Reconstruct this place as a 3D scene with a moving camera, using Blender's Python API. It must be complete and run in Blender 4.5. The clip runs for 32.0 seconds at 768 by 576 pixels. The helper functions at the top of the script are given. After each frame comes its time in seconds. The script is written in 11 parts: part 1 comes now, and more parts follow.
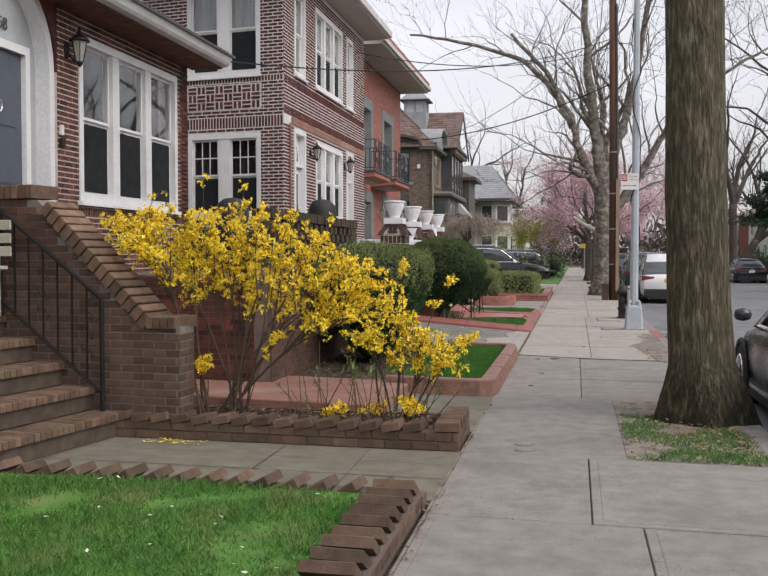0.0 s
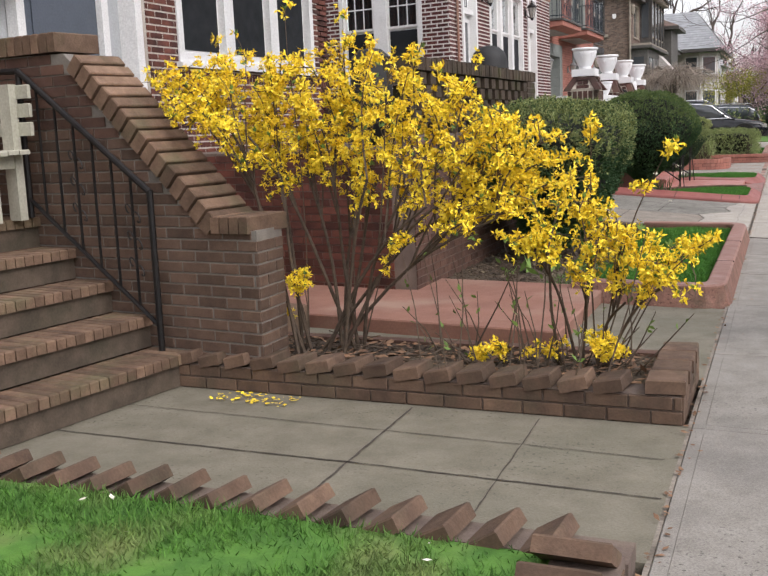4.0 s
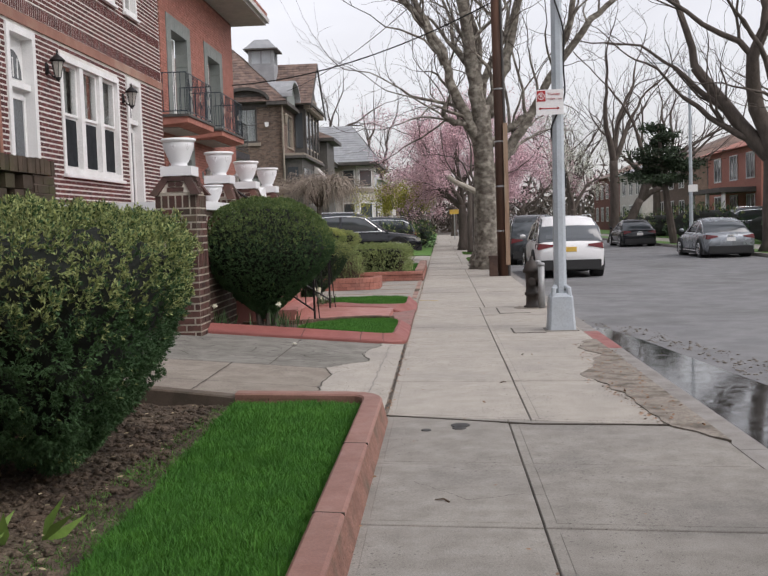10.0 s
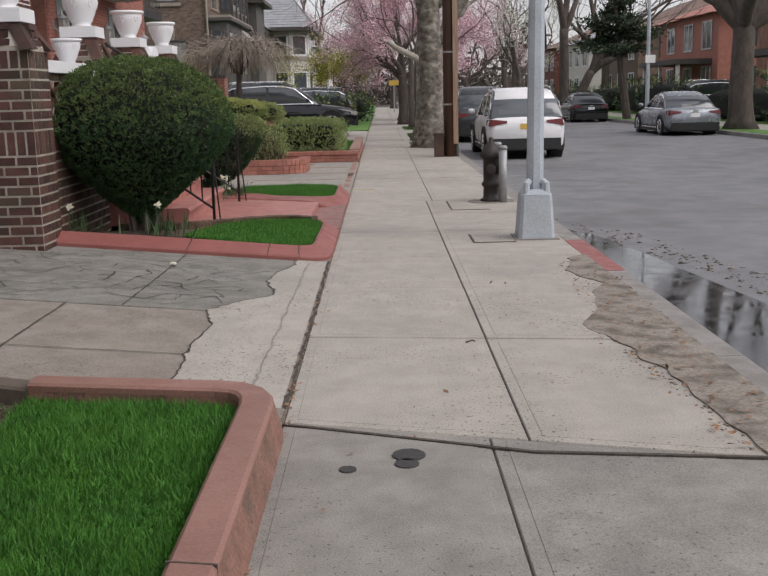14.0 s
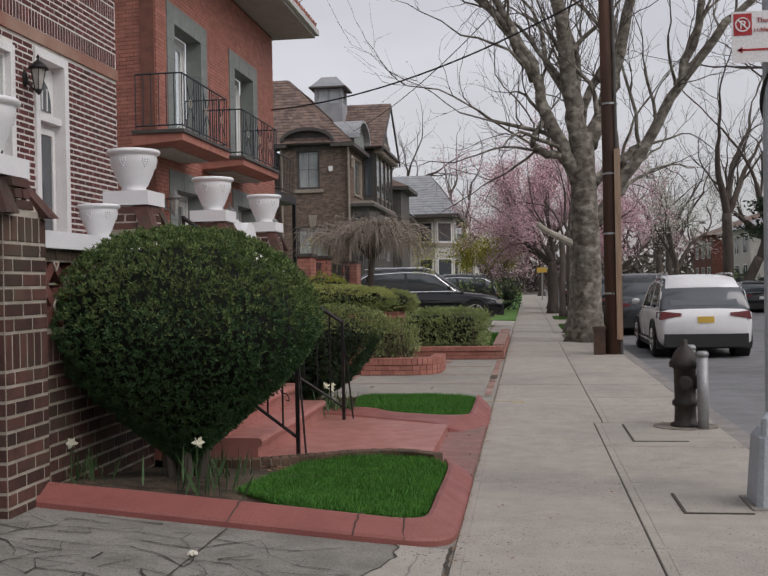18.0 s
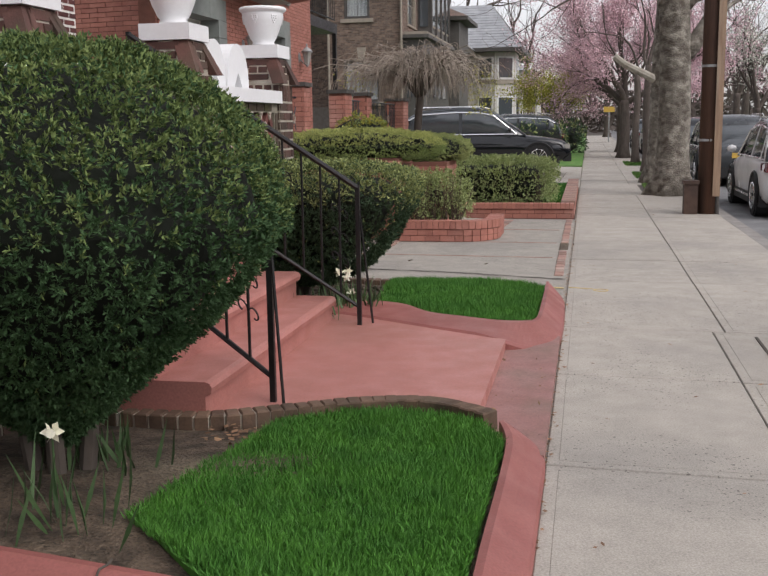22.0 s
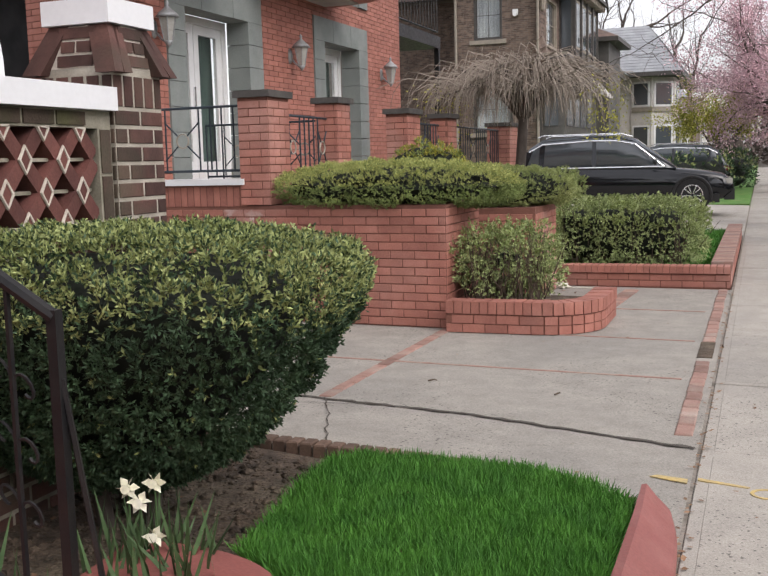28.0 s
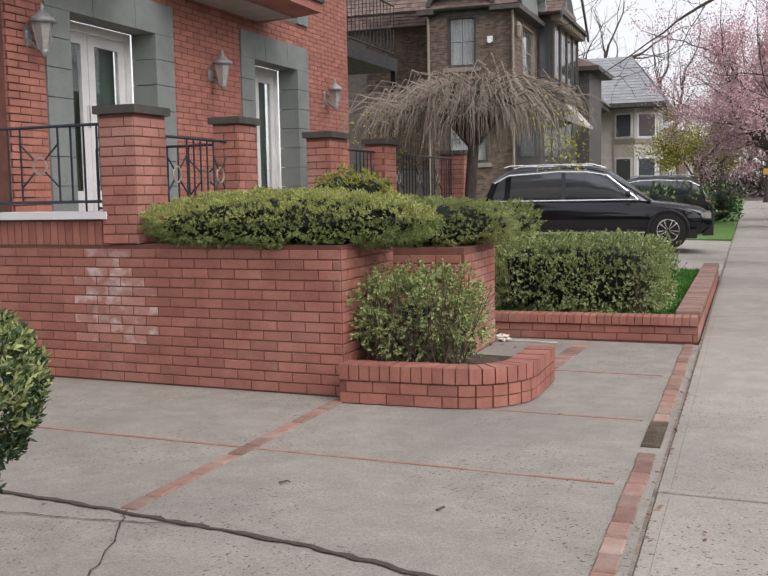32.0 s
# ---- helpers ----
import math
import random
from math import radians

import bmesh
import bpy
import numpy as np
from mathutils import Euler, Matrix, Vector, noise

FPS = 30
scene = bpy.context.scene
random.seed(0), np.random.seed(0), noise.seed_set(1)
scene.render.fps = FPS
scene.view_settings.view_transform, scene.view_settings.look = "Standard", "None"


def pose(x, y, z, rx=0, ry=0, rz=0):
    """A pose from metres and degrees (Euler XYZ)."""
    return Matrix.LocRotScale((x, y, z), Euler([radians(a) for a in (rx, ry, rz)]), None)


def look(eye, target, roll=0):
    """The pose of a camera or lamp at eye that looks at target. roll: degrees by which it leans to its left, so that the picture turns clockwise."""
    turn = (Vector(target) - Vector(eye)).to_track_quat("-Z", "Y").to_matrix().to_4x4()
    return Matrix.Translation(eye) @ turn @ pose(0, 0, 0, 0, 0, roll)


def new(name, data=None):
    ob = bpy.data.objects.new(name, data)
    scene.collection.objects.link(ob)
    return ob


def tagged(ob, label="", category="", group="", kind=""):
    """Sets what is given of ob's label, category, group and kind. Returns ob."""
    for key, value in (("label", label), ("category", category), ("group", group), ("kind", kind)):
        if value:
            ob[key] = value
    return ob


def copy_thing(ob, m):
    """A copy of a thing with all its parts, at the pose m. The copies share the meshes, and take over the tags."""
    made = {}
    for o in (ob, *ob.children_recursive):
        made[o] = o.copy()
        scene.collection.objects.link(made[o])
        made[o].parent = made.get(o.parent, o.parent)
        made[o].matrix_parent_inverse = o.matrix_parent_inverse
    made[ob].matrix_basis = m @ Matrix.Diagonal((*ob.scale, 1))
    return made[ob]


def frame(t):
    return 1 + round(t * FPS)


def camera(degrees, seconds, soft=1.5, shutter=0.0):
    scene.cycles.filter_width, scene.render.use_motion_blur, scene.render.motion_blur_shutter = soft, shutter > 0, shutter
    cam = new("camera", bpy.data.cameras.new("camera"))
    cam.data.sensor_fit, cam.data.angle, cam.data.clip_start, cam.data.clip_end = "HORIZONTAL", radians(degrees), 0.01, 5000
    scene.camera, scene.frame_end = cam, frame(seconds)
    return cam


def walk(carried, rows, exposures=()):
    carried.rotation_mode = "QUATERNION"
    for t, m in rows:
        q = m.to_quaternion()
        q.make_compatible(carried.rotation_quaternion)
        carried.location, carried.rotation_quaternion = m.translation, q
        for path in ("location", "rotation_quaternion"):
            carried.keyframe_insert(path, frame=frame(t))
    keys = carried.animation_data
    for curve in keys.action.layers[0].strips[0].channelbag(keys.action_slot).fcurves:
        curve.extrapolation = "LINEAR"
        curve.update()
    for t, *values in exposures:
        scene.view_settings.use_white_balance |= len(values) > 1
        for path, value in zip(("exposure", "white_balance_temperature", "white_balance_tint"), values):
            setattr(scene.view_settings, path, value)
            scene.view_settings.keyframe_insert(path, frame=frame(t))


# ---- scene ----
cam = camera(41.7, 32.0)
# seconds, then place and turn of the eye
ROWS = [
    (0.0, 0.087, 0.212, 1.524, 88.16, 0.07, 10.74),
    (0.5, 0.005, 0.49, 1.517, 88.21, 0.11, 13.43),
    (1.0, -0.029, 0.835, 1.51, 88.19, 1.24, 16.12),
    (1.5, -0.028, 1.168, 1.525, 84.0, 0.76, 18.59),
    (2.0, -0.135, 1.488, 1.54, 88.26, 1.23, 20.18),
    (2.5, -0.185, 1.97, 1.525, 86.4, 2.8, 20.25),
    (4.5, -0.399, 3.521, 1.476, 79.9, 2.32, 21.48),
    (5.0, -0.377, 3.961, 1.48, 79.24, 3.39, 15.68),
    (5.5, -0.351, 4.325, 1.504, 80.09, 2.22, 13.7),
    (6.0, -0.407, 4.748, 1.502, 81.92, 2.14, 12.48),
    (6.5, -0.326, 5.122, 1.497, 82.57, 2.11, 4.24),
    (7.0, -0.35, 5.474, 1.491, 84.33, 2.06, 4.32),
    (7.5, -0.363, 5.873, 1.496, 84.0, 3.47, 4.44),
    (8.0, -0.324, 6.272, 1.513, 84.0, 2.49, 5.02),
    (8.5, -0.391, 6.675, 1.511, 84.06, 2.28, 7.5),
    (9.0, -0.333, 7.141, 1.481, 83.19, 2.72, 3.81),
    (9.5, -0.314, 7.556, 1.487, 84.89, 1.78, 3.83),
    (10.0, -0.303, 7.952, 1.491, 86.4, 1.84, 3.21),
    (10.5, -0.224, 8.366, 1.485, 84.19, 1.03, 3.57),
    (11.0, -0.294, 8.769, 1.476, 81.11, 0.7, 7.6),
    (11.5, -0.309, 9.243, 1.464, 79.32, 1.64, 7.53),
    (12.0, -0.327, 9.65, 1.485, 79.54, 1.79, 7.4),
    (12.5, -0.376, 10.086, 1.496, 80.23, 2.42, 4.87),
    (13.0, -0.302, 10.496, 1.501, 80.32, 2.31, 1.81),
    (13.5, -0.285, 10.897, 1.49, 79.61, 1.4, -0.31),
    (15.5, -0.288, 12.558, 1.476, 77.87, 0.4, 2.37),
    (16.0, -0.334, 13.028, 1.468, 76.6, 0.88, 4.45),
    (16.5, -0.279, 13.478, 1.475, 79.35, 1.24, 4.15),
    (17.0, -0.303, 13.894, 1.483, 86.44, -0.25, 5.48),
    (17.5, -0.32, 14.324, 1.486, 89.98, 0.5, 6.47),
    (18.0, -0.341, 14.735, 1.486, 89.8, 1.1, 8.04),
    (18.5, -0.458, 15.091, 1.486, 86.96, -0.06, 10.47),
    (19.0, -0.442, 15.532, 1.487, 85.64, 1.55, 11.1),
    (19.5, -0.487, 15.877, 1.487, 85.9, 0.37, 12.74),
    (20.0, -0.546, 16.262, 1.512, 85.01, 0.77, 12.22),
    (20.5, -0.507, 16.629, 1.538, 83.47, 0.99, 12.06),
    (21.0, -0.603, 17.029, 1.536, 82.5, -0.18, 12.37),
    (21.5, -0.621, 17.432, 1.534, 81.36, 0.94, 11.21),
    (22.0, -0.602, 17.818, 1.556, 80.76, 0.79, 11.31),
    (22.5, -0.653, 18.284, 1.555, 79.97, 1.21, 11.56),
    (23.0, -0.638, 18.785, 1.55, 79.1, 1.33, 10.64),
    (23.5, -0.667, 19.184, 1.56, 80.23, 0.48, 11.75),
    (24.0, -0.635, 19.602, 1.579, 84.09, 1.61, 11.3),
    (24.5, -0.58, 19.948, 1.59, 85.91, 1.61, 12.69),
    (25.0, -0.615, 20.322, 1.612, 86.98, 0.96, 17.37),
    (25.5, -0.54, 20.718, 1.588, 86.89, 2.28, 17.56),
    (27.5, -0.587, 22.289, 1.503, 84.01, 1.05, 21.84),
    (28.0, -0.513, 22.724, 1.482, 82.89, 1.47, 20.35),
    (28.5, -0.483, 23.146, 1.463, 81.68, 0.58, 20.78),
    (29.0, -0.491, 23.566, 1.488, 81.91, 1.46, 20.23),
    (29.5, -0.386, 23.941, 1.483, 82.56, 1.54, 19.73),
    (30.0, -0.397, 24.23, 1.454, 82.0, 1.21, 20.17),
    (30.5, -0.391, 24.454, 1.459, 82.37, 1.11, 21.05),
    (31.0, -0.376, 24.528, 1.472, 83.63, 0.29, 24.44),
    (31.5, -0.37, 24.555, 1.461, 84.62, 1.01, 24.27),
    (32.0, -0.367, 24.568, 1.464, 84.62, 1.1, 19.82),
]
STOPS = [(0.0, -0.05), (1.0, 0.0), (2.0, 0.2), (5.0, 0.3), (6.0, 0.18), (7.0, 0.02), (9.0, -0.05), (11.0, 0.0), (12.0, 0.08), (13.0, -0.1), (16.0, -0.2), (17.0, -0.33), (18.0, -0.53), (19.0, -0.21), (20.0, -0.12), (22.0, 0.0), (23.0, 0.1), (24.0, 0.02), (25.0, -0.14), (28.0, 0.22), (29.0, 0.14), (30.0, 0.05), (31.0, 0.04), (32.0, 0.08)]
walk(cam, [(r[0], pose(*r[1:])) for r in ROWS], [(t, stops, 6500, 15) for t, stops in STOPS])

# ---- light ----
SUN_EL, SUN_AZ = 44.0, 118.0
world = bpy.data.worlds.new("overcast_sky")
scene.world = world
world.use_nodes = True
wt = world.node_tree
wbg = wt.nodes["Background"]
sky = wt.nodes.new("ShaderNodeTexSky")
sky.sky_type, sky.sun_disc = "NISHITA", False
sky.sun_elevation, sky.sun_rotation = radians(SUN_EL), radians(SUN_AZ)
sky.air_density, sky.dust_density, sky.ozone_density = 1.0, 1.0, 1.0
grey = wt.nodes.new("ShaderNodeHueSaturation")
grey.inputs["Saturation"].default_value = 0.16
coord = wt.nodes.new("ShaderNodeTexCoord")
cloud = wt.nodes.new("ShaderNodeTexNoise")
cloud.inputs["Scale"].default_value, cloud.inputs["Detail"].default_value = 2.2, 5
stretch = wt.nodes.new("ShaderNodeMapping")
stretch.inputs["Scale"].default_value = (1, 1, 3)
ramp = wt.nodes.new("ShaderNodeMapRange")
ramp.inputs["From Min"].default_value, ramp.inputs["From Max"].default_value = 0.3, 0.7
ramp.inputs["To Min"].default_value, ramp.inputs["To Max"].default_value = 0.86, 1.14
mixer = wt.nodes.new("ShaderNodeMix")
mixer.data_type, mixer.blend_type = "RGBA", "MULTIPLY"
mixer.inputs[0].default_value = 1
wt.links.new(coord.outputs["Generated"], stretch.inputs["Vector"])
wt.links.new(stretch.outputs[0], cloud.inputs["Vector"])
wt.links.new(cloud.outputs["Fac"], ramp.inputs["Value"])
wt.links.new(sky.outputs[0], grey.inputs["Color"])
wt.links.new(grey.outputs[0], mixer.inputs[6])
wt.links.new(ramp.outputs[0], mixer.inputs[7])
# an overcast sky is brighter overhead than at the horizon
sep = wt.nodes.new("ShaderNodeSeparateXYZ")
lift = wt.nodes.new("ShaderNodeMapRange")
lift.inputs["From Min"].default_value, lift.inputs["From Max"].default_value = 0.0, 1.0
lift.inputs["To Min"].default_value, lift.inputs["To Max"].default_value = 0.95, 2.4
more = wt.nodes.new("ShaderNodeVectorMath")
more.operation = "SCALE"
wt.links.new(coord.outputs["Generated"], sep.inputs[0])
wt.links.new(sep.outputs["Z"], lift.inputs["Value"])
wt.links.new(mixer.outputs[2], more.inputs[0])
wt.links.new(lift.outputs[0], more.inputs["Scale"])
wt.links.new(more.outputs[0], wbg.inputs["Color"])
wbg.inputs["Strength"].default_value = 0.15
sun_data = bpy.data.lights.new("sun", "SUN")
sun_data.energy, sun_data.angle, sun_data.color = 1.5, radians(50), (1.0, 0.95, 0.89)
sun = new("sun", sun_data)
sun.matrix_world = look((0, 0, 60), (0 - math.sin(radians(SUN_AZ)) * 40, 0 - math.cos(radians(SUN_AZ)) * 40, 60 - 40 * math.tan(radians(SUN_EL))))


# ---- materials ----
def mat(name, c1, c2=None, scale=8.0, rough=0.8, bump=0.2, fine=60.0, metal=0.0, vary=0.0, stain=None, stain_scale=0.7, stain_amount=0.5, island=0.0, trans=0.0, spec=0.4, stretch=(1, 1, 1), dist=0.004, glow=None, sub=0.0, pits=0.0, gc=0.12):
    """Two-scale procedural surface: colour c1 to c2 by noise, stains at a larger scale, fine grain in the bump."""
    m = bpy.data.materials.new(name)
    m.use_nodes = True
    t = m.node_tree
    p = t.nodes["Principled BSDF"]
    p.inputs["Roughness"].default_value, p.inputs["Metallic"].default_value = rough, metal
    p.inputs["Specular IOR Level"].default_value = spec
    p.inputs["Transmission Weight"].default_value = trans
    tc = t.nodes.new("ShaderNodeTexCoord")
    mp = t.nodes.new("ShaderNodeMapping")
    mp.inputs["Scale"].default_value = stretch
    t.links.new(tc.outputs["Object"], mp.inputs["Vector"])
    geo = t.nodes.new("ShaderNodeNewGeometry")
    use = t.nodes.new("ShaderNodeVectorMath")
    use.operation = "MULTIPLY"
    use.inputs[1].default_value = stretch
    t.links.new(geo.outputs["Position"], use.inputs[0])
    pos = use.outputs[0]

    def noise_at(s, detail=5):
        n = t.nodes.new("ShaderNodeTexNoise")
        n.inputs["Scale"].default_value, n.inputs["Detail"].default_value = s, detail
        t.links.new(pos, n.inputs["Vector"])
        return n.outputs["Fac"]

    def mix(fac, a, b):
        n = t.nodes.new("ShaderNodeMix")
        n.data_type = "RGBA"
        if isinstance(fac, float):
            n.inputs[0].default_value = fac
        else:
            t.links.new(fac, n.inputs[0])
        for k, v in ((6, a), (7, b)):
            if isinstance(v, tuple):
                n.inputs[k].default_value = (*v, 1)
            else:
                t.links.new(v, n.inputs[k])
        return n.outputs[2]

    def rng(v, a, b, c=0.0, d=1.0):
        n = t.nodes.new("ShaderNodeMapRange")
        for k, w in zip(("From Min", "From Max", "To Min", "To Max"), (a, b, c, d)):
            n.inputs[k].default_value = w
        t.links.new(v, n.inputs["Value"])
        return n.outputs[0]

    c2 = c2 or tuple(v * 0.75 for v in c1)
    col = mix(rng(noise_at(scale), 0.35, 0.65), c1, c2)
    if stain:
        col = mix(rng(noise_at(stain_scale, 7), 0.5, 0.72, 0, stain_amount), col, stain)
    if pits:
        spot = t.nodes.new("ShaderNodeMath")
        spot.operation = "MULTIPLY"
        t.links.new(rng(noise_at(48, 1), 0.66, 0.69, 0, pits * 1.5), spot.inputs[0])
        t.links.new(rng(noise_at(1.1, 3), 0.42, 0.6), spot.inputs[1])
        col = mix(spot.outputs[0], col, tuple(v * 0.4 for v in c2))
    grain = noise_at(fine, 3)
    hv = t.nodes.new("ShaderNodeHueSaturation")
    t.links.new(col, hv.inputs["Color"])
    val = rng(grain, 0.3, 0.7, 1 - gc, 1 + gc)
    if vary or island:
        if vary:
            r = t.nodes.new("ShaderNodeObjectInfo").outputs["Random"]
            amount = vary
        else:
            r = geo.outputs["Random Per Island"]
            amount = island
        k = t.nodes.new("ShaderNodeMath")
        k.operation = "MULTIPLY"
        t.links.new(val, k.inputs[0])
        t.links.new(rng(r, 0, 1, 1 - amount, 1 + amount), k.inputs[1])
        val = k.outputs[0]
    t.links.new(val, hv.inputs["Value"])
    t.links.new(hv.outputs[0], p.inputs["Base Color"])
    if bump:
        bp = t.nodes.new("ShaderNodeBump")
        bp.inputs["Strength"].default_value, bp.inputs["Distance"].default_value = bump, dist
        t.links.new(grain, bp.inputs["Height"])
        t.links.new(bp.outputs[0], p.inputs["Normal"])
    t.links.new(rng(noise_at(scale * 2), 0.3, 0.7, max(rough - 0.1, 0.02), min(rough + 0.1, 1)), p.inputs["Roughness"])
    if sub:
        p.inputs["Subsurface Weight"].default_value = sub
    if glow:
        p.inputs["Emission Color"].default_value, p.inputs["Emission Strength"].default_value = (*glow[:3], 1), glow[3]
    return m


M = {}
M["concrete_old"] = mat("concrete_old", (0.27, 0.253, 0.225), (0.215, 0.2, 0.177), 5, 0.85, 0.5, 140, stain=(0.145, 0.137, 0.127), stain_scale=0.9, stain_amount=0.6, vary=0.05, pits=0.5, gc=0.22)
M["concrete_slab"] = mat("concrete_slab", (0.31, 0.287, 0.25), (0.26, 0.242, 0.212), 4, 0.85, 0.45, 120, stain=(0.2, 0.19, 0.172), stain_scale=0.6, stain_amount=0.75, pits=0.8, gc=0.22)
M["concrete_new"] = mat("concrete_new", (0.37, 0.34, 0.297), (0.322, 0.297, 0.258), 4, 0.85, 0.35, 120, stain=(0.235, 0.22, 0.20), stain_scale=0.7, stain_amount=0.6, vary=0.05, pits=0.95, gc=0.2)
M["concrete_path"] = mat("concrete_path", (0.195, 0.18, 0.138), (0.15, 0.138, 0.103), 4, 0.88, 0.5, 120, pits=0.4, stain=(0.14, 0.135, 0.10), stain_scale=1.3, stain_amount=0.7)
M["concrete_drive"] = mat("concrete_drive", (0.24, 0.229, 0.202), (0.17, 0.162, 0.14), 4, 0.85, 0.6, 90, pits=0.5, gc=0.25, stain=(0.15, 0.142, 0.122), stain_scale=1.3, stain_amount=0.75)
M["concrete_beige"] = mat("concrete_beige", (0.275, 0.242, 0.202), (0.21, 0.184, 0.152), 4, 0.85, 0.5, 90, pits=0.5, gc=0.22, stain=(0.22, 0.185, 0.155), stain_scale=1.5, stain_amount=0.7)
M["crack_dark"] = mat("crack_dark", (0.04, 0.036, 0.03), (0.06, 0.053, 0.044), 9, 0.95, 0.3, 90)
M["joint_dirt"] = mat("joint_dirt", (0.085, 0.072, 0.058), (0.05, 0.042, 0.035), 30, 0.95, 0.5)
M["asphalt"] = mat("asphalt", (0.19, 0.19, 0.19), (0.155, 0.155, 0.158), 1.5, 0.75, 0.6, 160, stain=(0.085, 0.083, 0.08), stain_scale=0.35, stain_amount=0.7)
M["kerb"] = mat("kerb", (0.27, 0.255, 0.235), (0.205, 0.19, 0.175), 4, 0.85, 0.4, 90, vary=0.06)
M["grass"] = mat("grass", (0.085, 0.205, 0.03), (0.052, 0.14, 0.022), 9, 0.8, 0.4, 150, island=0.35, stain=(0.24, 0.225, 0.1), stain_scale=2.2, stain_amount=0.5)
M["grass_lush"] = mat("grass_lush", (0.066, 0.205, 0.022), (0.043, 0.152, 0.017), 5, 0.7, 0.4, 150, island=0.22)
M["soil"] = mat("soil", (0.115, 0.083, 0.057), (0.04, 0.029, 0.02), 8, 0.95, 1.0, 60, dist=0.02, gc=0.35, stain=(0.2, 0.165, 0.115), stain_scale=1.6, stain_amount=0.5, pits=0.6)
M["straw"] = mat("straw", (0.36, 0.30, 0.19), (0.25, 0.2, 0.12), 9, 0.9, 0, island=0.4)
M["kerb_worn"] = mat("kerb_worn", (0.26, 0.138, 0.105), (0.19, 0.10, 0.075), 7, 0.9, 0.6, 70, stain=(0.095, 0.08, 0.055), stain_scale=5.0, stain_amount=0.8, pits=0.5, gc=0.25)
M["kerb_stained"] = mat("kerb_stained", (0.115, 0.088, 0.066), (0.07, 0.056, 0.042), 6, 0.9, 0.5, 80, stain=(0.2, 0.17, 0.135), stain_scale=3.0, stain_amount=0.6)
M["pink_dull"] = mat("pink_dull", (0.29, 0.15, 0.135), (0.24, 0.12, 0.105), 4, 0.7, 0.3, 90, stain=(0.20, 0.15, 0.12), stain_scale=2.0, stain_amount=0.8, pits=0.3)
M["earth"] = mat("earth", (0.12, 0.12, 0.07), (0.09, 0.085, 0.05), 0.8, 0.95, 0.5, 20)
M["red_paint"] = mat("red_paint", (0.285, 0.10, 0.086), (0.24, 0.083, 0.072), 3, 0.55, 0.2, 90, stain=(0.23, 0.09, 0.072), stain_scale=1.1, stain_amount=0.6)
M["brown_coping"] = mat("brown_coping", (0.19, 0.115, 0.09), (0.15, 0.09, 0.07), 5, 0.8, 0.4, 90)
M["mark_yellow"] = mat("mark_yellow", (0.52, 0.38, 0.14), (0.42, 0.33, 0.17), 20, 0.85, 0.2)
M["twig_grey"] = mat("twig_grey", (0.34, 0.29, 0.24), (0.23, 0.19, 0.155), 20, 0.9, 0.3)
M["pink_paint"] = mat("pink_paint", (0.285, 0.15, 0.118), (0.235, 0.12, 0.094), 3, 0.55, 0.2, 90, stain=(0.19, 0.105, 0.075), stain_scale=1.1, stain_amount=0.6)
M["pink_floor"] = mat("pink_floor", (0.41, 0.175, 0.15), (0.36, 0.15, 0.125), 3, 0.5, 0.2, 90, stain=(0.31, 0.15, 0.12), stain_scale=1.0, stain_amount=0.6)
M["pink_slab"] = mat("pink_slab", (0.285, 0.145, 0.105), (0.235, 0.118, 0.088), 2.5, 0.8, 0.3, 90, stain=(0.36, 0.26, 0.20), stain_scale=1.5, stain_amount=0.7)
M["brick_brown"] = mat("brick_brown", (0.125, 0.079, 0.055), (0.090, 0.056, 0.040), 9, 0.85, 0.6, 90, vary=0.28)
M["brick_worn"] = mat("brick_worn", (0.14, 0.088, 0.058), (0.088, 0.056, 0.039), 7, 0.88, 0.6, 80, vary=0.3, stain=(0.075, 0.065, 0.04), stain_scale=4.0, stain_amount=0.6)
M["brick_tread"] = mat("brick_tread", (0.185, 0.118, 0.078), (0.115, 0.072, 0.048), 8, 0.88, 0.6, 80, vary=0.3, stain=(0.10, 0.095, 0.05), stain_scale=3.5, stain_amount=0.7)
M["riser_stone"] = mat("riser_stone", (0.105, 0.08, 0.058), (0.065, 0.05, 0.037), 6, 0.9, 0.5, 80, stain=(0.06, 0.055, 0.035), stain_scale=3.0, stain_amount=0.6)
M["brick_brown_mass"] = mat("brick_brown_mass", (0.125, 0.068, 0.048), (0.09, 0.048, 0.035), 9, 0.85, 0.6, 90, island=0.28)
M["brick_h1"] = mat("brick_h1", (0.15, 0.05, 0.033), (0.07, 0.027, 0.021), 5, 0.85, 0.5, 90, island=0.5)
M["brick_h2"] = mat("brick_h2", (0.115, 0.034, 0.03), (0.07, 0.023, 0.021), 5, 0.8, 0.5, 90, island=0.3)
M["brick_h2_part"] = mat("brick_h2_part", (0.092, 0.042, 0.033), (0.05, 0.026, 0.021), 5, 0.8, 0.5, 90, vary=0.35, stain=(0.085, 0.073, 0.048), stain_scale=2.5, stain_amount=0.75)
M["brick_red"] = mat("brick_red", (0.375, 0.155, 0.116), (0.30, 0.12, 0.09), 4, 0.75, 0.35, 90, vary=0.13, stain=(0.52, 0.36, 0.31), stain_scale=0.9, stain_amount=0.35)
M["brick_red_mass"] = mat("brick_red_mass", (0.40, 0.168, 0.125), (0.33, 0.132, 0.10), 4, 0.75, 0.35, 90, island=0.13)
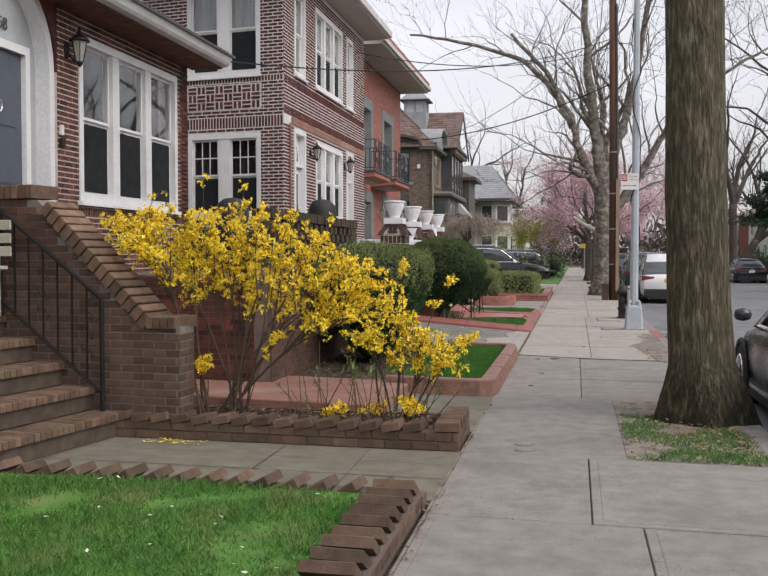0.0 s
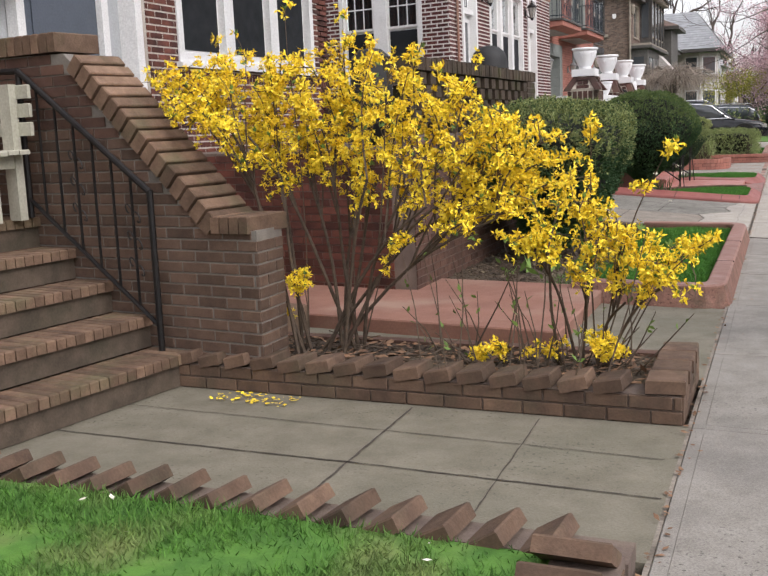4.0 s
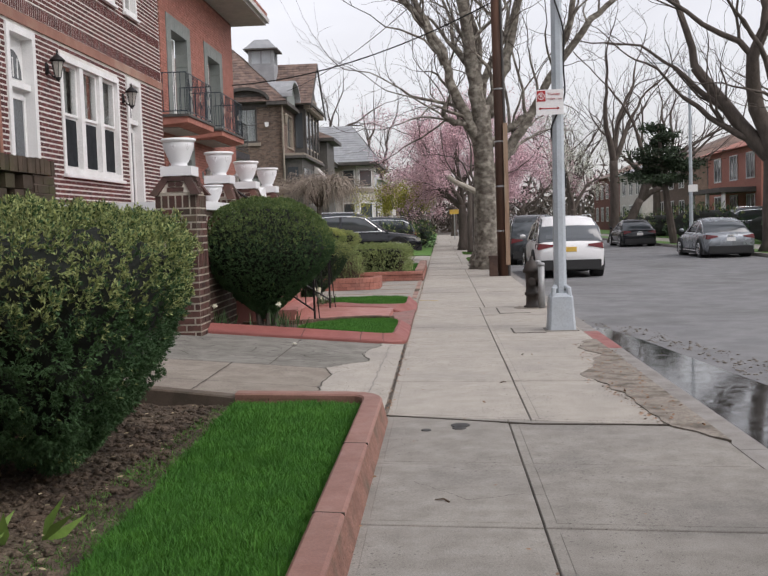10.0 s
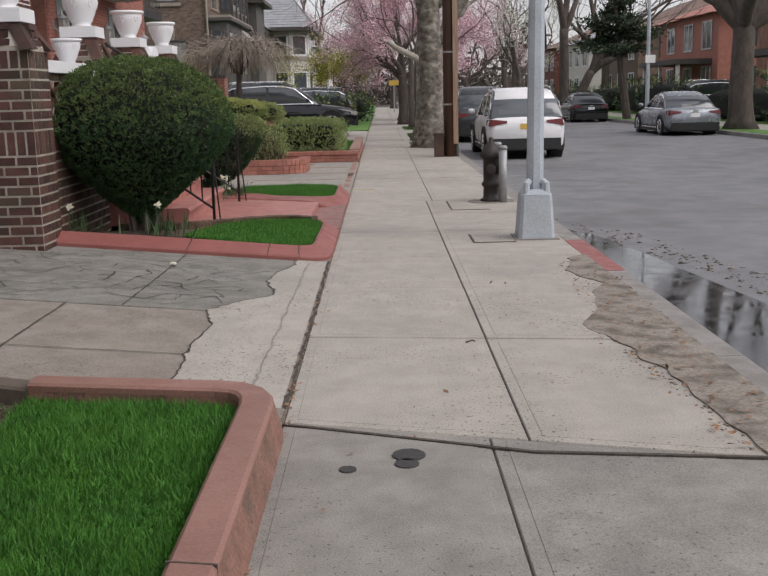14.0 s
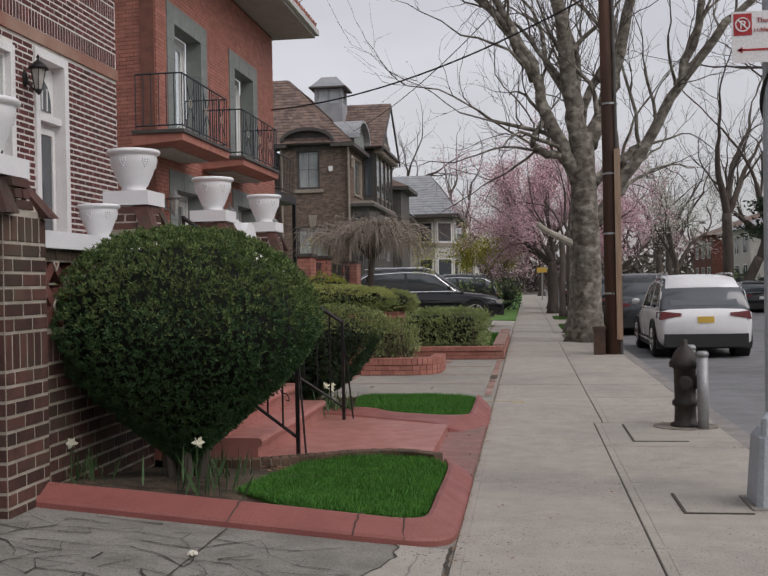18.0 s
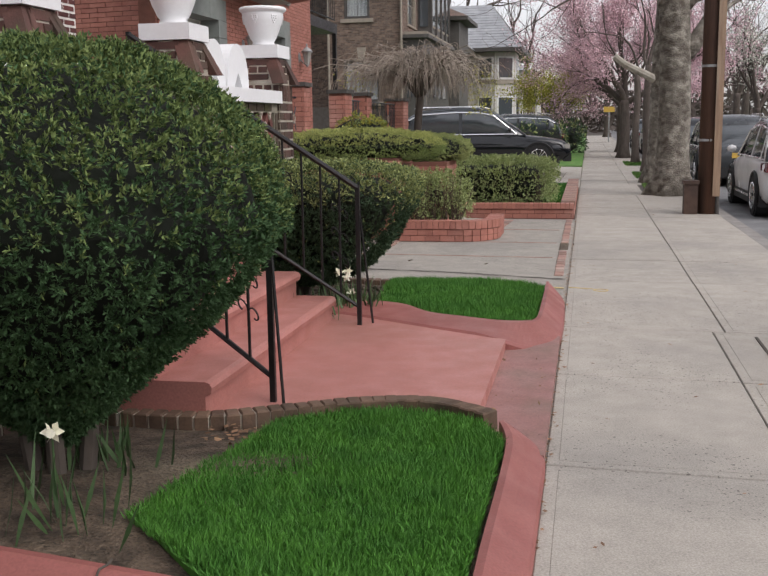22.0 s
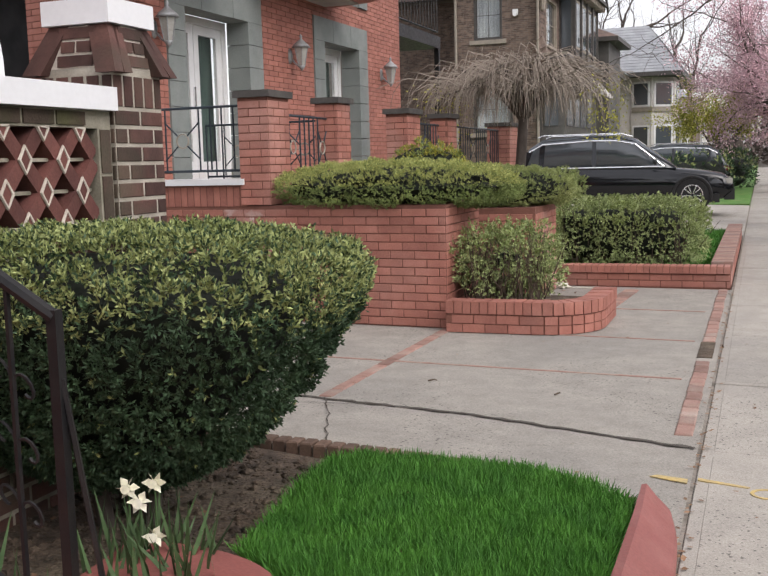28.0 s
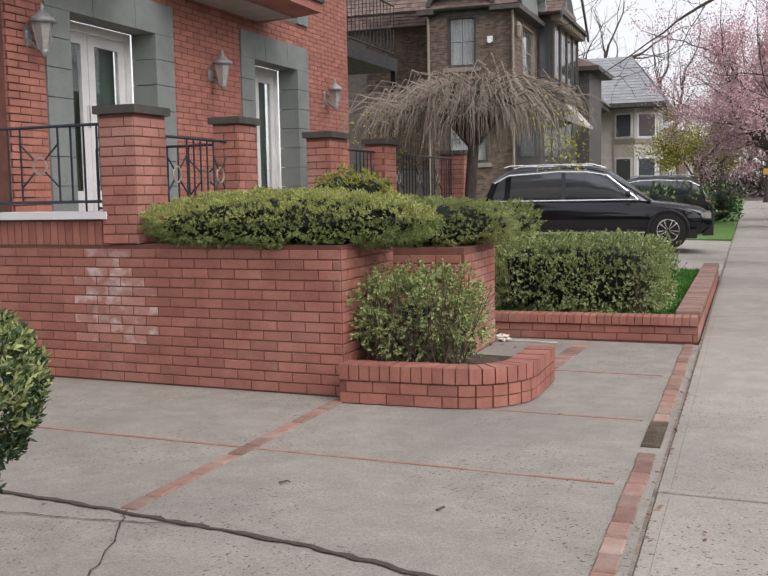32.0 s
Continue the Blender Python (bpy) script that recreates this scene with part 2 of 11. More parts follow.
M["brick_limed"] = mat("brick_limed", (0.44, 0.235, 0.195), (0.35, 0.16, 0.125), 4, 0.85, 0.35, 90, vary=0.13, stain=(0.60, 0.50, 0.46), stain_scale=7.0, stain_amount=0.95)
M["brick_h4"] = mat("brick_h4", (0.185, 0.13, 0.10), (0.115, 0.083, 0.066), 5, 0.85, 0.5, 90, island=0.35)
M["mortar_white"] = mat("mortar_white", (0.72, 0.70, 0.66), (0.6, 0.58, 0.54), 6, 0.9, 0.4, 120)
M["mortar_grey"] = mat("mortar_grey", (0.22, 0.20, 0.175), (0.17, 0.15, 0.13), 6, 0.9, 0.4, 120)
M["brick_moss"] = mat("brick_moss", (0.075, 0.052, 0.036), (0.05, 0.038, 0.025), 6, 0.9, 0.5, 90, vary=0.35, stain=(0.085, 0.088, 0.034), stain_scale=3, stain_amount=0.7)
M["mortar_old"] = mat("mortar_old", (0.36, 0.33, 0.26), (0.22, 0.205, 0.155), 6, 0.9, 0.5, 120, stain=(0.11, 0.105, 0.07), stain_scale=2.0, stain_amount=0.6)
M["brick_lattice"] = mat("brick_lattice", (0.155, 0.058, 0.046), (0.105, 0.042, 0.035), 5, 0.85, 0.4, 90, vary=0.25)
M["mortar_pier"] = mat("mortar_pier", (0.42, 0.385, 0.32), (0.29, 0.265, 0.215), 6, 0.9, 0.4, 120, stain=(0.2, 0.185, 0.14), stain_scale=1.6, stain_amount=0.6)
M["mortar_cream"] = mat("mortar_cream", (0.6, 0.55, 0.47), (0.47, 0.42, 0.35), 6, 0.9, 0.4, 120)
M["mortar_h1"] = mat("mortar_h1", (0.6, 0.55, 0.49), (0.47, 0.42, 0.37), 6, 0.9, 0.4, 120)
M["mortar_dark"] = mat("mortar_dark", (0.17, 0.13, 0.105), (0.12, 0.09, 0.075), 6, 0.9, 0.4, 120)
M["mortar_red"] = mat("mortar_red", (0.20, 0.085, 0.06), (0.15, 0.065, 0.048), 6, 0.9, 0.4, 120)
M["white_paint"] = mat("white_paint", (0.74, 0.74, 0.73), (0.68, 0.68, 0.67), 3, 0.45, 0.1, 60, stain=(0.6, 0.59, 0.56), stain_scale=1.5, stain_amount=0.25)
M["urn_white"] = mat("urn_white", (0.74, 0.745, 0.75), (0.71, 0.715, 0.72), 3, 0.55, 0.06, 40, stain=(0.6, 0.6, 0.585), stain_scale=2.2, stain_amount=0.12, gc=0.02)
M["grey_paint"] = mat("grey_paint", (0.40, 0.42, 0.43), (0.37, 0.39, 0.40), 3, 0.6, 0.1, 60)
M["door_blue"] = mat("door_blue", (0.085, 0.10, 0.125), (0.075, 0.09, 0.11), 3, 0.45, 0.1, 60)
M["trim_green_grey"] = mat("trim_green_grey", (0.22, 0.24, 0.225), (0.19, 0.21, 0.20), 3, 0.7, 0.15, 60)
M["screen_mesh"] = mat("screen_mesh", (0.022, 0.024, 0.027), (0.017, 0.019, 0.021), 3, 0.8, 0.1, 300, spec=0.15)
M["pipe_grey"] = mat("pipe_grey", (0.085, 0.088, 0.075), (0.065, 0.068, 0.058), 6, 0.6, 0.2, 60)
M["dark_trim"] = mat("dark_trim", (0.08, 0.073, 0.066), (0.058, 0.053, 0.049), 5, 0.6, 0.2, 60)
M["iron"] = mat("iron", (0.012, 0.012, 0.013), (0.02, 0.018, 0.017), 12, 0.45, 0.2, 90, metal=0.3)
M["iron_blue"] = mat("iron_blue", (0.03, 0.042, 0.055), (0.025, 0.035, 0.045), 8, 0.5, 0.1, 60, metal=0.2)
M["bay_paint"] = mat("bay_paint", (0.105, 0.097, 0.088), (0.08, 0.075, 0.068), 4, 0.65, 0.2, 60)
M["sky_pane"] = mat("sky_pane", (0.5, 0.53, 0.55), (0.42, 0.45, 0.47), 2, 0.15, 0.05, 40)
M["ring_metal"] = mat("ring_metal", (0.40, 0.37, 0.31), (0.3, 0.27, 0.22), 8, 0.45, 0.1, 60, metal=0.3)
M["guard_wood"] = mat("guard_wood", (0.33, 0.225, 0.15), (0.24, 0.16, 0.11), 4, 0.85, 0.4, 80, stretch=(6, 6, 0.5), stain=(0.3, 0.27, 0.22), stain_scale=1.2, stain_amount=0.6)
M["gilt"] = mat("gilt", (0.45, 0.36, 0.20), (0.35, 0.28, 0.16), 8, 0.45, 0.1, 60, metal=0.4)
# near-black colour that stands for the shade of unlit interiors
M["room_shade"] = mat("room_shade", (0.02, 0.02, 0.021), (0.014, 0.014, 0.015), 2, 0.9, 0)
M["curtain_dark"] = mat("curtain_dark", (0.05, 0.055, 0.06), (0.03, 0.033, 0.036), 2, 0.9, 0.1, stretch=(1, 6, 0.2))
M["curtain_white"] = mat("curtain_white", (0.45, 0.46, 0.45), (0.30, 0.31, 0.31), 4, 0.9, 0.1, stretch=(1, 6, 0.2))
M["curtain_green"] = mat("curtain_green", (0.07, 0.12, 0.10), (0.04, 0.075, 0.065), 5, 0.9, 0.1, stretch=(1, 8, 0.2))
M["stone_trim"] = mat("stone_trim", (0.30, 0.26, 0.21), (0.24, 0.21, 0.17), 5, 0.85, 0.3, 80)
M["roof_brown"] = mat("roof_brown", (0.19, 0.13, 0.105), (0.125, 0.092, 0.08), 4, 0.9, 0.4, 60, island=0.3)
M["roof_grey"] = mat("roof_grey", (0.31, 0.32, 0.33), (0.25, 0.26, 0.27), 2, 0.85, 0.3, 60, island=0.08)
M["roof_edge"] = mat("roof_edge", (0.55, 0.54, 0.52), (0.48, 0.47, 0.45), 3, 0.6, 0.1)
M["soffit"] = mat("soffit", (0.42, 0.40, 0.37), (0.36, 0.345, 0.32), 3, 0.75, 0.1)
M["stucco_grey"] = mat("stucco_grey", (0.54, 0.51, 0.48), (0.46, 0.43, 0.405), 3, 0.9, 0.3)
M["bark"] = mat("bark", (0.092, 0.082, 0.045), (0.042, 0.038, 0.022), 26, 0.95, 1.0, 55, stretch=(1, 1, 0.2), dist=0.04, stain=(0.33, 0.27, 0.20), stain_scale=24, stain_amount=0.5, gc=0.25)
M["bark_plane"] = mat("bark_plane", (0.2, 0.18, 0.15), (0.085, 0.07, 0.055), 6, 0.9, 1.0, 30, stretch=(1, 1, 1.3), dist=0.03, stain=(0.36, 0.335, 0.28), stain_scale=4.5, stain_amount=1.0)
M["bark_far"] = mat("bark_far", (0.10, 0.082, 0.068), (0.065, 0.052, 0.044), 6, 0.95, 0.5, 30, stretch=(1, 1, 0.4))
M["wood_pole"] = mat("wood_pole", (0.105, 0.05, 0.03), (0.05, 0.028, 0.02), 5, 0.85, 0.6, 60, stretch=(1, 1, 0.08))
M["lamp_steel"] = mat("lamp_steel", (0.42, 0.46, 0.49), (0.36, 0.40, 0.43), 2.5, 0.55, 0.1, 60, stain=(0.28, 0.29, 0.29), stain_scale=3, stain_amount=0.4)
M["hydrant_black"] = mat("hydrant_black", (0.022, 0.018, 0.016), (0.035, 0.026, 0.02), 9, 0.55, 0.3, 60)
M["steel_post"] = mat("steel_post", (0.36, 0.37, 0.37), (0.28, 0.285, 0.285), 6, 0.5, 0.1, metal=0.4)
M["rubber"] = mat("rubber", (0.018, 0.018, 0.018), (0.025, 0.025, 0.025), 12, 0.8, 0.2)
M["car_white"] = mat("car_white", (0.72, 0.72, 0.72), (0.70, 0.70, 0.70), 1, 0.2, 0, spec=0.6)
M["car_black"] = mat("car_black", (0.006, 0.007, 0.009), (0.008, 0.009, 0.011), 1, 0.1, 0, spec=0.6)
M["car_silver"] = mat("car_silver", (0.30, 0.32, 0.34), (0.28, 0.30, 0.32), 1, 0.25, 0, metal=0.5)
M["car_grey"] = mat("car_grey", (0.07, 0.075, 0.08), (0.065, 0.07, 0.075), 1, 0.25, 0, metal=0.4)
M["car_glass"] = mat("car_glass", (0.06, 0.07, 0.078), (0.065, 0.075, 0.082), 1, 0.04, 0, spec=1.0)
M["car_trim"] = mat("car_trim", (0.02, 0.02, 0.02), (0.025, 0.025, 0.025), 3, 0.6, 0.1)
M["chrome"] = mat("chrome", (0.9, 0.9, 0.9), (0.86, 0.86, 0.86), 2, 0.22, 0, metal=0.85)
M["tail_red"] = mat("tail_red", (0.13, 0.012, 0.014), (0.10, 0.01, 0.011), 2, 0.2, 0)
M["plate_yellow"] = mat("plate_yellow", (0.65, 0.42, 0.08), (0.6, 0.39, 0.07), 2, 0.5, 0)
M["sign_white"] = mat("sign_white", (0.78, 0.77, 0.76), (0.74, 0.73, 0.72), 3, 0.4, 0)
M["sign_red"] = mat("sign_red", (0.42, 0.03, 0.035), (0.40, 0.028, 0.03), 3, 0.4, 0)
M["bench_paint"] = mat("bench_paint", (0.45, 0.44, 0.36), (0.38, 0.37, 0.30), 6, 0.7, 0.3, 60)
M["yew"] = mat("yew", (0.05, 0.092, 0.04), (0.03, 0.06, 0.027), 4, 0.7, 0.2, 60, island=0.25)
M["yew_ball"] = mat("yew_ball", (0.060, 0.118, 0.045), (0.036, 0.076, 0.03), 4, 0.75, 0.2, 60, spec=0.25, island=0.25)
# paler yews for upper faces: young tips, with toplight put into the colour
M["yew_toplit"] = mat("yew_toplit", (0.165, 0.215, 0.07), (0.11, 0.16, 0.05), 4, 0.75, 0.2, 60, spec=0.25, island=0.25)
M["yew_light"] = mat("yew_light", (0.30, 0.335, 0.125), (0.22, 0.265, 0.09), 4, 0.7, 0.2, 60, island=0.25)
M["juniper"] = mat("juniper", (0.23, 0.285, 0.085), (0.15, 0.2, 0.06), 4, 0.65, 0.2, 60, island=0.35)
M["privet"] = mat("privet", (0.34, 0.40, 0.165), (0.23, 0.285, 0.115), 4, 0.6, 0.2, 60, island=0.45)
# the juniper's toplit look, put into a paler colour
M["juniper_toplit"] = mat("juniper_toplit", (0.46, 0.48, 0.16), (0.37, 0.39, 0.12), 4, 0.65, 0.2, 60, island=0.3)
# near-black: the shade deep inside shrubs, put into the colour
M["bush_shade"] = mat("bush_shade", (0.006, 0.009, 0.004), (0.004, 0.006, 0.003), 8, 0.95, 0.5, 30)
M["twig"] = mat("twig", (0.11, 0.08, 0.055), (0.075, 0.055, 0.04), 20, 0.9, 0.3)
M["forsythia"] = mat("forsythia", (0.95, 0.75, 0.05), (0.92, 0.66, 0.03), 6, 0.6, 0, island=0.18, sub=0.0)
M["leaf_fresh"] = mat("leaf_fresh", (0.16, 0.26, 0.05), (0.12, 0.20, 0.04), 6, 0.6, 0, island=0.25)
M["cherry_pink"] = mat("cherry_pink", (0.70, 0.50, 0.53), (0.58, 0.38, 0.42), 2, 0.7, 0, island=0.3)
M["blossom_white"] = mat("blossom_white", (0.55, 0.56, 0.48), (0.45, 0.47, 0.40), 2, 0.7, 0, island=0.25)
M["spring_yellow"] = mat("spring_yellow", (0.38, 0.36, 0.05), (0.30, 0.30, 0.05), 2, 0.7, 0, island=0.3)
M["pine"] = mat("pine", (0.03, 0.05, 0.022), (0.02, 0.036, 0.016), 3, 0.7, 0, island=0.4)
M["daffodil"] = mat("daffodil", (0.76, 0.74, 0.62), (0.7, 0.68, 0.5), 6, 0.6, 0)
M["leaf_blade"] = mat("leaf_blade", (0.075, 0.13, 0.05), (0.05, 0.10, 0.035), 6, 0.6, 0, island=0.2)
M["dead_leaf"] = mat("dead_leaf", (0.27, 0.16, 0.09), (0.18, 0.10, 0.06), 9, 0.9, 0, island=0.4)
M["petal_white"] = mat("petal_white", (0.70, 0.68, 0.60), (0.6, 0.57, 0.48), 9, 0.8, 0)
M["tar"] = mat("tar", (0.03, 0.03, 0.03), (0.05, 0.048, 0.045), 9, 0.7, 0.3)
M["mud"] = mat("mud", (0.255, 0.225, 0.19), (0.19, 0.165, 0.135), 5, 0.9, 0.7, 60, stain=(0.085, 0.07, 0.055), stain_scale=5.0, stain_amount=0.85, gc=0.25)
M["pink_brick_paving"] = mat("pink_brick_paving", (0.30, 0.185, 0.15), (0.25, 0.145, 0.115), 6, 0.8, 0.4, 90, vary=0.28, stain=(0.3, 0.26, 0.22), stain_scale=4.0, stain_amount=0.7)
M["cable"] = mat("cable", (0.015, 0.015, 0.015), (0.02, 0.02, 0.02), 9, 0.7, 0)
M["white_bark"] = mat("white_bark", (0.45, 0.42, 0.36), (0.30, 0.27, 0.22), 6, 0.9, 0.4)
M["lantern_glass"] = mat("lantern_glass", (0.42, 0.41, 0.37), (0.35, 0.34, 0.31), 3, 0.2, 0)
M["brown_bin"] = mat("brown_bin", (0.07, 0.04, 0.028), (0.05, 0.03, 0.022), 6, 0.7, 0.2)
M["puddle"] = mat("puddle", (0.03, 0.03, 0.03), (0.04, 0.038, 0.035), 3, 0.05, 0, spec=0.6)

glass = bpy.data.materials.new("window_glass")
glass.use_nodes = True
gp = glass.node_tree.nodes["Principled BSDF"]
gp.inputs["Base Color"].default_value = (0.9, 0.93, 0.93, 1)
gp.inputs["Roughness"].default_value, gp.inputs["Transmission Weight"].default_value, gp.inputs["IOR"].default_value = 0.015, 1.0, 1.5
M["glass"] = glass


# ---- building blocks ----
class Geo:
    """A growing mesh: points and faces."""

    def __init__(self):
        self.v, self.f = [], []

    def add(self, verts, faces):
        n = len(self.v)
        self.v.extend([tuple(p) for p in verts])
        self.f.extend([tuple(i + n for i in q) for q in faces])
        return self

    def hexa(self, c):
        """Eight corners, bottom four then top four, each counterclockwise."""
        return self.add(c, [(3, 2, 1, 0), (4, 5, 6, 7), (0, 1, 5, 4), (1, 2, 6, 5), (2, 3, 7, 6), (3, 0, 4, 7)])

    def box(self, x0, x1, y0, y1, z0, z1):
        return self.hexa([(x0, y0, z0), (x1, y0, z0), (x1, y1, z0), (x0, y1, z0), (x0, y0, z1), (x1, y0, z1), (x1, y1, z1), (x0, y1, z1)])

    def slant(self, x0, x1, v0, v1, z0, z1, q=0.0, k=None):
        """A box in the lots' slanting plan (k: a slant of its own), its upper edges drawn in by q."""
        P = lambda x, v, z: Vector((x, v - (K(v) if k is None else k) * (x + 0.77), z))
        a = [P(x0, v0, z0), P(x1, v0, z0), P(x1, v1, z0), P(x0, v1, z0)]
        if q:
            m = [P(x0, v0, z1 - q), P(x1, v0, z1 - q), P(x1, v1, z1 - q), P(x0, v1, z1 - q)]
            b = [P(x0 + q, v0 + q, z1), P(x1 - q, v0 + q, z1), P(x1 - q, v1 - q, z1), P(x0 + q, v1 - q, z1)]
            f = [(3, 2, 1, 0), (8, 9, 10, 11)]
            for o in (0, 4):
                f += [(o + i, o + (i + 1) % 4, o + 4 + (i + 1) % 4, o + 4 + i) for i in range(4)]
            return self.add(a + m + b, f)
        b = [P(x0, v0, z1), P(x1, v0, z1), P(x1, v1, z1), P(x0, v1, z1)]
        return self.hexa(a + b)

    def prism(self, plan, z0, z1):
        """A plan outline, counterclockwise, raised from z0 to z1 (numbers or one per point)."""
        n = len(plan)
        lo = z0 if isinstance(z0, (list, tuple)) else [z0] * n
        hi = z1 if isinstance(z1, (list, tuple)) else [z1] * n
        v = [(p[0], p[1], a) for p, a in zip(plan, lo)] + [(p[0], p[1], b) for p, b in zip(plan, hi)]
        return self.add(v, [tuple(range(n))[::-1], tuple(range(n, 2 * n))] + [(i, (i + 1) % n, n + (i + 1) % n, n + i) for i in range(n)])

    def tube(self, path, radii, sides=8, cap=True):
        """A round bar along a path; one radius, or one per point."""
        pts = [Vector(p) for p in path]
        rr = radii if isinstance(radii, (list, tuple)) else [radii] * len(pts)
        rings, up = [], Vector((0, 0, 1))
        verts = []
        last = None
        for i, p in enumerate(pts):
            d = (pts[min(i + 1, len(pts) - 1)] - pts[max(i - 1, 0)])
            d = d.normalized() if d.length > 1e-9 else up
            if last is None:
                a = d.cross(Vector((0.31, 0.95, 0.02)) if abs(d.z) > 0.9 else up).normalized()
            else:
                a = (last - d * last.dot(d))
                a = a.normalized() if a.length > 1e-6 else d.orthogonal().normalized()
            last = a
            b = d.cross(a)
            for k in range(sides):
                w = 2 * math.pi * k / sides
                verts.append(p + (a * math.cos(w) + b * math.sin(w)) * rr[i])
        f = []
        for i in range(len(pts) - 1):
            for k in range(sides):
                f.append((i * sides + k, i * sides + (k + 1) % sides, (i + 1) * sides + (k + 1) % sides, (i + 1) * sides + k))
        if cap:
            f.append(tuple(range(sides))[::-1])
            f.append(tuple(range((len(pts) - 1) * sides, len(pts) * sides)))
        return self.add(verts, f)

    def lathe(self, profile, sides=24, cx=0.0, cy=0.0, flute=0.0):
        """A turned shape from (radius, height) pairs."""
        v = []
        for r, z in profile:
            for k in range(sides):
                w = 2 * math.pi * k / sides
                q = r * (1 + flute * (k % 2))
                v.append((cx + q * math.cos(w), cy + q * math.sin(w), z))
        n = len(profile)
        f = [(i * sides + k, i * sides + (k + 1) % sides, (i + 1) * sides + (k + 1) % sides, (i + 1) * sides + k) for i in range(n - 1) for k in range(sides)]
        f += [tuple(range(sides))[::-1], tuple(range((n - 1) * sides, n * sides))]
        return self.add(v, f)


def K(v):
    """How much the lots slant against the street, by the way along it."""
    return 0.18 + (0.07 - 0.18) * min(max((v - 17) / 11, 0), 1)


def P(x, v, z=0.0):
    """From the lots' plan (x across, v along the pavement's edge) to the world."""
    return Vector((x, v - K(v) * (x + 0.77), z))


def Q(x, v, z=0.0):
    """As P, for the lots by the first house, which slant less."""
    return Vector((x, v - 0.05 * (x + 0.77), z))


def rise(x):
    """How far the first driveway and the beds beside it climb towards the houses."""
    return 0.085 * max(0.0, -0.8 - x)


def bank(x, y):
    """The same climb in the bed under the round yew, dying out towards the pink steps."""
    return rise(x) * min(max((22.4 - y) / 1.9, 0.0), 1.0)


PLACE = {}


def thing(name, at, label, category, group="", kind=""):
    """An Empty at a thing's base."""
    ob = new(name)
    ob.location = at
    PLACE[ob] = Vector(at)
    return tagged(ob, label, category, group, kind)


def mesh_of(name, geo, material, shift=(0, 0, 0), smooth=False):
    me = bpy.data.meshes.new(name)
    s = Vector(shift)
    me.from_pydata([Vector(p) - s for p in geo.v], [], geo.f)
    me.materials.append(M[material])
    if smooth:
        me.polygons.foreach_set("use_smooth", [True] * len(me.polygons))
    me.update()
    return me


def part(name, geo, material, parent, label="", smooth=False, kind=""):
    """One mesh under a thing or a part; the geometry is given in the world's metres."""
    base = PLACE[parent]
    ob = new(name, mesh_of(name, geo, material, base, smooth))
    ob.parent = parent
    PLACE[ob] = base
    return tagged(ob, label, kind=kind)


def whole(name, geo, material, at, label, category="", group="", kind="", smooth=False):
    """A thing that is one mesh."""
    ob = new(name, mesh_of(name, geo, material, at, smooth))
    ob.location = at
    PLACE[ob] = Vector(at)
    return tagged(ob, label, category, group, kind)


def piece(name, me, parent, m):
    """A piece of a surface that shares its mesh with its like."""
    ob = new(name, me)
    ob.parent = parent
    ob.matrix_local = Matrix.Translation(-PLACE[parent]) @ m
    return ob


def cells(geo, at, u, w, rects, holes, depth):
    """A wall in the plane of at, u (along) and z, of thickness depth along w, over rects of (u0, u1, z0, z1), with holes through it."""
    us = sorted({a for r in rects + holes for a in r[:2]})
    zs = sorted({a for r in rects + holes for a in r[2:]})
    inside_ = lambda r, a, b: r[0] <= a <= r[1] and r[2] <= b <= r[3]
    full = lambda a, b: any(inside_(r, a, b) for r in rects) and not any(inside_(r, a, b) for r in holes)
    index = {}

    def corner(i, k, d):
        if (i, k, d) not in index:
            index[i, k, d] = len(geo.v)
            geo.v.append(tuple(at + u * us[i] + w * depth * d + Vector((0, 0, zs[k]))))
        return index[i, k, d]

    grid = {(i, k): full((us[i] + us[i + 1]) / 2, (zs[k] + zs[k + 1]) / 2) for i in range(len(us) - 1) for k in range(len(zs) - 1)}
    for (i, k), on in grid.items():
        if not on:
            continue
        c = [corner(a, b, d) for d in (0, 1) for a, b in ((i, k), (i + 1, k), (i + 1, k + 1), (i, k + 1))]
        geo.f += [tuple(c[:4]), tuple(c[7:3:-1])]
        for (di, dk), (p, q) in (((0, -1), (0, 1)), ((1, 0), (1, 2)), ((0, 1), (2, 3)), ((-1, 0), (3, 0))):
            if not grid.get((i + di, k + dk)):
                geo.f.append((c[q], c[p], c[p + 4], c[q + 4]))
    return geo


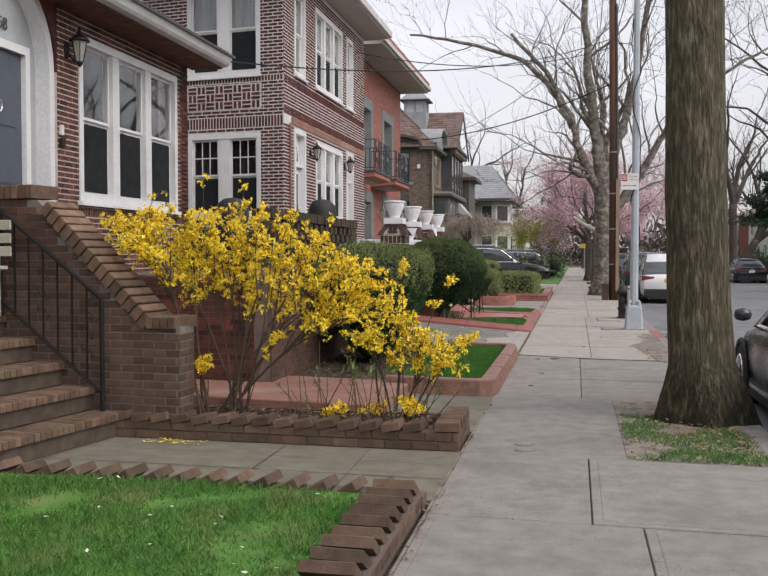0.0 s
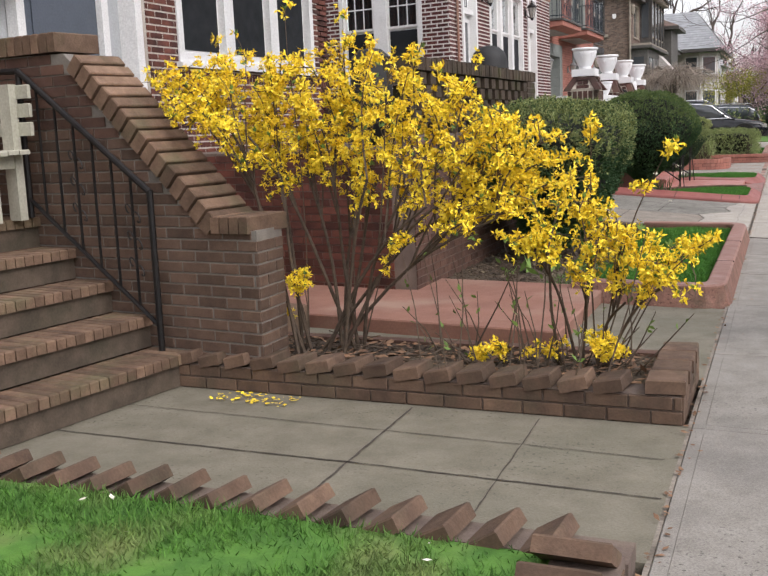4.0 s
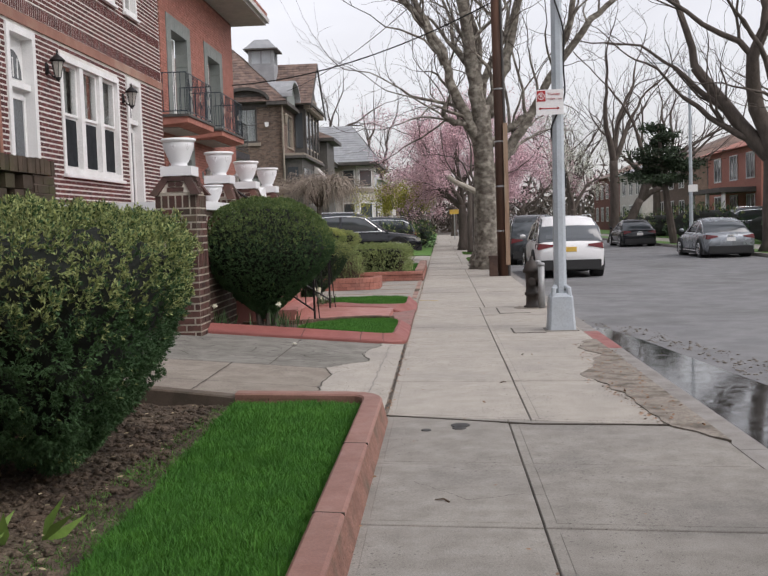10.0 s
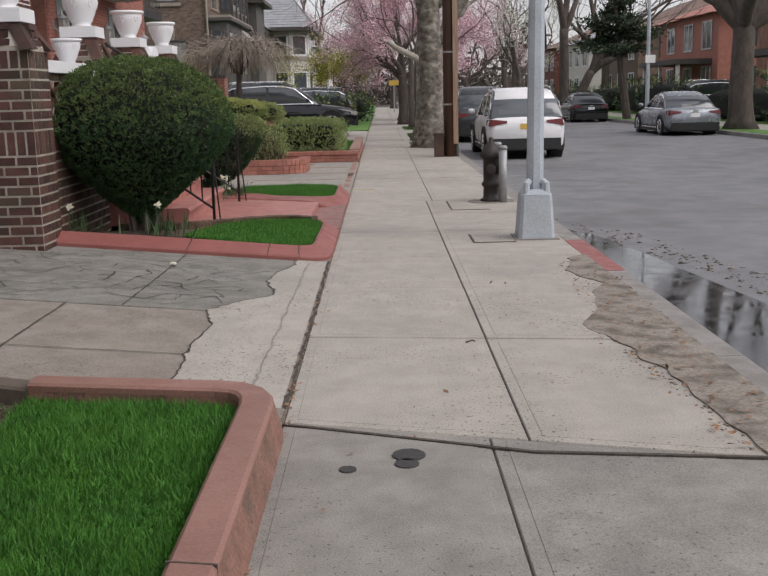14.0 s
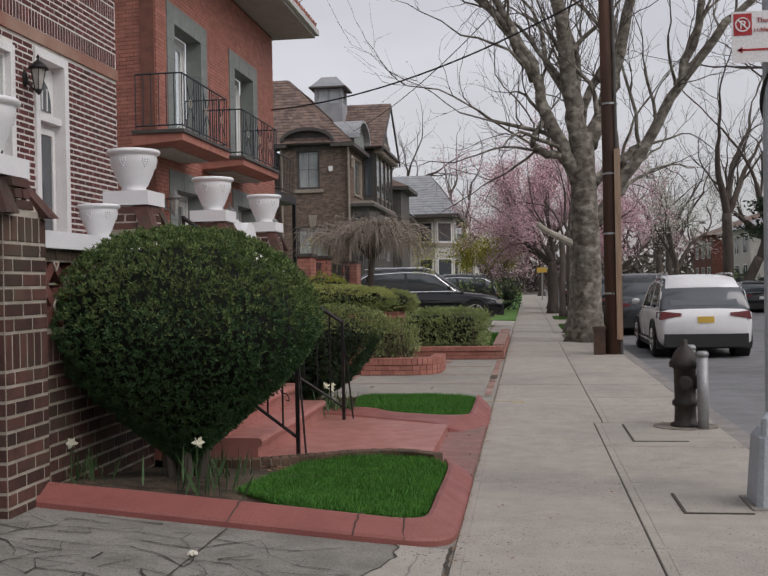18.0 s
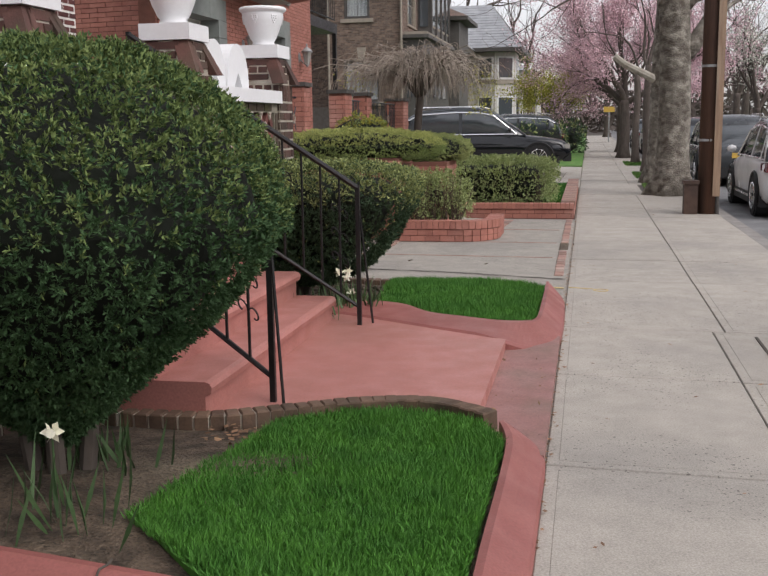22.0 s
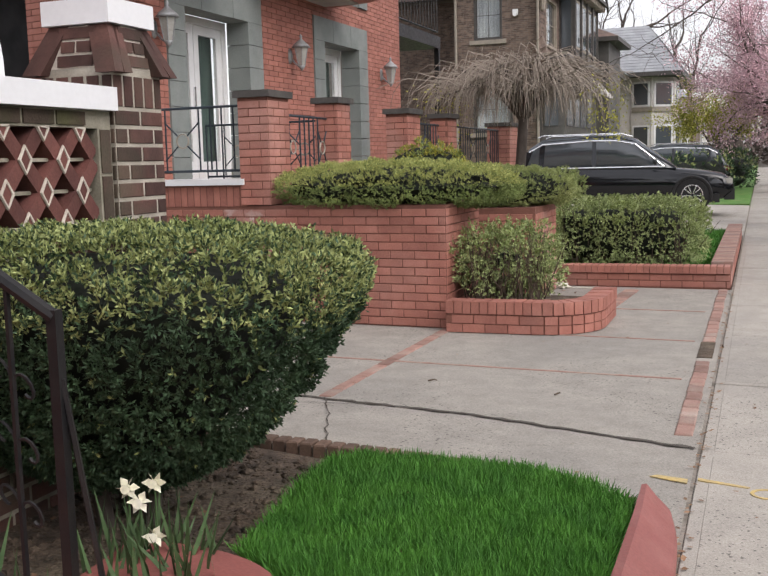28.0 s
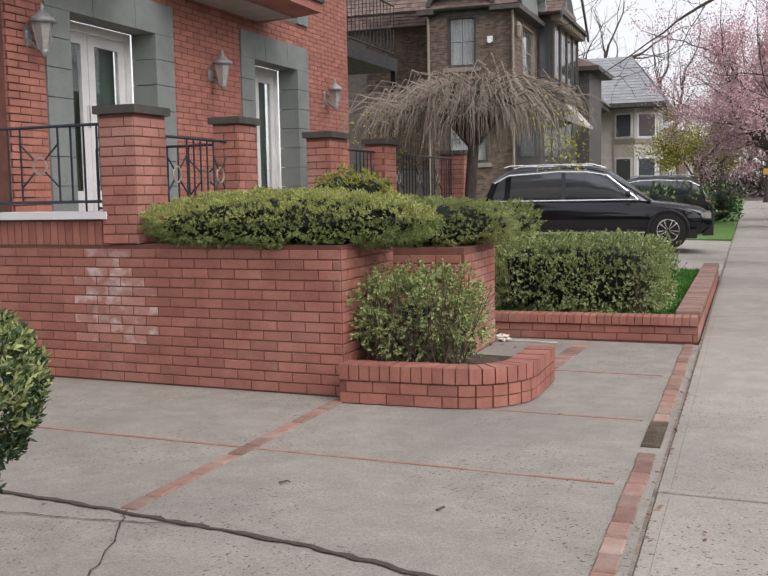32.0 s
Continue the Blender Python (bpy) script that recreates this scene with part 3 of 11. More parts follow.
def brick_rows(u0, u1, z0, z1, holes, length=0.205, height=0.0575, joint=0.0102, start=0.0, soldier=()):
    """Bricks of a running bond as (a, b, z0, z1), cut round holes; soldier: (z0, z1) bands of upright bricks."""
    out, z, row = [], z0, 0
    step = height + joint
    while z + height <= z1 + 1e-6:
        band = next((s for s in soldier if s[0] - 1e-6 <= z < s[1] - 0.02), None)
        top = z + height
        unit, gap = length, joint
        if band:
            top, unit = band[1] - joint, height
        blocked = sorted((h[0], h[1]) for h in holes if h[2] < top - 0.005 and h[3] > z + 0.005)
        spans, a = [], u0
        for p, q in blocked:
            if p > a:
                spans.append((a, min(p, u1)))
            a = max(a, q)
        if a < u1:
            spans.append((a, u1))
        for p, q in spans:
            off = 0 if band else (row % 2) * (length + joint) / 2
            k = math.floor((p - start - off) / (unit + gap))
            while True:
                s = start + off + k * (unit + gap)
                k += 1
                if s >= q - 0.02:
                    break
                e = min(s + unit, q)
                s = max(s, p)
                if e - s > 0.025:
                    out.append((s, e, z, top))
        z = top + joint
        row += 1
    return out


def lay(geo, at, u, w, bricks, proud=0.006, back=0.004):
    """Bricks as joined geometry on a wall's face (w points into the wall)."""
    for a, b, z0, z1 in bricks:
        p = [at + u * a - w * proud, at + u * b - w * proud, at + u * b + w * back, at + u * a + w * back]
        lo, hi = Vector((0, 0, z0)), Vector((0, 0, z1))
        v = [q + lo for q in p] + [q + hi for q in p]
        geo.add(v, [(0, 1, 5, 4), (4, 5, 6, 7), (3, 2, 1, 0), (1, 2, 6, 5), (3, 0, 4, 7)])
    return geo


UNIT = {}


def lay_pieces(parent, at, u, w, bricks, material, proud=0.006, back=0.02, limit=300, name="brick"):
    """Bricks as pieces of their own, alike ones sharing a mesh; the rest joined."""
    rest = Geo()
    n = 0
    d = u.normalized()
    for a, b, z0, z1 in bricks:
        if n >= limit:
            lay(rest, at, u, w, [(a, b, z0, z1)], proud, back)
            continue
        key = (material, round((b - a) * u.length, 3), round(z1 - z0, 3), proud, back)
        if key not in UNIT:
            g = Geo()
            l, h, t, q = key[1] / 2, key[2] / 2, (proud + back) / 2, 0.003
            v = []
            for yy, s in ((t, 0), (-t + q, 0), (-t, q)):
                v += [(-l + s, yy, -h + s), (l - s, yy, -h + s), (l - s, yy, h - s), (-l + s, yy, h - s)]
            f = [(8, 9, 10, 11)]
            for o in (0, 4):
                f += [(o + i, o + (i + 1) % 4, o + 4 + (i + 1) % 4, o + 4 + i) for i in range(4)]
            g.add(v, f)
            UNIT[key] = mesh_of(name, g, material)
        n += 1
        c = at + u * ((a + b) / 2) + w * ((back - proud) / 2) + Vector((0, 0, (z0 + z1) / 2))
        ww = Vector((-d.y, d.x, 0))
        if ww.dot(w) < 0:
            rot = Matrix((( -d.x, d.y, 0), (-d.y, -d.x, 0), (0, 0, 1))).to_4x4()
        else:
            rot = Matrix(((d.x, -d.y, 0), (d.y, d.x, 0), (0, 0, 1))).to_4x4()
        piece(name, UNIT[key], parent, Matrix.Translation(c) @ rot @ Matrix.Rotation(random.uniform(-0.006, 0.006), 4, "X"))
    if rest.v:
        part("bricks", rest, material + "_mass" if material + "_mass" in M else material, parent, kind="stuff")


def window(at, u, w, r, name="window", frame_mat="white_paint", sashes=1, rails=True, grid=(0, 0), behind="room_shade", depth=0.09, border=0.07, blind=None, label="white double-hung window with dark panes", upper_grid=None, gap=0.11, screen=False):
    """A window in a hole r of a wall: casing, mullions, sashes, panes and a near-black sheet behind for the unlit
    room's shade.
    """
    u0, u1, z0, z1 = r
    base = at + u * ((u0 + u1) / 2) + Vector((0, 0, z0))
    ob = thing(name, base, label, "window", kind="structure")

    def bar(a, b, c, d, near, far):
        g = Geo()
        p = [at + u * a + w * near, at + u * b + w * near, at + u * b + w * far, at + u * a + w * far]
        return g.hexa([q + Vector((0, 0, c)) for q in p] + [q + Vector((0, 0, d)) for q in p])

    fr = Geo()
    for a, b, c, d in ((u0, u0 + border, z0, z1), (u1 - border, u1, z0, z1), (u0 + border, u1 - border, z1 - border, z1), (u0 + border, u1 - border, z0, z0 + border)):
        g = bar(a, b, c, d, -0.025, depth + 0.05)
        fr.add(g.v, g.f)
    part("window_frame", fr, frame_mat, ob)
    part("window_sill", bar(u0 - 0.03, u1 + 0.03, z0 - 0.05, z0 - 0.003, -0.07, depth), frame_mat, ob)
    inner = (u1 - u0 - 2 * border)
    wide = (inner - gap * (sashes - 1)) / sashes
    for s in range(sashes):
        a = u0 + border + s * (wide + gap)
        if s:
            part("mullion", bar(a - gap, a, z0 + border, z1 - border, -0.012, depth + 0.05), frame_mat, ob)
        lo, hi = z0 + border, z1 - border
        halves = [(lo, (lo + hi) / 2, 0.045), ((lo + hi) / 2, hi, 0.015)] if rails else [(lo, hi, 0.03)]
        for n, (c, d, back) in enumerate(halves):
            sash = Geo()
            e = 0.04
            for q in ((a, a + e, c, d), (a + wide - e, a + wide, c, d), (a + e, a + wide - e, c, c + e), (a + e, a + wide - e, d - e, d)):
                g = bar(*q, depth * 0.3 + back, depth * 0.3 + back + 0.035)
                sash.add(g.v, g.f)
            so = part("sash", sash, frame_mat, ob)
            part("pane", bar(a + e, a + wide - e, c + e, d - e, depth * 0.3 + back + 0.012, depth * 0.3 + back + 0.018), "glass", so).visible_shadow = False
            if screen and n == 0:
                part("insect_screen", bar(a + e, a + wide - e, c + e, d - e, depth * 0.3 + back - 0.012, depth * 0.3 + back - 0.008), "screen_mesh", so, "dark insect screen")
            gx, gz = grid if n == 0 or upper_grid is None else upper_grid
            mun = Geo()
            for i in range(1, gx):
                q = a + e + (wide - 2 * e) * i / gx
                g = bar(q - 0.01, q + 0.01, c + e, d - e, depth * 0.3 + back + 0.006, depth * 0.3 + back + 0.024)
                mun.add(g.v, g.f)
            for i in range(1, gz):
                q = c + e + (d - c - 2 * e) * i / gz
                g = bar(a + e, a + wide - e, q - 0.01, q + 0.01, depth * 0.3 + back + 0.005, depth * 0.3 + back + 0.025)
                mun.add(g.v, g.f)
            if mun.v:
                part("muntins", mun, frame_mat, so)
        if blind:
            c0, c1, bm_ = blind
            g = Geo()
            n = 14
            for i in range(n):
                q0, q1 = a + wide * i / n, a + wide * (i + 1) / n
                k0, k1 = (0.02 if i % 2 else 0), (0 if i % 2 else 0.02)
                p = [at + u * q0 + w * (0.2 + k0), at + u * q1 + w * (0.2 + k1), at + u * q1 + w * (0.21 + k1), at + u * q0 + w * (0.21 + k0)]
                g.hexa([x + Vector((0, 0, lo + (hi - lo) * c0)) for x in p] + [x + Vector((0, 0, lo + (hi - lo) * c1)) for x in p])
            part("curtain", g, bm_, ob)
    # flat sheet, its near-black colour standing for the room's shade
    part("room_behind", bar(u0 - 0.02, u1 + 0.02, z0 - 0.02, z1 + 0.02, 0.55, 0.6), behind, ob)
    return ob


# ---- ground, road, pavement ----
whole("ground", Geo().box(-400, 400, -300, 900, -0.6, -0.34), "earth", (0, 0, -0.6), "brown earth and grass reaching the horizon", "ground", kind="structure")
whole("road", Geo().box(1.74, 11.4, -60, 500, -0.33, -0.13), "asphalt", (6, 0, -0.33), "grey asphalt road, damp at the gutter", "road", kind="structure")
whole("lot_ground", Geo().box(-40, -0.79, -60, 300, -0.33, -0.07), "soil", (-10, 0, -0.33), "bare earth under the front lots", "ground", kind="structure")
whole("pavement_bed", Geo().box(-0.79, 1.74, -60, 300, -0.33, -0.014), "joint_dirt", (0, 0, -0.33), "dirt bed under the pavement slabs", "ground", kind="structure")

KERB_X0, KERB_X1 = 1.55, 1.735
pavement = thing("pavement", (0, 0, 0), "concrete pavement of square slabs, darker and older at its start", "pavement", kind="structure")
# cross joints: the way along the pavement's edge, and the joint's slant
CROSS = [(-9.0, 0.08), (-7.2, 0.08), (-5.4, 0.08), (-3.6, 0.08), (-1.8, 0.08), (0.0, 0.08), (1.7, 0.08), (3.9, 0.08), (6.08, 0.08), (7.96, 0.08), (9.55, 0.08), (11.23, 0.09), (12.9, 0.12), (14.18, 0.14), (15.78, 0.29), (17.46, 0.13), (19.03, 0.1), (20.53, 0.07), (22.33, 0.06), (24.05, 0.06), (25.55, 0.06), (27.86, 0.07), (29.5, 0.07), (31.3, 0.07), (33.1, 0.07), (34.8, 0.07)]
while CROSS[-1][0] < 130:
    CROSS.append((CROSS[-1][0] + 1.75, 0.07))


def slab(x0, x1, j0, j1, z0, z1, g=0.0045, q=0.005):
    """A slab between two cross joints, with a tooled margin."""
    geo = Geo()

    def ring(i, z):
        at = lambda x, j, e: (x, j[0] + e - j[1] * (x + 0.77), z)
        return [at(x0 + i, j0, i), at(x1 - i, j0, i), at(x1 - i, j1, -i), at(x0 + i, j1, -i)]

    def plate(i, za, zb, c):
        v = ring(i, za) + ring(i, zb - c) + ring(i + c, zb)
        f = [(3, 2, 1, 0), (8, 9, 10, 11)]
        for o in (0, 4):
            f += [(o + n, o + (n + 1) % 4, o + 4 + (n + 1) % 4, o + 4 + n) for n in range(4)]
        geo.add(v, f)

    plate(g, z0, z1 - 0.0025, q)
    if x1 - x0 > 0.4:
        plate(g + 0.055, z1 - 0.01, z1, 0.006)
    return geo


PITS = [(0.48, 7.9, 11.2), (0.6, 39.4, 43.0)]
for i in range(len(CROSS) - 1):
    j0, j1 = CROSS[i], CROSS[i + 1]
    v0, v1 = j0[0], j1[0]
    mid = 0.47 if v0 < 5 else 0.19 if v0 < 7.5 else 0.16 if v0 < 15.6 else 0.33 if v0 < 25 else 0.42
    kind_ = "concrete_old" if v0 < 15.6 else "concrete_new"
    dz = random.uniform(-0.004, 0.004)
    right = next((x for x, a, b in PITS if a - 0.2 < (v0 + v1) / 2 < b + 0.2), KERB_X0)
    if right < mid + 0.4:
        part("slab", slab(-0.77, right, j0, j1, -0.08, dz), kind_, pavement)
        continue
    part("slab", slab(-0.77, mid, j0, j1, -0.08, dz), kind_, pavement)
    part("slab", slab(mid, right, j0, j1, -0.08, dz + random.uniform(-0.003, 0.003)), kind_, pavement)
for p0, p1 in (((-0.77, 15.74), (0.33, 15.3)), ((0.33, 15.3), (1.48, 15.14))):
    part("dark_joint", Geo().hexa([(x, y + o, z) for z in (-0.03, 0.0062) for (x, y), o in ((p0, -0.011), (p1, -0.011), (p1, 0.011), (p0, 0.011))]), "joint_dirt", pavement)
for i in range(-8, 80):
    part("kerbstone", Geo().box(KERB_X0 + 0.004, KERB_X1, i * 2.4 + 0.004, i * 2.4 + 2.396, -0.3, -0.01), "kerb", pavement)


# ---- front lots ----
def lot(name, x0, x1, v0, v1, z0, z1, material, label, category="ground", q=0.0, k=None):
    return whole(name, Geo().slant(x0, x1, v0, v1, z0, z1, q, k), material, P((x0 + x1) / 2, (v0 + v1) / 2, z0), label, category, kind="structure")


lot("lawn", -7, -0.98, -4, 6.2, -0.05, 0.07, "grass", "patchy green lawn behind a brick edging", k=0.05)
lot("side_path", -4.3, -0.785, 6.4, 8.0, -0.06, -0.005, "concrete_path", "mossy grey concrete path between brick borders", "path", k=0.05)
lot("planting_bed", -3.7, -0.95, 8.05, 8.85, -0.06, 0.13, "soil", "dark soil bed with mulch and fallen twigs", k=0.05)
lot("red_path", -5.6, -1.74, 9.4, 11.3, -0.06, 0.10, "pink_slab", "worn pink concrete path", "path", 0.01)
lot("path_apron", -4.0, -0.785, 8.9, 11.1, -0.06, -0.005, "concrete_path", "grey concrete apron beside the pavement", "path")
lot("flower_bed", -4.4, -1.9, 11.3, 15.7, -0.06, 0.06, "soil", "dark crumbly soil bed in front of a clipped yew")
bed_g, bed_n = Geo(), (110, 200)
for j in range(bed_n[1] + 1):
    for i in range(bed_n[0] + 1):
        q = P(-4.35 + 2.45 * i / bed_n[0], 11.3 + 4.4 * j / bed_n[1])
        h = noise.noise(Vector((q[0] * 9, q[1] * 9, 1.0))) * 0.016 + noise.noise(Vector((q[0] * 24, q[1] * 24, 4.0))) * 0.014 + abs(noise.noise(Vector((q[0] * 50, q[1] * 50, 7.0)))) * 0.012
        bed_g.v.append((q[0], q[1], 0.068 + h))
bed_g.f = [(j * (bed_n[0] + 1) + i, j * (bed_n[0] + 1) + i + 1, (j + 1) * (bed_n[0] + 1) + i + 1, (j + 1) * (bed_n[0] + 1) + i) for j in range(bed_n[1]) for i in range(bed_n[0])]
whole("dug_soil", bed_g, "soil", P(-3, 13, 0.06), "freshly dug dark soil with small clods", "soil", kind="structure")
strip_edge = [P(-1.86 + random.uniform(-0.05, 0.05), 15.7 - 0.11 * k) for k in range(41)]
whole("grass_strip", Geo().prism([P(-0.945, 11.25), P(-0.945, 15.7)] + strip_edge, -0.05, 0.075), "grass_lush", P(-1.4, 13, -0.05), "lush green grass strip inside a red kerb", "ground", kind="structure")
for name_, y0, y1, material_, label_ in (("driveway_1", 18.055, 20.6, "concrete_drive", "cracked grey concrete driveway climbing to the houses"), ("driveway_2", 15.8, 18.045, "concrete_beige", "warm beige slab at the front of the driveway")):
    plan_ = [(-12, y0 + (1.9 if y0 < 16 else 0)), (-0.785, y0), (-0.785, y1), (-12, y1)]
    whole(name_, Geo().prism(plan_, -0.06, [rise(p[0]) - 0.004 for p in plan_]), material_, (-3, y0, -0.06), label_, "driveway", kind="structure")
lot("driveway_2", -9, -0.785, 26.6, 34.3, -0.06, -0.004, "concrete_slab", "pale concrete driveway divided by brick strips", "driveway")


def curb_run(name, pts, width, z, material, label, coat=False, climb=False):
    """A low kerb with worn top edges along plan points, or the coat of paint on its top."""
    geo = Geo()
    q = 0.013
    sec = [(-0.045, -0.06), (-0.04, 0.0), (0, z - q), (q, z), (width - q, z), (width, z - q), (width, -0.06)]
    if coat:
        sec = [(-0.002, z - 0.04), (-0.002, z - q), (q, z), (width - q, z), (width + 0.002, z - q), (width + 0.002, z - 0.04)]
    loops = []
    n = len(pts)
    for i, p in enumerate(pts):
        a = Vector(pts[max(i - 1, 0)]) - Vector(p)
        b = Vector(pts[min(i + 1, n - 1)]) - Vector(p)
        d = (b.normalized() if b.length else Vector((0, 0))) - (a.normalized() if a.length else Vector((0, 0)))
        d = d.normalized()
        nrm = Vector((-d.y, d.x))
        half = 1.0
        if a.length and b.length:
            c = abs(nrm.dot(Vector((-b.normalized().y, b.normalized().x))))
            half = 1 / max(c, 0.5)
        loops.append([P(p[0] + nrm.x * s * half, p[1] + nrm.y * s * half, h + (max(0.0, rise(p[0]) - 0.1) if climb else 0.0)) for s, h in sec])
    v = [x for l in loops for x in l]
    m = len(sec)
    f = [(i * m + k, i * m + k + 1, (i + 1) * m + k + 1, (i + 1) * m + k) for i in range(n - 1) for k in range(m - 1)]
    f += [tuple(range(m)), tuple(range((n - 1) * m, n * m))[::-1]]
    geo.add(v, f)
    return whole(name, geo, material, P(*pts[0]), label, "kerb", kind="structure")


kerb_line = [(-2.0, 11.1), (-1.04, 11.1), (-0.935, 11.115), (-0.85, 11.17), (-0.80, 11.26), (-0.785, 11.37), (-0.785, 15.53), (-0.80, 15.66), (-0.85, 15.77), (-0.95, 15.85), (-1.07, 15.87), (-2.0, 15.87)]
curb_run("kerb_1", kerb_line, 0.15, 0.167, "kerb_worn", "worn brown concrete kerb round the flower bed")
curb_run("kerb_paint", kerb_line, 0.15, 0.171, "pink_paint", "faded red paint on top of the kerb", True)
for v0 in (12.5, 13.98):
    whole("kerb_joint", Geo().slant(-0.938, -0.782, v0, v0 + 0.008, 0.13, 0.1725), "joint_dirt", P(-0.88, v0), "dark joint across the kerb", "joint", kind="structure")
curb_run("kerb_4", [(-2.003, 15.87), (-4.4, 15.87)], 0.15, 0.14, "kerb_stained", "unpainted stained concrete kerb behind the flower bed", climb=True)



# ---- houses ----
Z = Vector((0, 0, 1))
Y = Vector((0, 1, 0))
WEST = Vector((-1, 0, 0))


def slab_on(at, u, w, a, b, c, d, near, far):
    """A box against a wall: a to b along it, c to d in height, near to far into it (negative: proud of it)."""
    p = [at + u * a + w * near, at + u * b + w * near, at + u * b + w * far, at + u * a + w * far]
    return Geo().hexa([q + Z * c for q in p] + [q + Z * d for q in p])


def arch_panel(at, u, w, a, b, c, spring, rise, near, far, n=16):
    """An upright panel with a round head."""
    pts = [(a, c), (b, c), (b, spring)]
    m, r = (a + b) / 2, (b - a) / 2
    pts += [(m + r * math.cos(math.pi * k / n), spring + rise * math.sin(math.pi * k / n)) for k in range(1, n)]
    pts += [(a, spring)]
    v = [at + u * p + Z * q + w * near for p, q in pts] + [at + u * p + Z * q + w * far for p, q in pts]
    k = len(pts)
    return Geo().add(v, [tuple(range(k)), tuple(range(k, 2 * k))[::-1]] + [(i, i + k, (i + 1) % k + k, (i + 1) % k) for i in range(k)])


def arch_band(at, u, w, a, b, spring, rise, thick, near, far, n=16):
    """A curved band over an arch."""
    m, r = (a + b) / 2, (b - a) / 2
    g = Geo()
    ring = []
    for k in range(n + 1):
        c, s = math.cos(math.pi * k / n), math.sin(math.pi * k / n)
        ring.append([at + u * (m + q * c) + Z * (spring + (rise + q - r) * s) + w * d for q, d in ((r, near), (r + thick, near), (r + thick, far), (r, far))])
    v = [p for l in ring for p in l]
    f = [(i * 4 + k, (i + 1) * 4 + k, (i + 1) * 4 + (k + 1) % 4, i * 4 + (k + 1) % 4) for i in range(n) for k in range(4)]
    f += [(3, 2, 1, 0), tuple(range(n * 4, n * 4 + 4))]
    return g.add(v, f)


def join(*geos):
    out = Geo()
    for g in geos:
        out.add(g.v, g.f)
    return out


def lantern(at, out, size=1.0, label="black iron wall lantern with glass panes", metal="iron"):
    """A carriage lantern on a wall; at: its back plate's middle, out: the way from the wall."""
    ob = thing("wall_lantern", at, label, "lantern", "wall lanterns")
    o = Vector(out).normalized()
    s = size
    c = Vector(at) + o * 0.17 * s
    plate = Geo().lathe([(0.005, -0.1 * s), (0.035 * s, -0.07 * s), (0.045 * s, 0), (0.035 * s, 0.07 * s), (0.005, 0.1 * s)], 10, 0, 0)
    plate.v = [Vector(p) * 1 + Vector(at) for p in plate.v]
    part("back_plate", plate, metal, ob, smooth=True)
    arm = [Vector(at) + o * (0.02 * s) + Z * (-0.02 * s), Vector(at) + o * (0.09 * s) + Z * (-0.10 * s), c + Z * (-0.16 * s)]
    part("arm", Geo().tube(arm, 0.012 * s, 6), metal, ob)
    for k in range(6):
        w_ = k * math.pi / 3
        d = Vector((math.cos(w_), math.sin(w_), 0))
        part("cage_bar", Geo().tube([c + d * 0.045 * s + Z * (-0.13 * s), c + d * 0.09 * s + Z * (0.10 * s)], 0.006 * s, 4), metal, ob)
    g = Geo().lathe([(0.04 * s, -0.125 * s), (0.083 * s, 0.095 * s)], 6, c.x, c.y)
    g.v = [(x, y, z + c.z) for x, y, z in g.v]
    part("glass_body", g, "lantern_glass", ob)
    g = Geo().lathe([(0.12 * s, 0.10 * s), (0.09 * s, 0.14 * s), (0.03 * s, 0.19 * s), (0.012 * s, 0.21 * s), (0.02 * s, 0.235 * s), (0.003, 0.27 * s)], 12, c.x, c.y)
    g.v = [(x, y, z + c.z) for x, y, z in g.v]
    part("roof_cap", g, metal, ob, smooth=True)
    g = Geo().lathe([(0.003, -0.19 * s), (0.03 * s, -0.16 * s), (0.045 * s, -0.125 * s)], 12, c.x, c.y)
    g.v = [(x, y, z + c.z) for x, y, z in g.v]
    part("base_cup", g, metal, ob, smooth=True)
    return ob


def text(name, body, size, m, material, parent):
    cu = bpy.data.curves.new(name, "FONT")
    cu.body, cu.size, cu.extrude, cu.align_x = body, size, 0.003, "CENTER"
    cu.materials.append(M[material])
    ob = new(name, cu)
    ob.parent = parent
    ob.matrix_local = Matrix.Translation(-PLACE[parent]) @ m
    return ob


# house 1: one tall storey over a basement, low roof
at1, u1, w1 = Vector((-6.1, 0, 0)), Y, WEST
house1 = thing("house", (-6.1, 10, 0), "red-brown brick house with white windows and an arched grey entrance", "house", "row of houses")
HOLES1 = [(9.38, 11.56, 1.2, 4.86), (12.08, 15.27, 2.22, 4.33)]
part("wall", cells(Geo(), at1, u1, w1, [(1.0, 15.75, 0, 4.95), (8.9, 11.9, 4.95, 6.2)], HOLES1, 0.3), "mortar_h1", house1)
part("bricks", lay(Geo(), at1, u1, w1, brick_rows(4.0, 15.75, 0.0, 4.9, HOLES1, height=0.0505, joint=0.0172, length=0.2, soldier=((2.02, 2.16),)) + brick_rows(8.9, 11.9, 4.95, 6.15, [], height=0.0505, joint=0.0172, length=0.2)), "brick_h1", house1, kind="stuff")
part("side_wall", Geo().box(-12, -6.1, 15.45, 15.75, 0, 4.95), "brick_h1", house1)
window(at1, u1, w1, HOLES1[1], sashes=3, border=0.1, gap=0.2, screen=True, label="white triple window with screened lower sashes")
gut = [(-5.56, 4.58), (-5.47, 4.6), (-5.44, 4.64), (-5.42, 4.72), (-5.40, 4.73), (-5.56, 4.73)]
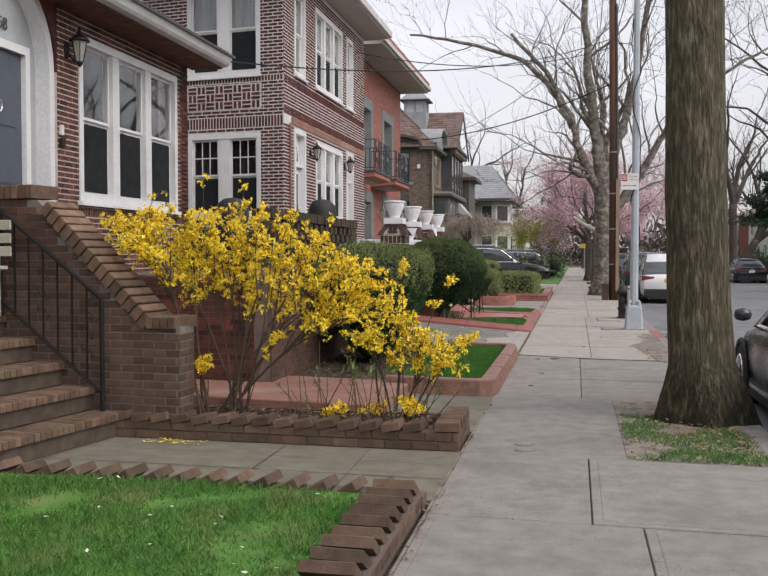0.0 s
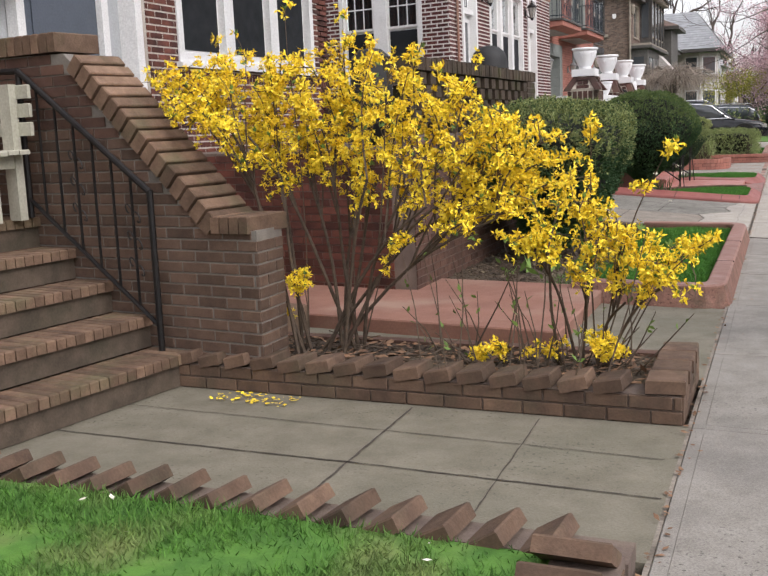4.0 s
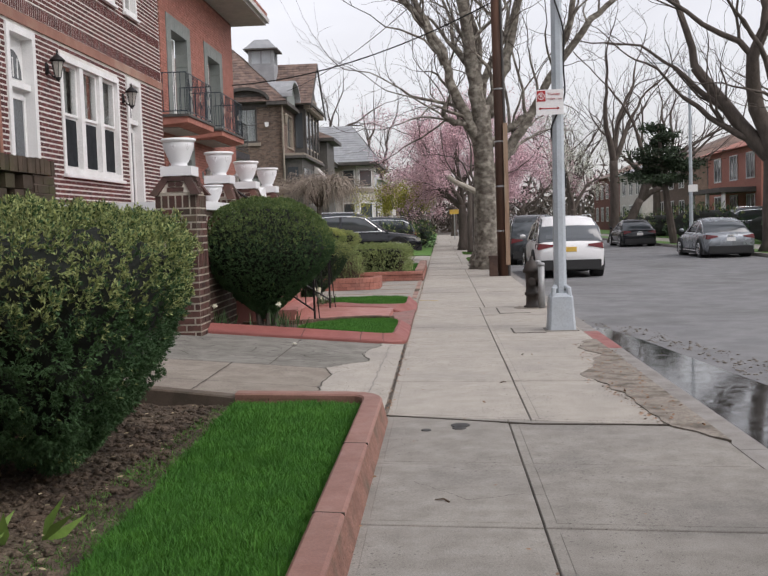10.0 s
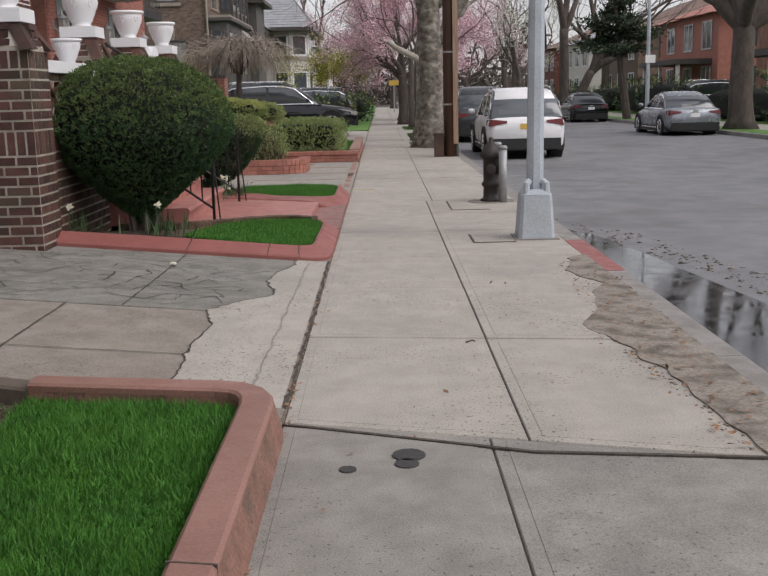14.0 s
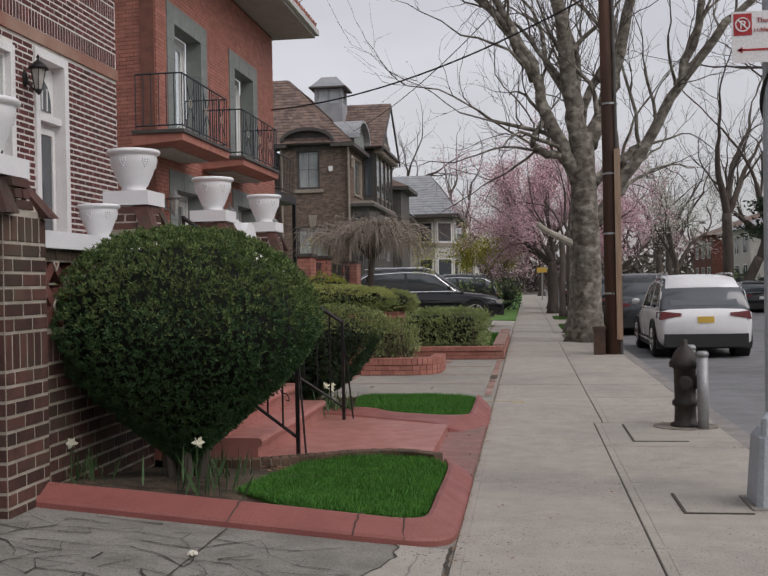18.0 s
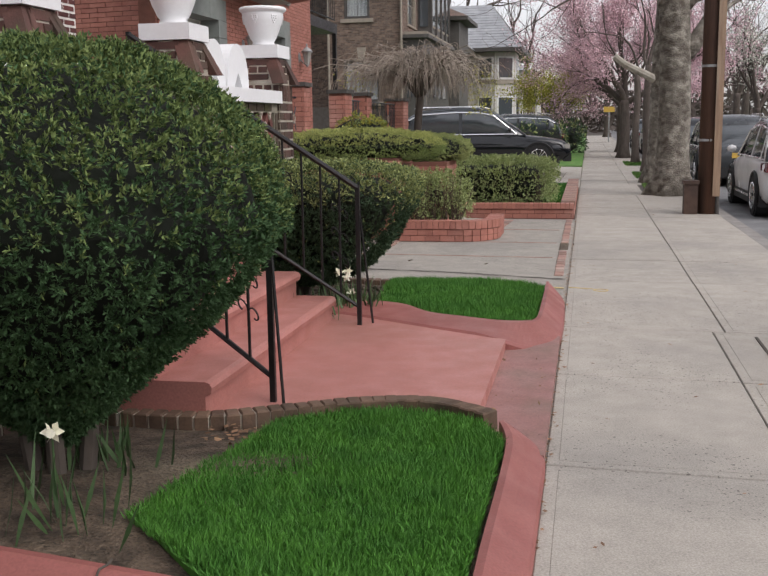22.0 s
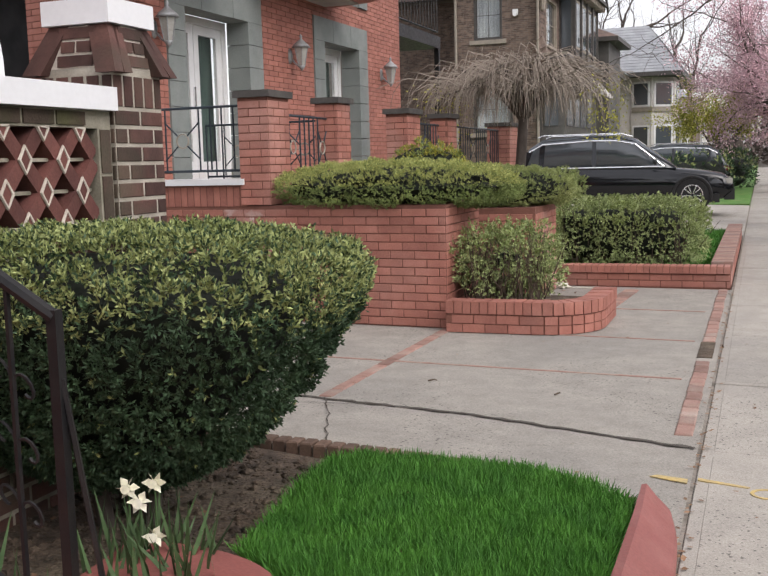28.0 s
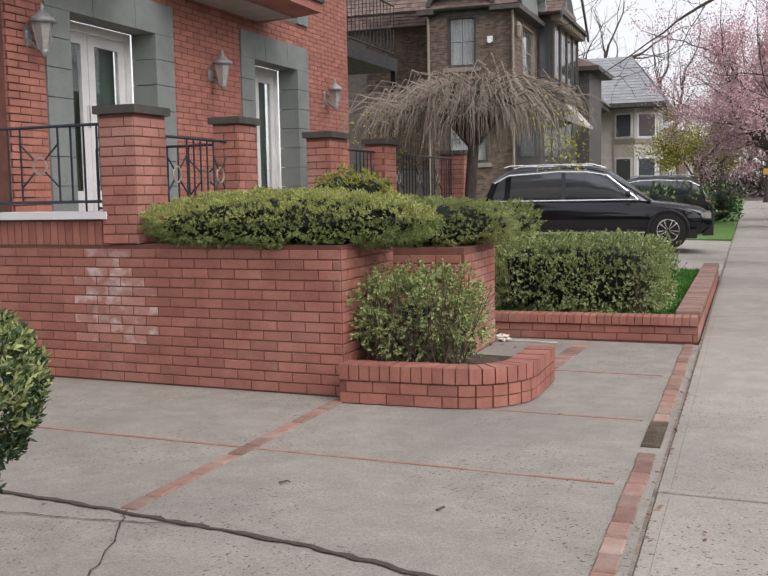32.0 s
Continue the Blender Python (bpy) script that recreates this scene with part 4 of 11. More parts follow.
part("gutter", Geo().add([(x, y, z) for y in (10.9, 15.95) for x, z in gut], [tuple(range(6))[::-1], tuple(range(6, 12))] + [(i, (i + 1) % 6, (i + 1) % 6 + 6, i + 6) for i in range(6)]), "roof_edge", house1, "white metal gutter")
part("soffit", Geo().box(-6.09, -5.57, 10.9, 15.95, 4.56, 4.6), "brick_h1", house1, "dark brown boarded soffit")
part("fascia", Geo().box(-6.09, -5.57, 10.9, 15.93, 4.604, 4.70), "dark_trim", house1)
part("roof", Geo().add([(-5.38, 10.9, 4.735), (-5.38, 16.05, 4.735), (-11, 16.05, 5.9), (-11, 10.9, 5.9), (-5.38, 10.9, 4.775), (-5.38, 16.05, 4.775), (-11, 16.05, 5.96), (-11, 10.9, 5.96)], [(3, 2, 1, 0), (4, 5, 6, 7), (0, 1, 5, 4), (1, 2, 6, 5)]), "dark_trim", house1)
entry = thing("entrance_surround", (-6.35, 10.6, 1.3), "pale grey arched entrance surround with a white moulding", "doorway", kind="structure")
part("panel", slab_on(at1, u1, w1, 9.38, 11.56, 1.2, 4.86, 0.22, 0.28), "grey_paint", entry)
part("moulding", join(arch_band(at1, u1, w1, 9.50, 11.44, 3.75, 0.98, 0.11, 0.03, 0.22), slab_on(at1, u1, w1, 11.44, 11.55, 1.2, 3.75, 0.03, 0.22), slab_on(at1, u1, w1, 9.39, 9.50, 1.2, 3.75, 0.03, 0.22)), "white_paint", entry)
sp = Geo()
m_, r_ = 10.47, 1.09
for s_ in (-1, 1):
    for k in range(8):
        a0, a1 = math.pi / 2 * k / 8, math.pi / 2 * (k + 1) / 8
        p = [(m_ + s_ * r_ * math.cos(a0), 3.75 + 1.09 * math.sin(a0)), (m_ + s_ * r_ * math.cos(a1), 3.75 + 1.09 * math.sin(a1)), (m_ + s_ * 1.091, 3.75 + 1.09 * math.sin(a1) + 0.001), (m_ + s_ * 1.091, 3.75 + 1.09 * math.sin(a0))]
        q = [at1 + u1 * a + Z * b - w1 * 0.004 for a, b in p] + [at1 + u1 * a + Z * b + w1 * 0.2 for a, b in p]
        sp.hexa(q)
part("arch_shoulder", sp, "brick_h1", house1)
door = thing("door_1", (-6.33, 10.51, 1.85), "slate-blue panelled front door with a brass knocker", "door", kind="structure")
part("door_leaf", slab_on(at1, u1, w1, 10.0, 11.02, 1.55, 3.85, 0.16, 0.21), "door_blue", door)
part("door_frame", join(slab_on(at1, u1, w1, 9.9, 9.995, 1.5, 3.95, 0.10, 0.21), slab_on(at1, u1, w1, 11.025, 11.12, 1.5, 3.95, 0.10, 0.21), slab_on(at1, u1, w1, 9.995, 11.025, 3.855, 3.95, 0.10, 0.21)), "white_paint", door)
for c, d in ((3.0, 3.7), (2.35, 2.85), (1.7, 2.2)):
    part("panel", slab_on(at1, u1, w1, 10.14, 10.88, c, d, 0.148, 0.159), "door_blue", door)
part("knocker", Geo().tube([Vector((-6.23, 10.51 + 0.05 * math.cos(a), 3.2 + 0.07 * math.sin(a))) for a in [k * math.pi / 6 for k in range(13)]], 0.012, 6), "chrome", door)
text("house_number", "1158", 0.2, Matrix.Translation((-6.3, 10.62, 4.1)) @ Matrix.Rotation(radians(90), 4, "Z") @ Matrix.Rotation(radians(90), 4, "X"), "dark_trim", entry)
mailbox = thing("mailbox", (-6.1, 9.6, 2.7), "black metal mailbox on the entrance wall", "mailbox")
part("body", Geo().box(-6.32, -6.06, 9.42, 10.0, 2.78, 3.08), "iron", mailbox)
part("lid", Geo().add([(-6.32, 9.4, 3.08), (-6.02, 9.4, 3.08), (-6.02, 10.02, 3.08), (-6.32, 10.02, 3.08), (-6.32, 9.71, 3.2), (-6.02, 9.71, 3.17)], [(0, 1, 2, 3), (0, 4, 5, 1), (3, 2, 5, 4), (1, 5, 2), (0, 3, 4)]), "iron", mailbox)
lantern((-6.1, 11.78, 4.05), (1, 0, 0), 1.1)
lantern((-6.1, 9.1, 4.05), (1, 0, 0), 1.1)
part("doorbell_box", Geo().box(-6.1, -6.06, 11.59, 11.65, 3.0, 3.12), "white_paint", house1)
part("intercom", Geo().box(-6.1, -6.05, 11.59, 11.67, 2.86, 2.96), "iron", house1)
for k in range(4):
    part("downpipe", Geo().tube([(-6.05, 8.68 + 0.065 * k, 0.9), (-6.05, 8.68 + 0.065 * k, 4.6)], 0.034, 8), "pipe_grey", house1, "ribbed grey-green downpipe")

# house 2: white-jointed brick, two storeys
at2, u2, w2 = Vector((-5.6, 0, 0)), Y, WEST
house2 = thing("house", (-5.6, 23, 0), "two-storey dark red brick house with broad white mortar joints", "house", "row of houses")
HOLES2 = [(20.25, 21.15, 1.3, 4.15), (22.02, 24.62, 2.36, 4.05), (25.05, 25.85, 1.3, 4.15), (22.02, 24.62, 5.25, 7.0), (20.3, 21.15, 5.25, 7.0), (25.1, 25.85, 5.25, 7.0)]
part("wall", cells(Geo(), at2, u2, w2, [(19.86, 27.3, 0, 7.4)], HOLES2, 0.3), "mortar_white", house2)
BR2 = {"height": 0.0445, "joint": 0.0232, "length": 0.19}
part("bricks", lay(Geo(), at2, u2, w2, brick_rows(19.55, 27.3, 1.2, 4.18, HOLES2, **BR2)), "brick_h2", house2, kind="stuff")
part("upper_bricks", lay(Geo(), at2, u2, w2, brick_rows(19.55, 27.3, 4.36, 7.35, HOLES2, soldier=((4.36, 4.56), (4.96, 5.16)), **BR2)), "brick_h2", house2, kind="stuff")
part("band", slab_on(at2, u2, w2, 20.1, 27.3, 4.2, 4.34, -0.03, 0.05), "pink_slab", house2, "pinkish stone band")
s2, ws = Vector((1, -0.18, 0)), Y
at2s = Vector((-5.6, 19.55, 0))
HOLES2S = [(-2.15, -0.5, 2.3, 3.98), (-2.15, -0.5, 5.15, 7.0)]
part("side_wall", cells(Geo(), at2s, s2, ws, [(-6, 0, 0, 7.4)], HOLES2S, 0.3), "mortar_white", house2)
part("side_bricks", lay(Geo(), at2s, s2, ws, brick_rows(-3.2, 0, 1.6, 7.35, HOLES2S, soldier=((4.10, 4.34), (5.0, 5.14)), **BR2)), "brick_h2", house2, kind="stuff")
lattice = Geo()
for i in range(8):
    for j in range(3):
        a, c = -2.13 + i * 0.205, 4.485 + j * 0.162
        if (i + j) % 2:
            gs = [slab_on(at2s, s2, ws, a + 0.012 + 0.1 * q, a + 0.072 + 0.1 * q, c + 0.008, c + 0.15, -0.026, 0.01) for q in range(2)]
        else:
            gs = [slab_on(at2s, s2, ws, a, a + 0.182, c + 0.01 + 0.081 * q, c + 0.062 + 0.081 * q, -0.026, 0.01) for q in range(2)]
        for g in gs:
            lattice.add(g.v, g.f)
part("patterned_bricks", lattice, "brick_h2", house2, "raised basket-weave bricks", kind="stuff")
part("patterned_ground", slab_on(at2s, s2, ws, -2.16, -0.48, 4.47, 4.98, -0.012, 0.0), "mortar_white", house2)
for r in HOLES2[1:2] + HOLES2[3:4]:
    window(at2, u2, w2, r, sashes=3, border=0.09, gap=0.16, screen=True, label="white triple window with double-hung sashes", blind=(0.5, 1.0, "curtain_white"))
for r in HOLES2[4:]:
    window(at2, u2, w2, r, border=0.08)
for r, gr in zip(HOLES2S, ((3, 2), (0, 0))):
    window(at2s, s2, ws, r, sashes=2, border=0.09, grid=(0, 0), upper_grid=gr, gap=0.26, screen=True, label="white paired window with glazing bars", blind=(0.0, 1.0, "curtain_dark") if gr[0] else (0.45, 1.0, "curtain_white"))
for n, (a, b) in enumerate(((20.25, 21.15), (25.05, 25.85))):
    dr = thing("door_%d" % (n + 2), (-5.65, (a + b) / 2, 1.3), "white front door with an arched light above and a large pane", "door", kind="structure")
    part("door_panel", slab_on(at2, u2, w2, a, b, 1.2, 4.15, 0.12, 0.18), "white_paint", dr)
    part("door_casing", join(slab_on(at2, u2, w2, a, a + 0.1, 1.2, 4.15, -0.03, 0.12), slab_on(at2, u2, w2, b - 0.1, b, 1.2, 4.15, -0.03, 0.12), slab_on(at2, u2, w2, a + 0.1, b - 0.1, 4.05, 4.15, -0.03, 0.12), slab_on(at2, u2, w2, a + 0.1, b - 0.1, 3.38, 3.46, 0.02, 0.12)), "white_paint", dr)
    fan = part("fanlight", arch_panel(at2, u2, w2, a + 0.17, b - 0.17, 3.52, 3.56, 0.32, 0.108, 0.119), "car_glass", dr, "dark half-round pane")
    part("bars", join(*[slab_on(at2, u2, w2, a + 0.17 + (b - a - 0.34) * k / 4 - 0.008, a + 0.17 + (b - a - 0.34) * k / 4 + 0.008, 3.53, 3.78, 0.095, 0.107) for k in (1, 2, 3)]), "white_paint", fan)
    part("pane", slab_on(at2, u2, w2, a + 0.19, b - 0.19, 1.95, 3.25, 0.108, 0.119), "car_glass", dr, "tall pane reflecting branches")
    part("pane_frame", join(slab_on(at2, u2, w2, a + 0.13, a + 0.19, 1.9, 3.31, 0.09, 0.119), slab_on(at2, u2, w2, b - 0.19, b - 0.13, 1.9, 3.31, 0.09, 0.119), slab_on(at2, u2, w2, a + 0.19, b - 0.19, 3.25, 3.31, 0.09, 0.119), slab_on(at2, u2, w2, a + 0.19, b - 0.19, 1.9, 1.95, 0.09, 0.119)), "white_paint", dr)
part("roof_edge", Geo().box(-11, -4.95, 18.9, 27.45, 7.42, 7.52), "soffit", house2)
part("gutter", Geo().box(-4.98, -4.85, 18.8, 27.5, 7.46, 7.62), "roof_edge", house2)
part("flat_roof", Geo().box(-11, -4.98, 18.8, 27.5, 7.525, 7.66), "dark_trim", house2)
part("downpipe", Geo().tube([(-5.56, 19.9, 4.2), (-5.55, 19.9, 1.3)], 0.025, 6), "pink_slab", house2, "thin pinkish pipe")
lantern((-5.6, 21.55, 3.75), (1, 0, 0), 0.95)
lantern((-5.6, 24.85, 3.75), (1, 0, 0), 0.95)

# house 3: red roman brick with grey surrounds and balconies
at3, u3, w3 = Vector((-7.0, 0, 0)), Y, WEST
house3 = thing("house", (-7, 36, 0), "red brick house with grey-framed doors and iron balconies", "house", "row of houses")
HOLES3 = [(33.05, 35.45, 1.3, 3.75), (37.2, 39.45, 1.3, 3.75), (33.05, 35.45, 4.1, 6.95), (37.1, 39.5, 4.1, 6.95)]
part("wall", cells(Geo(), at3, u3, w3, [(32.5, 41.2, 0, 8.2)], HOLES3, 0.3), "mortar_red", house3)
BR3 = {"height": 0.062, "joint": 0.011, "length": 0.29}
part("bricks", lay(Geo(), at3, u3, w3, brick_rows(32.5, 41.2, 1.2, 8.15, HOLES3, **BR3)), "brick_red_mass", house3, kind="stuff")
at3s = Vector((-7.0, 32.5, 0))
HOLES3S = [(-3.8, -1.75, 1.3, 4.1)]
part("side_wall", cells(Geo(), at3s, s2, ws, [(-6, 0, 0, 8.2)], HOLES3S, 0.3), "mortar_red", house3)
part("side_bricks", lay(Geo(), at3s, s2, ws, brick_rows(-5, 0, 1.2, 8.15, HOLES3S, **BR3)), "brick_red_mass", house3, kind="stuff")
# near-black sheet in the opening, painted as the porch's shade
part("porch_dark", slab_on(at3s, s2, ws, -3.9, -1.6, 1.2, 4.2, 0.6, 0.7), "room_shade", house3)
for r in HOLES3:
    a, b, c, d = r
    sur = thing("door_surround", (-7.0, (a + b) / 2, c), "grey-green stone blocks framing a deep doorway", "doorway", "grey doorways", kind="structure")
    for k in range(7):
        z0, z1 = c + (d - c - 0.36) * k / 7, c + (d - c - 0.36) * (k + 1) / 7
        for e in (a, b - 0.4):
            part("block", slab_on(at3, u3, w3, e, e + 0.4, z0 + 0.004, z1 - 0.004, -0.03, 0.3), "trim_green_grey", sur)
    for k in range(3):
        e0, e1 = a + (b - a) * k / 3, a + (b - a) * (k + 1) / 3
        part("lintel_block", slab_on(at3, u3, w3, e0 + 0.004, e1 - 0.004, d - 0.36, d, -0.03, 0.3), "trim_green_grey", sur)
    dr = thing("door_4", (-7.35, (a + b) / 2, c), "white glazed double door with green curtains behind", "door", "glazed doors", kind="structure")
    part("door_frame", join(slab_on(at3, u3, w3, a + 0.4, a + 0.5, c, d - 0.36, 0.32, 0.42), slab_on(at3, u3, w3, b - 0.5, b - 0.4, c, d - 0.36, 0.32, 0.42), slab_on(at3, u3, w3, a + 0.5, b - 0.5, d - 0.46, d - 0.36, 0.32, 0.42)), "white_paint", dr)
    mid = (a + b) / 2
    for p, q in ((a + 0.5, mid - 0.005), (mid + 0.005, b - 0.5)):
        lf = part("door_leaf", join(slab_on(at3, u3, w3, p, p + 0.12, c, d - 0.46, 0.35, 0.40), slab_on(at3, u3, w3, q - 0.12, q, c, d - 0.46, 0.35, 0.40), slab_on(at3, u3, w3, p + 0.12, q - 0.12, c, c + 0.25, 0.35, 0.40), slab_on(at3, u3, w3, p + 0.12, q - 0.12, d - 0.58, d - 0.46, 0.35, 0.40)), "white_paint", dr)
        part("pane", slab_on(at3, u3, w3, p + 0.12, q - 0.12, c + 0.25, d - 0.58, 0.37, 0.376), "glass", lf).visible_shadow = False
    part("curtain", slab_on(at3, u3, w3, a + 0.5, b - 0.5, c, d - 0.46, 0.5, 0.54), "curtain_green", dr)
    part("handle", slab_on(at3, u3, w3, mid - 0.07, mid - 0.045, c + 0.95, c + 1.2, 0.31, 0.34), "chrome", dr)
for y, z in ((32.8, 3.05), (36.35, 3.05), (40.15, 3.05)):
    lantern((-7.0, y, z), (1, 0, 0), 1.15, "aged silver wall lantern with glass panes", "steel_post")


def iron_panel(ob, p0, p1, z0, z1, posts=2, pitch=0.13, material="iron_blue"):
    """A balcony railing: two rails, plain balusters with gilt knots, and crossed panels with a ring."""
    d = Vector(p1) - Vector(p0)
    n = max(2, round(d.length / pitch))
    for z in (z0 + 0.08, z1 - 0.02):
        part("rail", Geo().tube([Vector(p0) + Z * z, Vector(p1) + Z * z], 0.014, 6), material, ob)
    for k in range(n + 1):
        q = Vector(p0) + d * (k / n)
        if k % 7 in (3, 4) and n > 6:
            continue
        part("baluster", Geo().tube([q + Z * (z0 + (0 if k % 7 in (0,) else 0.08)), q + Z * (z1 - 0.02)], 0.009, 5), material, ob)
    if n > 6:
        for k in range(n + 1):
            if k % 7 == 3:
                a, b = Vector(p0) + d * ((k - 1) / n), Vector(p0) + d * (min(k + 2, n) / n)
                c0, c1 = z0 + 0.2, z1 - 0.16
                m = (a + b) / 2 + Z * ((c0 + c1) / 2)
                e = (b - a).normalized()
                for g0, g1 in ((a + Z * c0, m), (a + Z * c1, m), (b + Z * c0, m), (b + Z * c1, m)):
                    dd = (m - g0).normalized()
                    part("crossbar", Geo().tube([g0, m - dd * 0.07], 0.008, 5), material, ob)
                part("ring", Geo().tube([m + e * 0.07 * math.cos(t_) + Z * 0.07 * math.sin(t_) for t_ in [i * math.pi / 8 for i in range(17)]], 0.009, 5), "ring_metal", ob, "pale metal ring")


for y0, y1, zb in ((31.9, 34.6, 3.85), (35.6, 38.6, 3.85)):
    bal = thing("balcony", (-6.55, (y0 + y1) / 2, zb), "brick-clad balcony with a dark blue iron railing", "balcony", "balconies")
    y0, y1 = y0 - 0.6, y1 - 0.6
    part("soffit_panel", Geo().box(-6.98, -6.42, y0 + 0.32, y1 - 0.32, zb + 0.075, zb + 0.096), "soffit", bal, "pale soffit panel")
    sl = Geo().add([(-7, y0, zb + 0.1), (-6.35, y0 + 0.2, zb + 0.1), (-6.35, y1 - 0.2, zb + 0.1), (-7, y1, zb + 0.1), (-7, y0, zb + 0.13), (-6.1, y0, zb + 0.17), (-6.1, y1, zb + 0.17), (-7, y1, zb + 0.13), (-7, y0, zb + 0.3), (-6.1, y0, zb + 0.3), (-6.1, y1, zb + 0.3), (-7, y1, zb + 0.3)], [(3, 2, 1, 0), (8, 9, 10, 11)] + [(o + i, o + (i + 1) % 4, o + 4 + (i + 1) % 4, o + 4 + i) for o in (0, 4) for i in range(4)])
    part("slab", sl, "brick_red_mass", bal)
    part("coping", Geo().box(-7, -6.06, y0 - 0.04, y1 + 0.04, zb + 0.302, zb + 0.36), "dark_trim", bal)
    for p0, p1 in (((-6.95, y0 + 0.05, 0), (-6.12, y0 + 0.05, 0)), ((-6.12, y0 + 0.05, 0), (-6.12, y1 - 0.05, 0)), ((-6.12, y1 - 0.05, 0), (-6.95, y1 - 0.05, 0))):
        iron_panel(bal, p0, p1, zb + 0.36, zb + 1.35)
part("eave", Geo().box(-9, -5.9, 31.6, 41.6, 8.2, 8.3), "soffit", house3, "pale boarded soffit")
part("gutter", Geo().box(-5.95, -5.8, 31.5, 41.7, 8.28, 8.42), "roof_edge", house3)
tiles = Geo()
for k in range(36):
    y = 31.6 + k * 0.28
    tiles.tube([(-5.85, y, 8.46), (-8.5, y, 9.5)], 0.12, 6)
part("roof_tiles", tiles, "brick_red_mass", house3, "clay barrel tiles", kind="stuff")

# side porch and iron stair between houses 3 and 4
porch = thing("fire_balcony", (-7.2, 41.8, 3.9), "black iron balcony on posts with a plastic chair on it", "balcony")
part("deck", Geo().box(-8.9, -7.1, 41.0, 44.2, 3.9, 4.15), "iron", porch)
for x, y in ((-7.15, 41.1), (-7.15, 44.1)):
    part("post", Geo().box(x - 0.05, x + 0.05, y - 0.05, y + 0.05, 0, 3.9), "iron", porch)
for p0, p1 in (((-8.9, 41.05, 0), (-7.15, 41.05, 0)), ((-7.15, 41.05, 0), (-7.15, 44.15, 0))):
    for z in (4.25, 5.2):
        part("rail", Geo().tube([Vector(p0) + Z * z, Vector(p1) + Z * z], 0.02, 5), "iron", porch)
    n = 16
    for k in range(n + 1):
        q = Vector(p0) + (Vector(p1) - Vector(p0)) * (k / n)
        part("baluster", Geo().tube([q + Z * 4.25, q + Z * 5.2], 0.01, 4), "iron", porch)
chair = thing("plastic_chair", (-7.9, 41.6, 4.15), "red plastic chair on the iron balcony", "chair")
part("seat", Geo().box(-8.15, -7.65, 41.4, 41.85, 4.5, 4.55), "sign_red", chair)
part("backrest", Geo().box(-8.15, -7.65, 41.85, 41.9, 4.5, 4.95), "sign_red", chair)
for x, y in ((-8.13, 41.42), (-7.67, 41.42), (-8.13, 41.85), (-7.67, 41.85)):
    part("leg", Geo().box(x - 0.02, x + 0.02, y - 0.02, y + 0.02, 4.15, 4.5), "sign_red", chair)

# house 4: brown brick, steep shingle roof, eyebrow arches, timbered gable bay
house4 = thing("house", (-8.5, 66, 0), "brown brick house with a steep brown shingle roof and dark bays", "house", "row of houses")
F4, S4 = -8.5, 61.0
at4, at4s, s4 = Vector((F4, 0, 0)), Vector((F4, S4, 0)), Vector((1, 0, 0))
n4 = Vector((0, 1, 0))
H4S = [(-2.4, -1.3, 6.0, 7.85), (-2.45, -0.9, 2.5, 4.28)]
part("side_wall", cells(Geo(), at4s, s4, n4, [(-3.2, 0, 0, 8.1)], H4S, 0.3), "mortar_grey", house4)
part("side_bricks", lay(Geo(), at4s, s4, n4, brick_rows(-3.2, 0, 0.2, 8.05, H4S)), "brick_h4", house4, kind="stuff")
part("wing_wall", Geo().box(-20, F4 - 3.2, 66.0, 66.3, 0, 8.4), "mortar_grey", house4)
part("wing_return", Geo().box(F4 - 3.2, F4 - 2.9, 61.302, 66.3, 0, 8.1), "brick_h4", house4)
part("wing_bricks", lay(Geo(), Vector((F4, 66.0, 0)), s4, n4, brick_rows(-7.5, -3.2, 2.4, 8.3, [])), "brick_h4", house4, kind="stuff")
H4 = [(62.8, 65.0, 5.85, 7.7)]
part("wall", cells(Geo(), at4, Y, WEST, [(61.0, 74.0, 0, 8.1)], H4, 0.3), "mortar_grey", house4)
part("bricks", lay(Geo(), at4, Y, WEST, brick_rows(61.0, 66.0, 5.2, 8.05, H4)), "brick_h4", house4, kind="stuff")
for r in H4S:
    window(at4s, s4, n4, r, frame_mat="dark_trim", grid=(2, 2), rails=False, blind=(0, 1, "curtain_white"), label="dark-framed casement window with a pale blind")
    part("window_sill", slab_on(at4s, s4, n4, r[0] - 0.16, r[1] + 0.16, r[2] - 0.16, r[2] - 0.004, -0.1, 0.1), "stone_trim", house4)
for r in H4:
    window(at4, Y, WEST, r, frame_mat="stone_trim", grid=(3, 2), rails=False, label="casement window in pale stone trim")
# splayed brick lintel with a keystone over the lower window
for k in range(-9, 10):
    e = -1.675 + k * 0.088
    q = [at4s + s4 * (e + o) + Z * 4.3 for o in (-0.037, 0.037)]
    t_ = [at4s + s4 * (e + o + k * 0.012) + Z * 4.66 for o in (-0.04, 0.04)]
    part("lintel_brick", Geo().hexa([q[0] - n4 * 0.03, q[1] - n4 * 0.03, q[1], q[0], t_[0] - n4 * 0.03, t_[1] - n4 * 0.03, t_[1], t_[0]]), "brick_h4", house4)
part("keystone", Geo().hexa([at4s + s4 * (-1.675 + a) - n4 * b + Z * c for c, d in ((4.26, 0.13), (4.8, 0.2)) for a, b in ((-d, 0.07), (d, 0.07), (d, 0), (-d, 0))]), "stone_trim", house4, "pale keystone")
lamp4 = part("security_light", slab_on(at4s, s4, n4, -0.86, -0.68, 6.85, 7.05, -0.16, 0), "white_paint", house4)
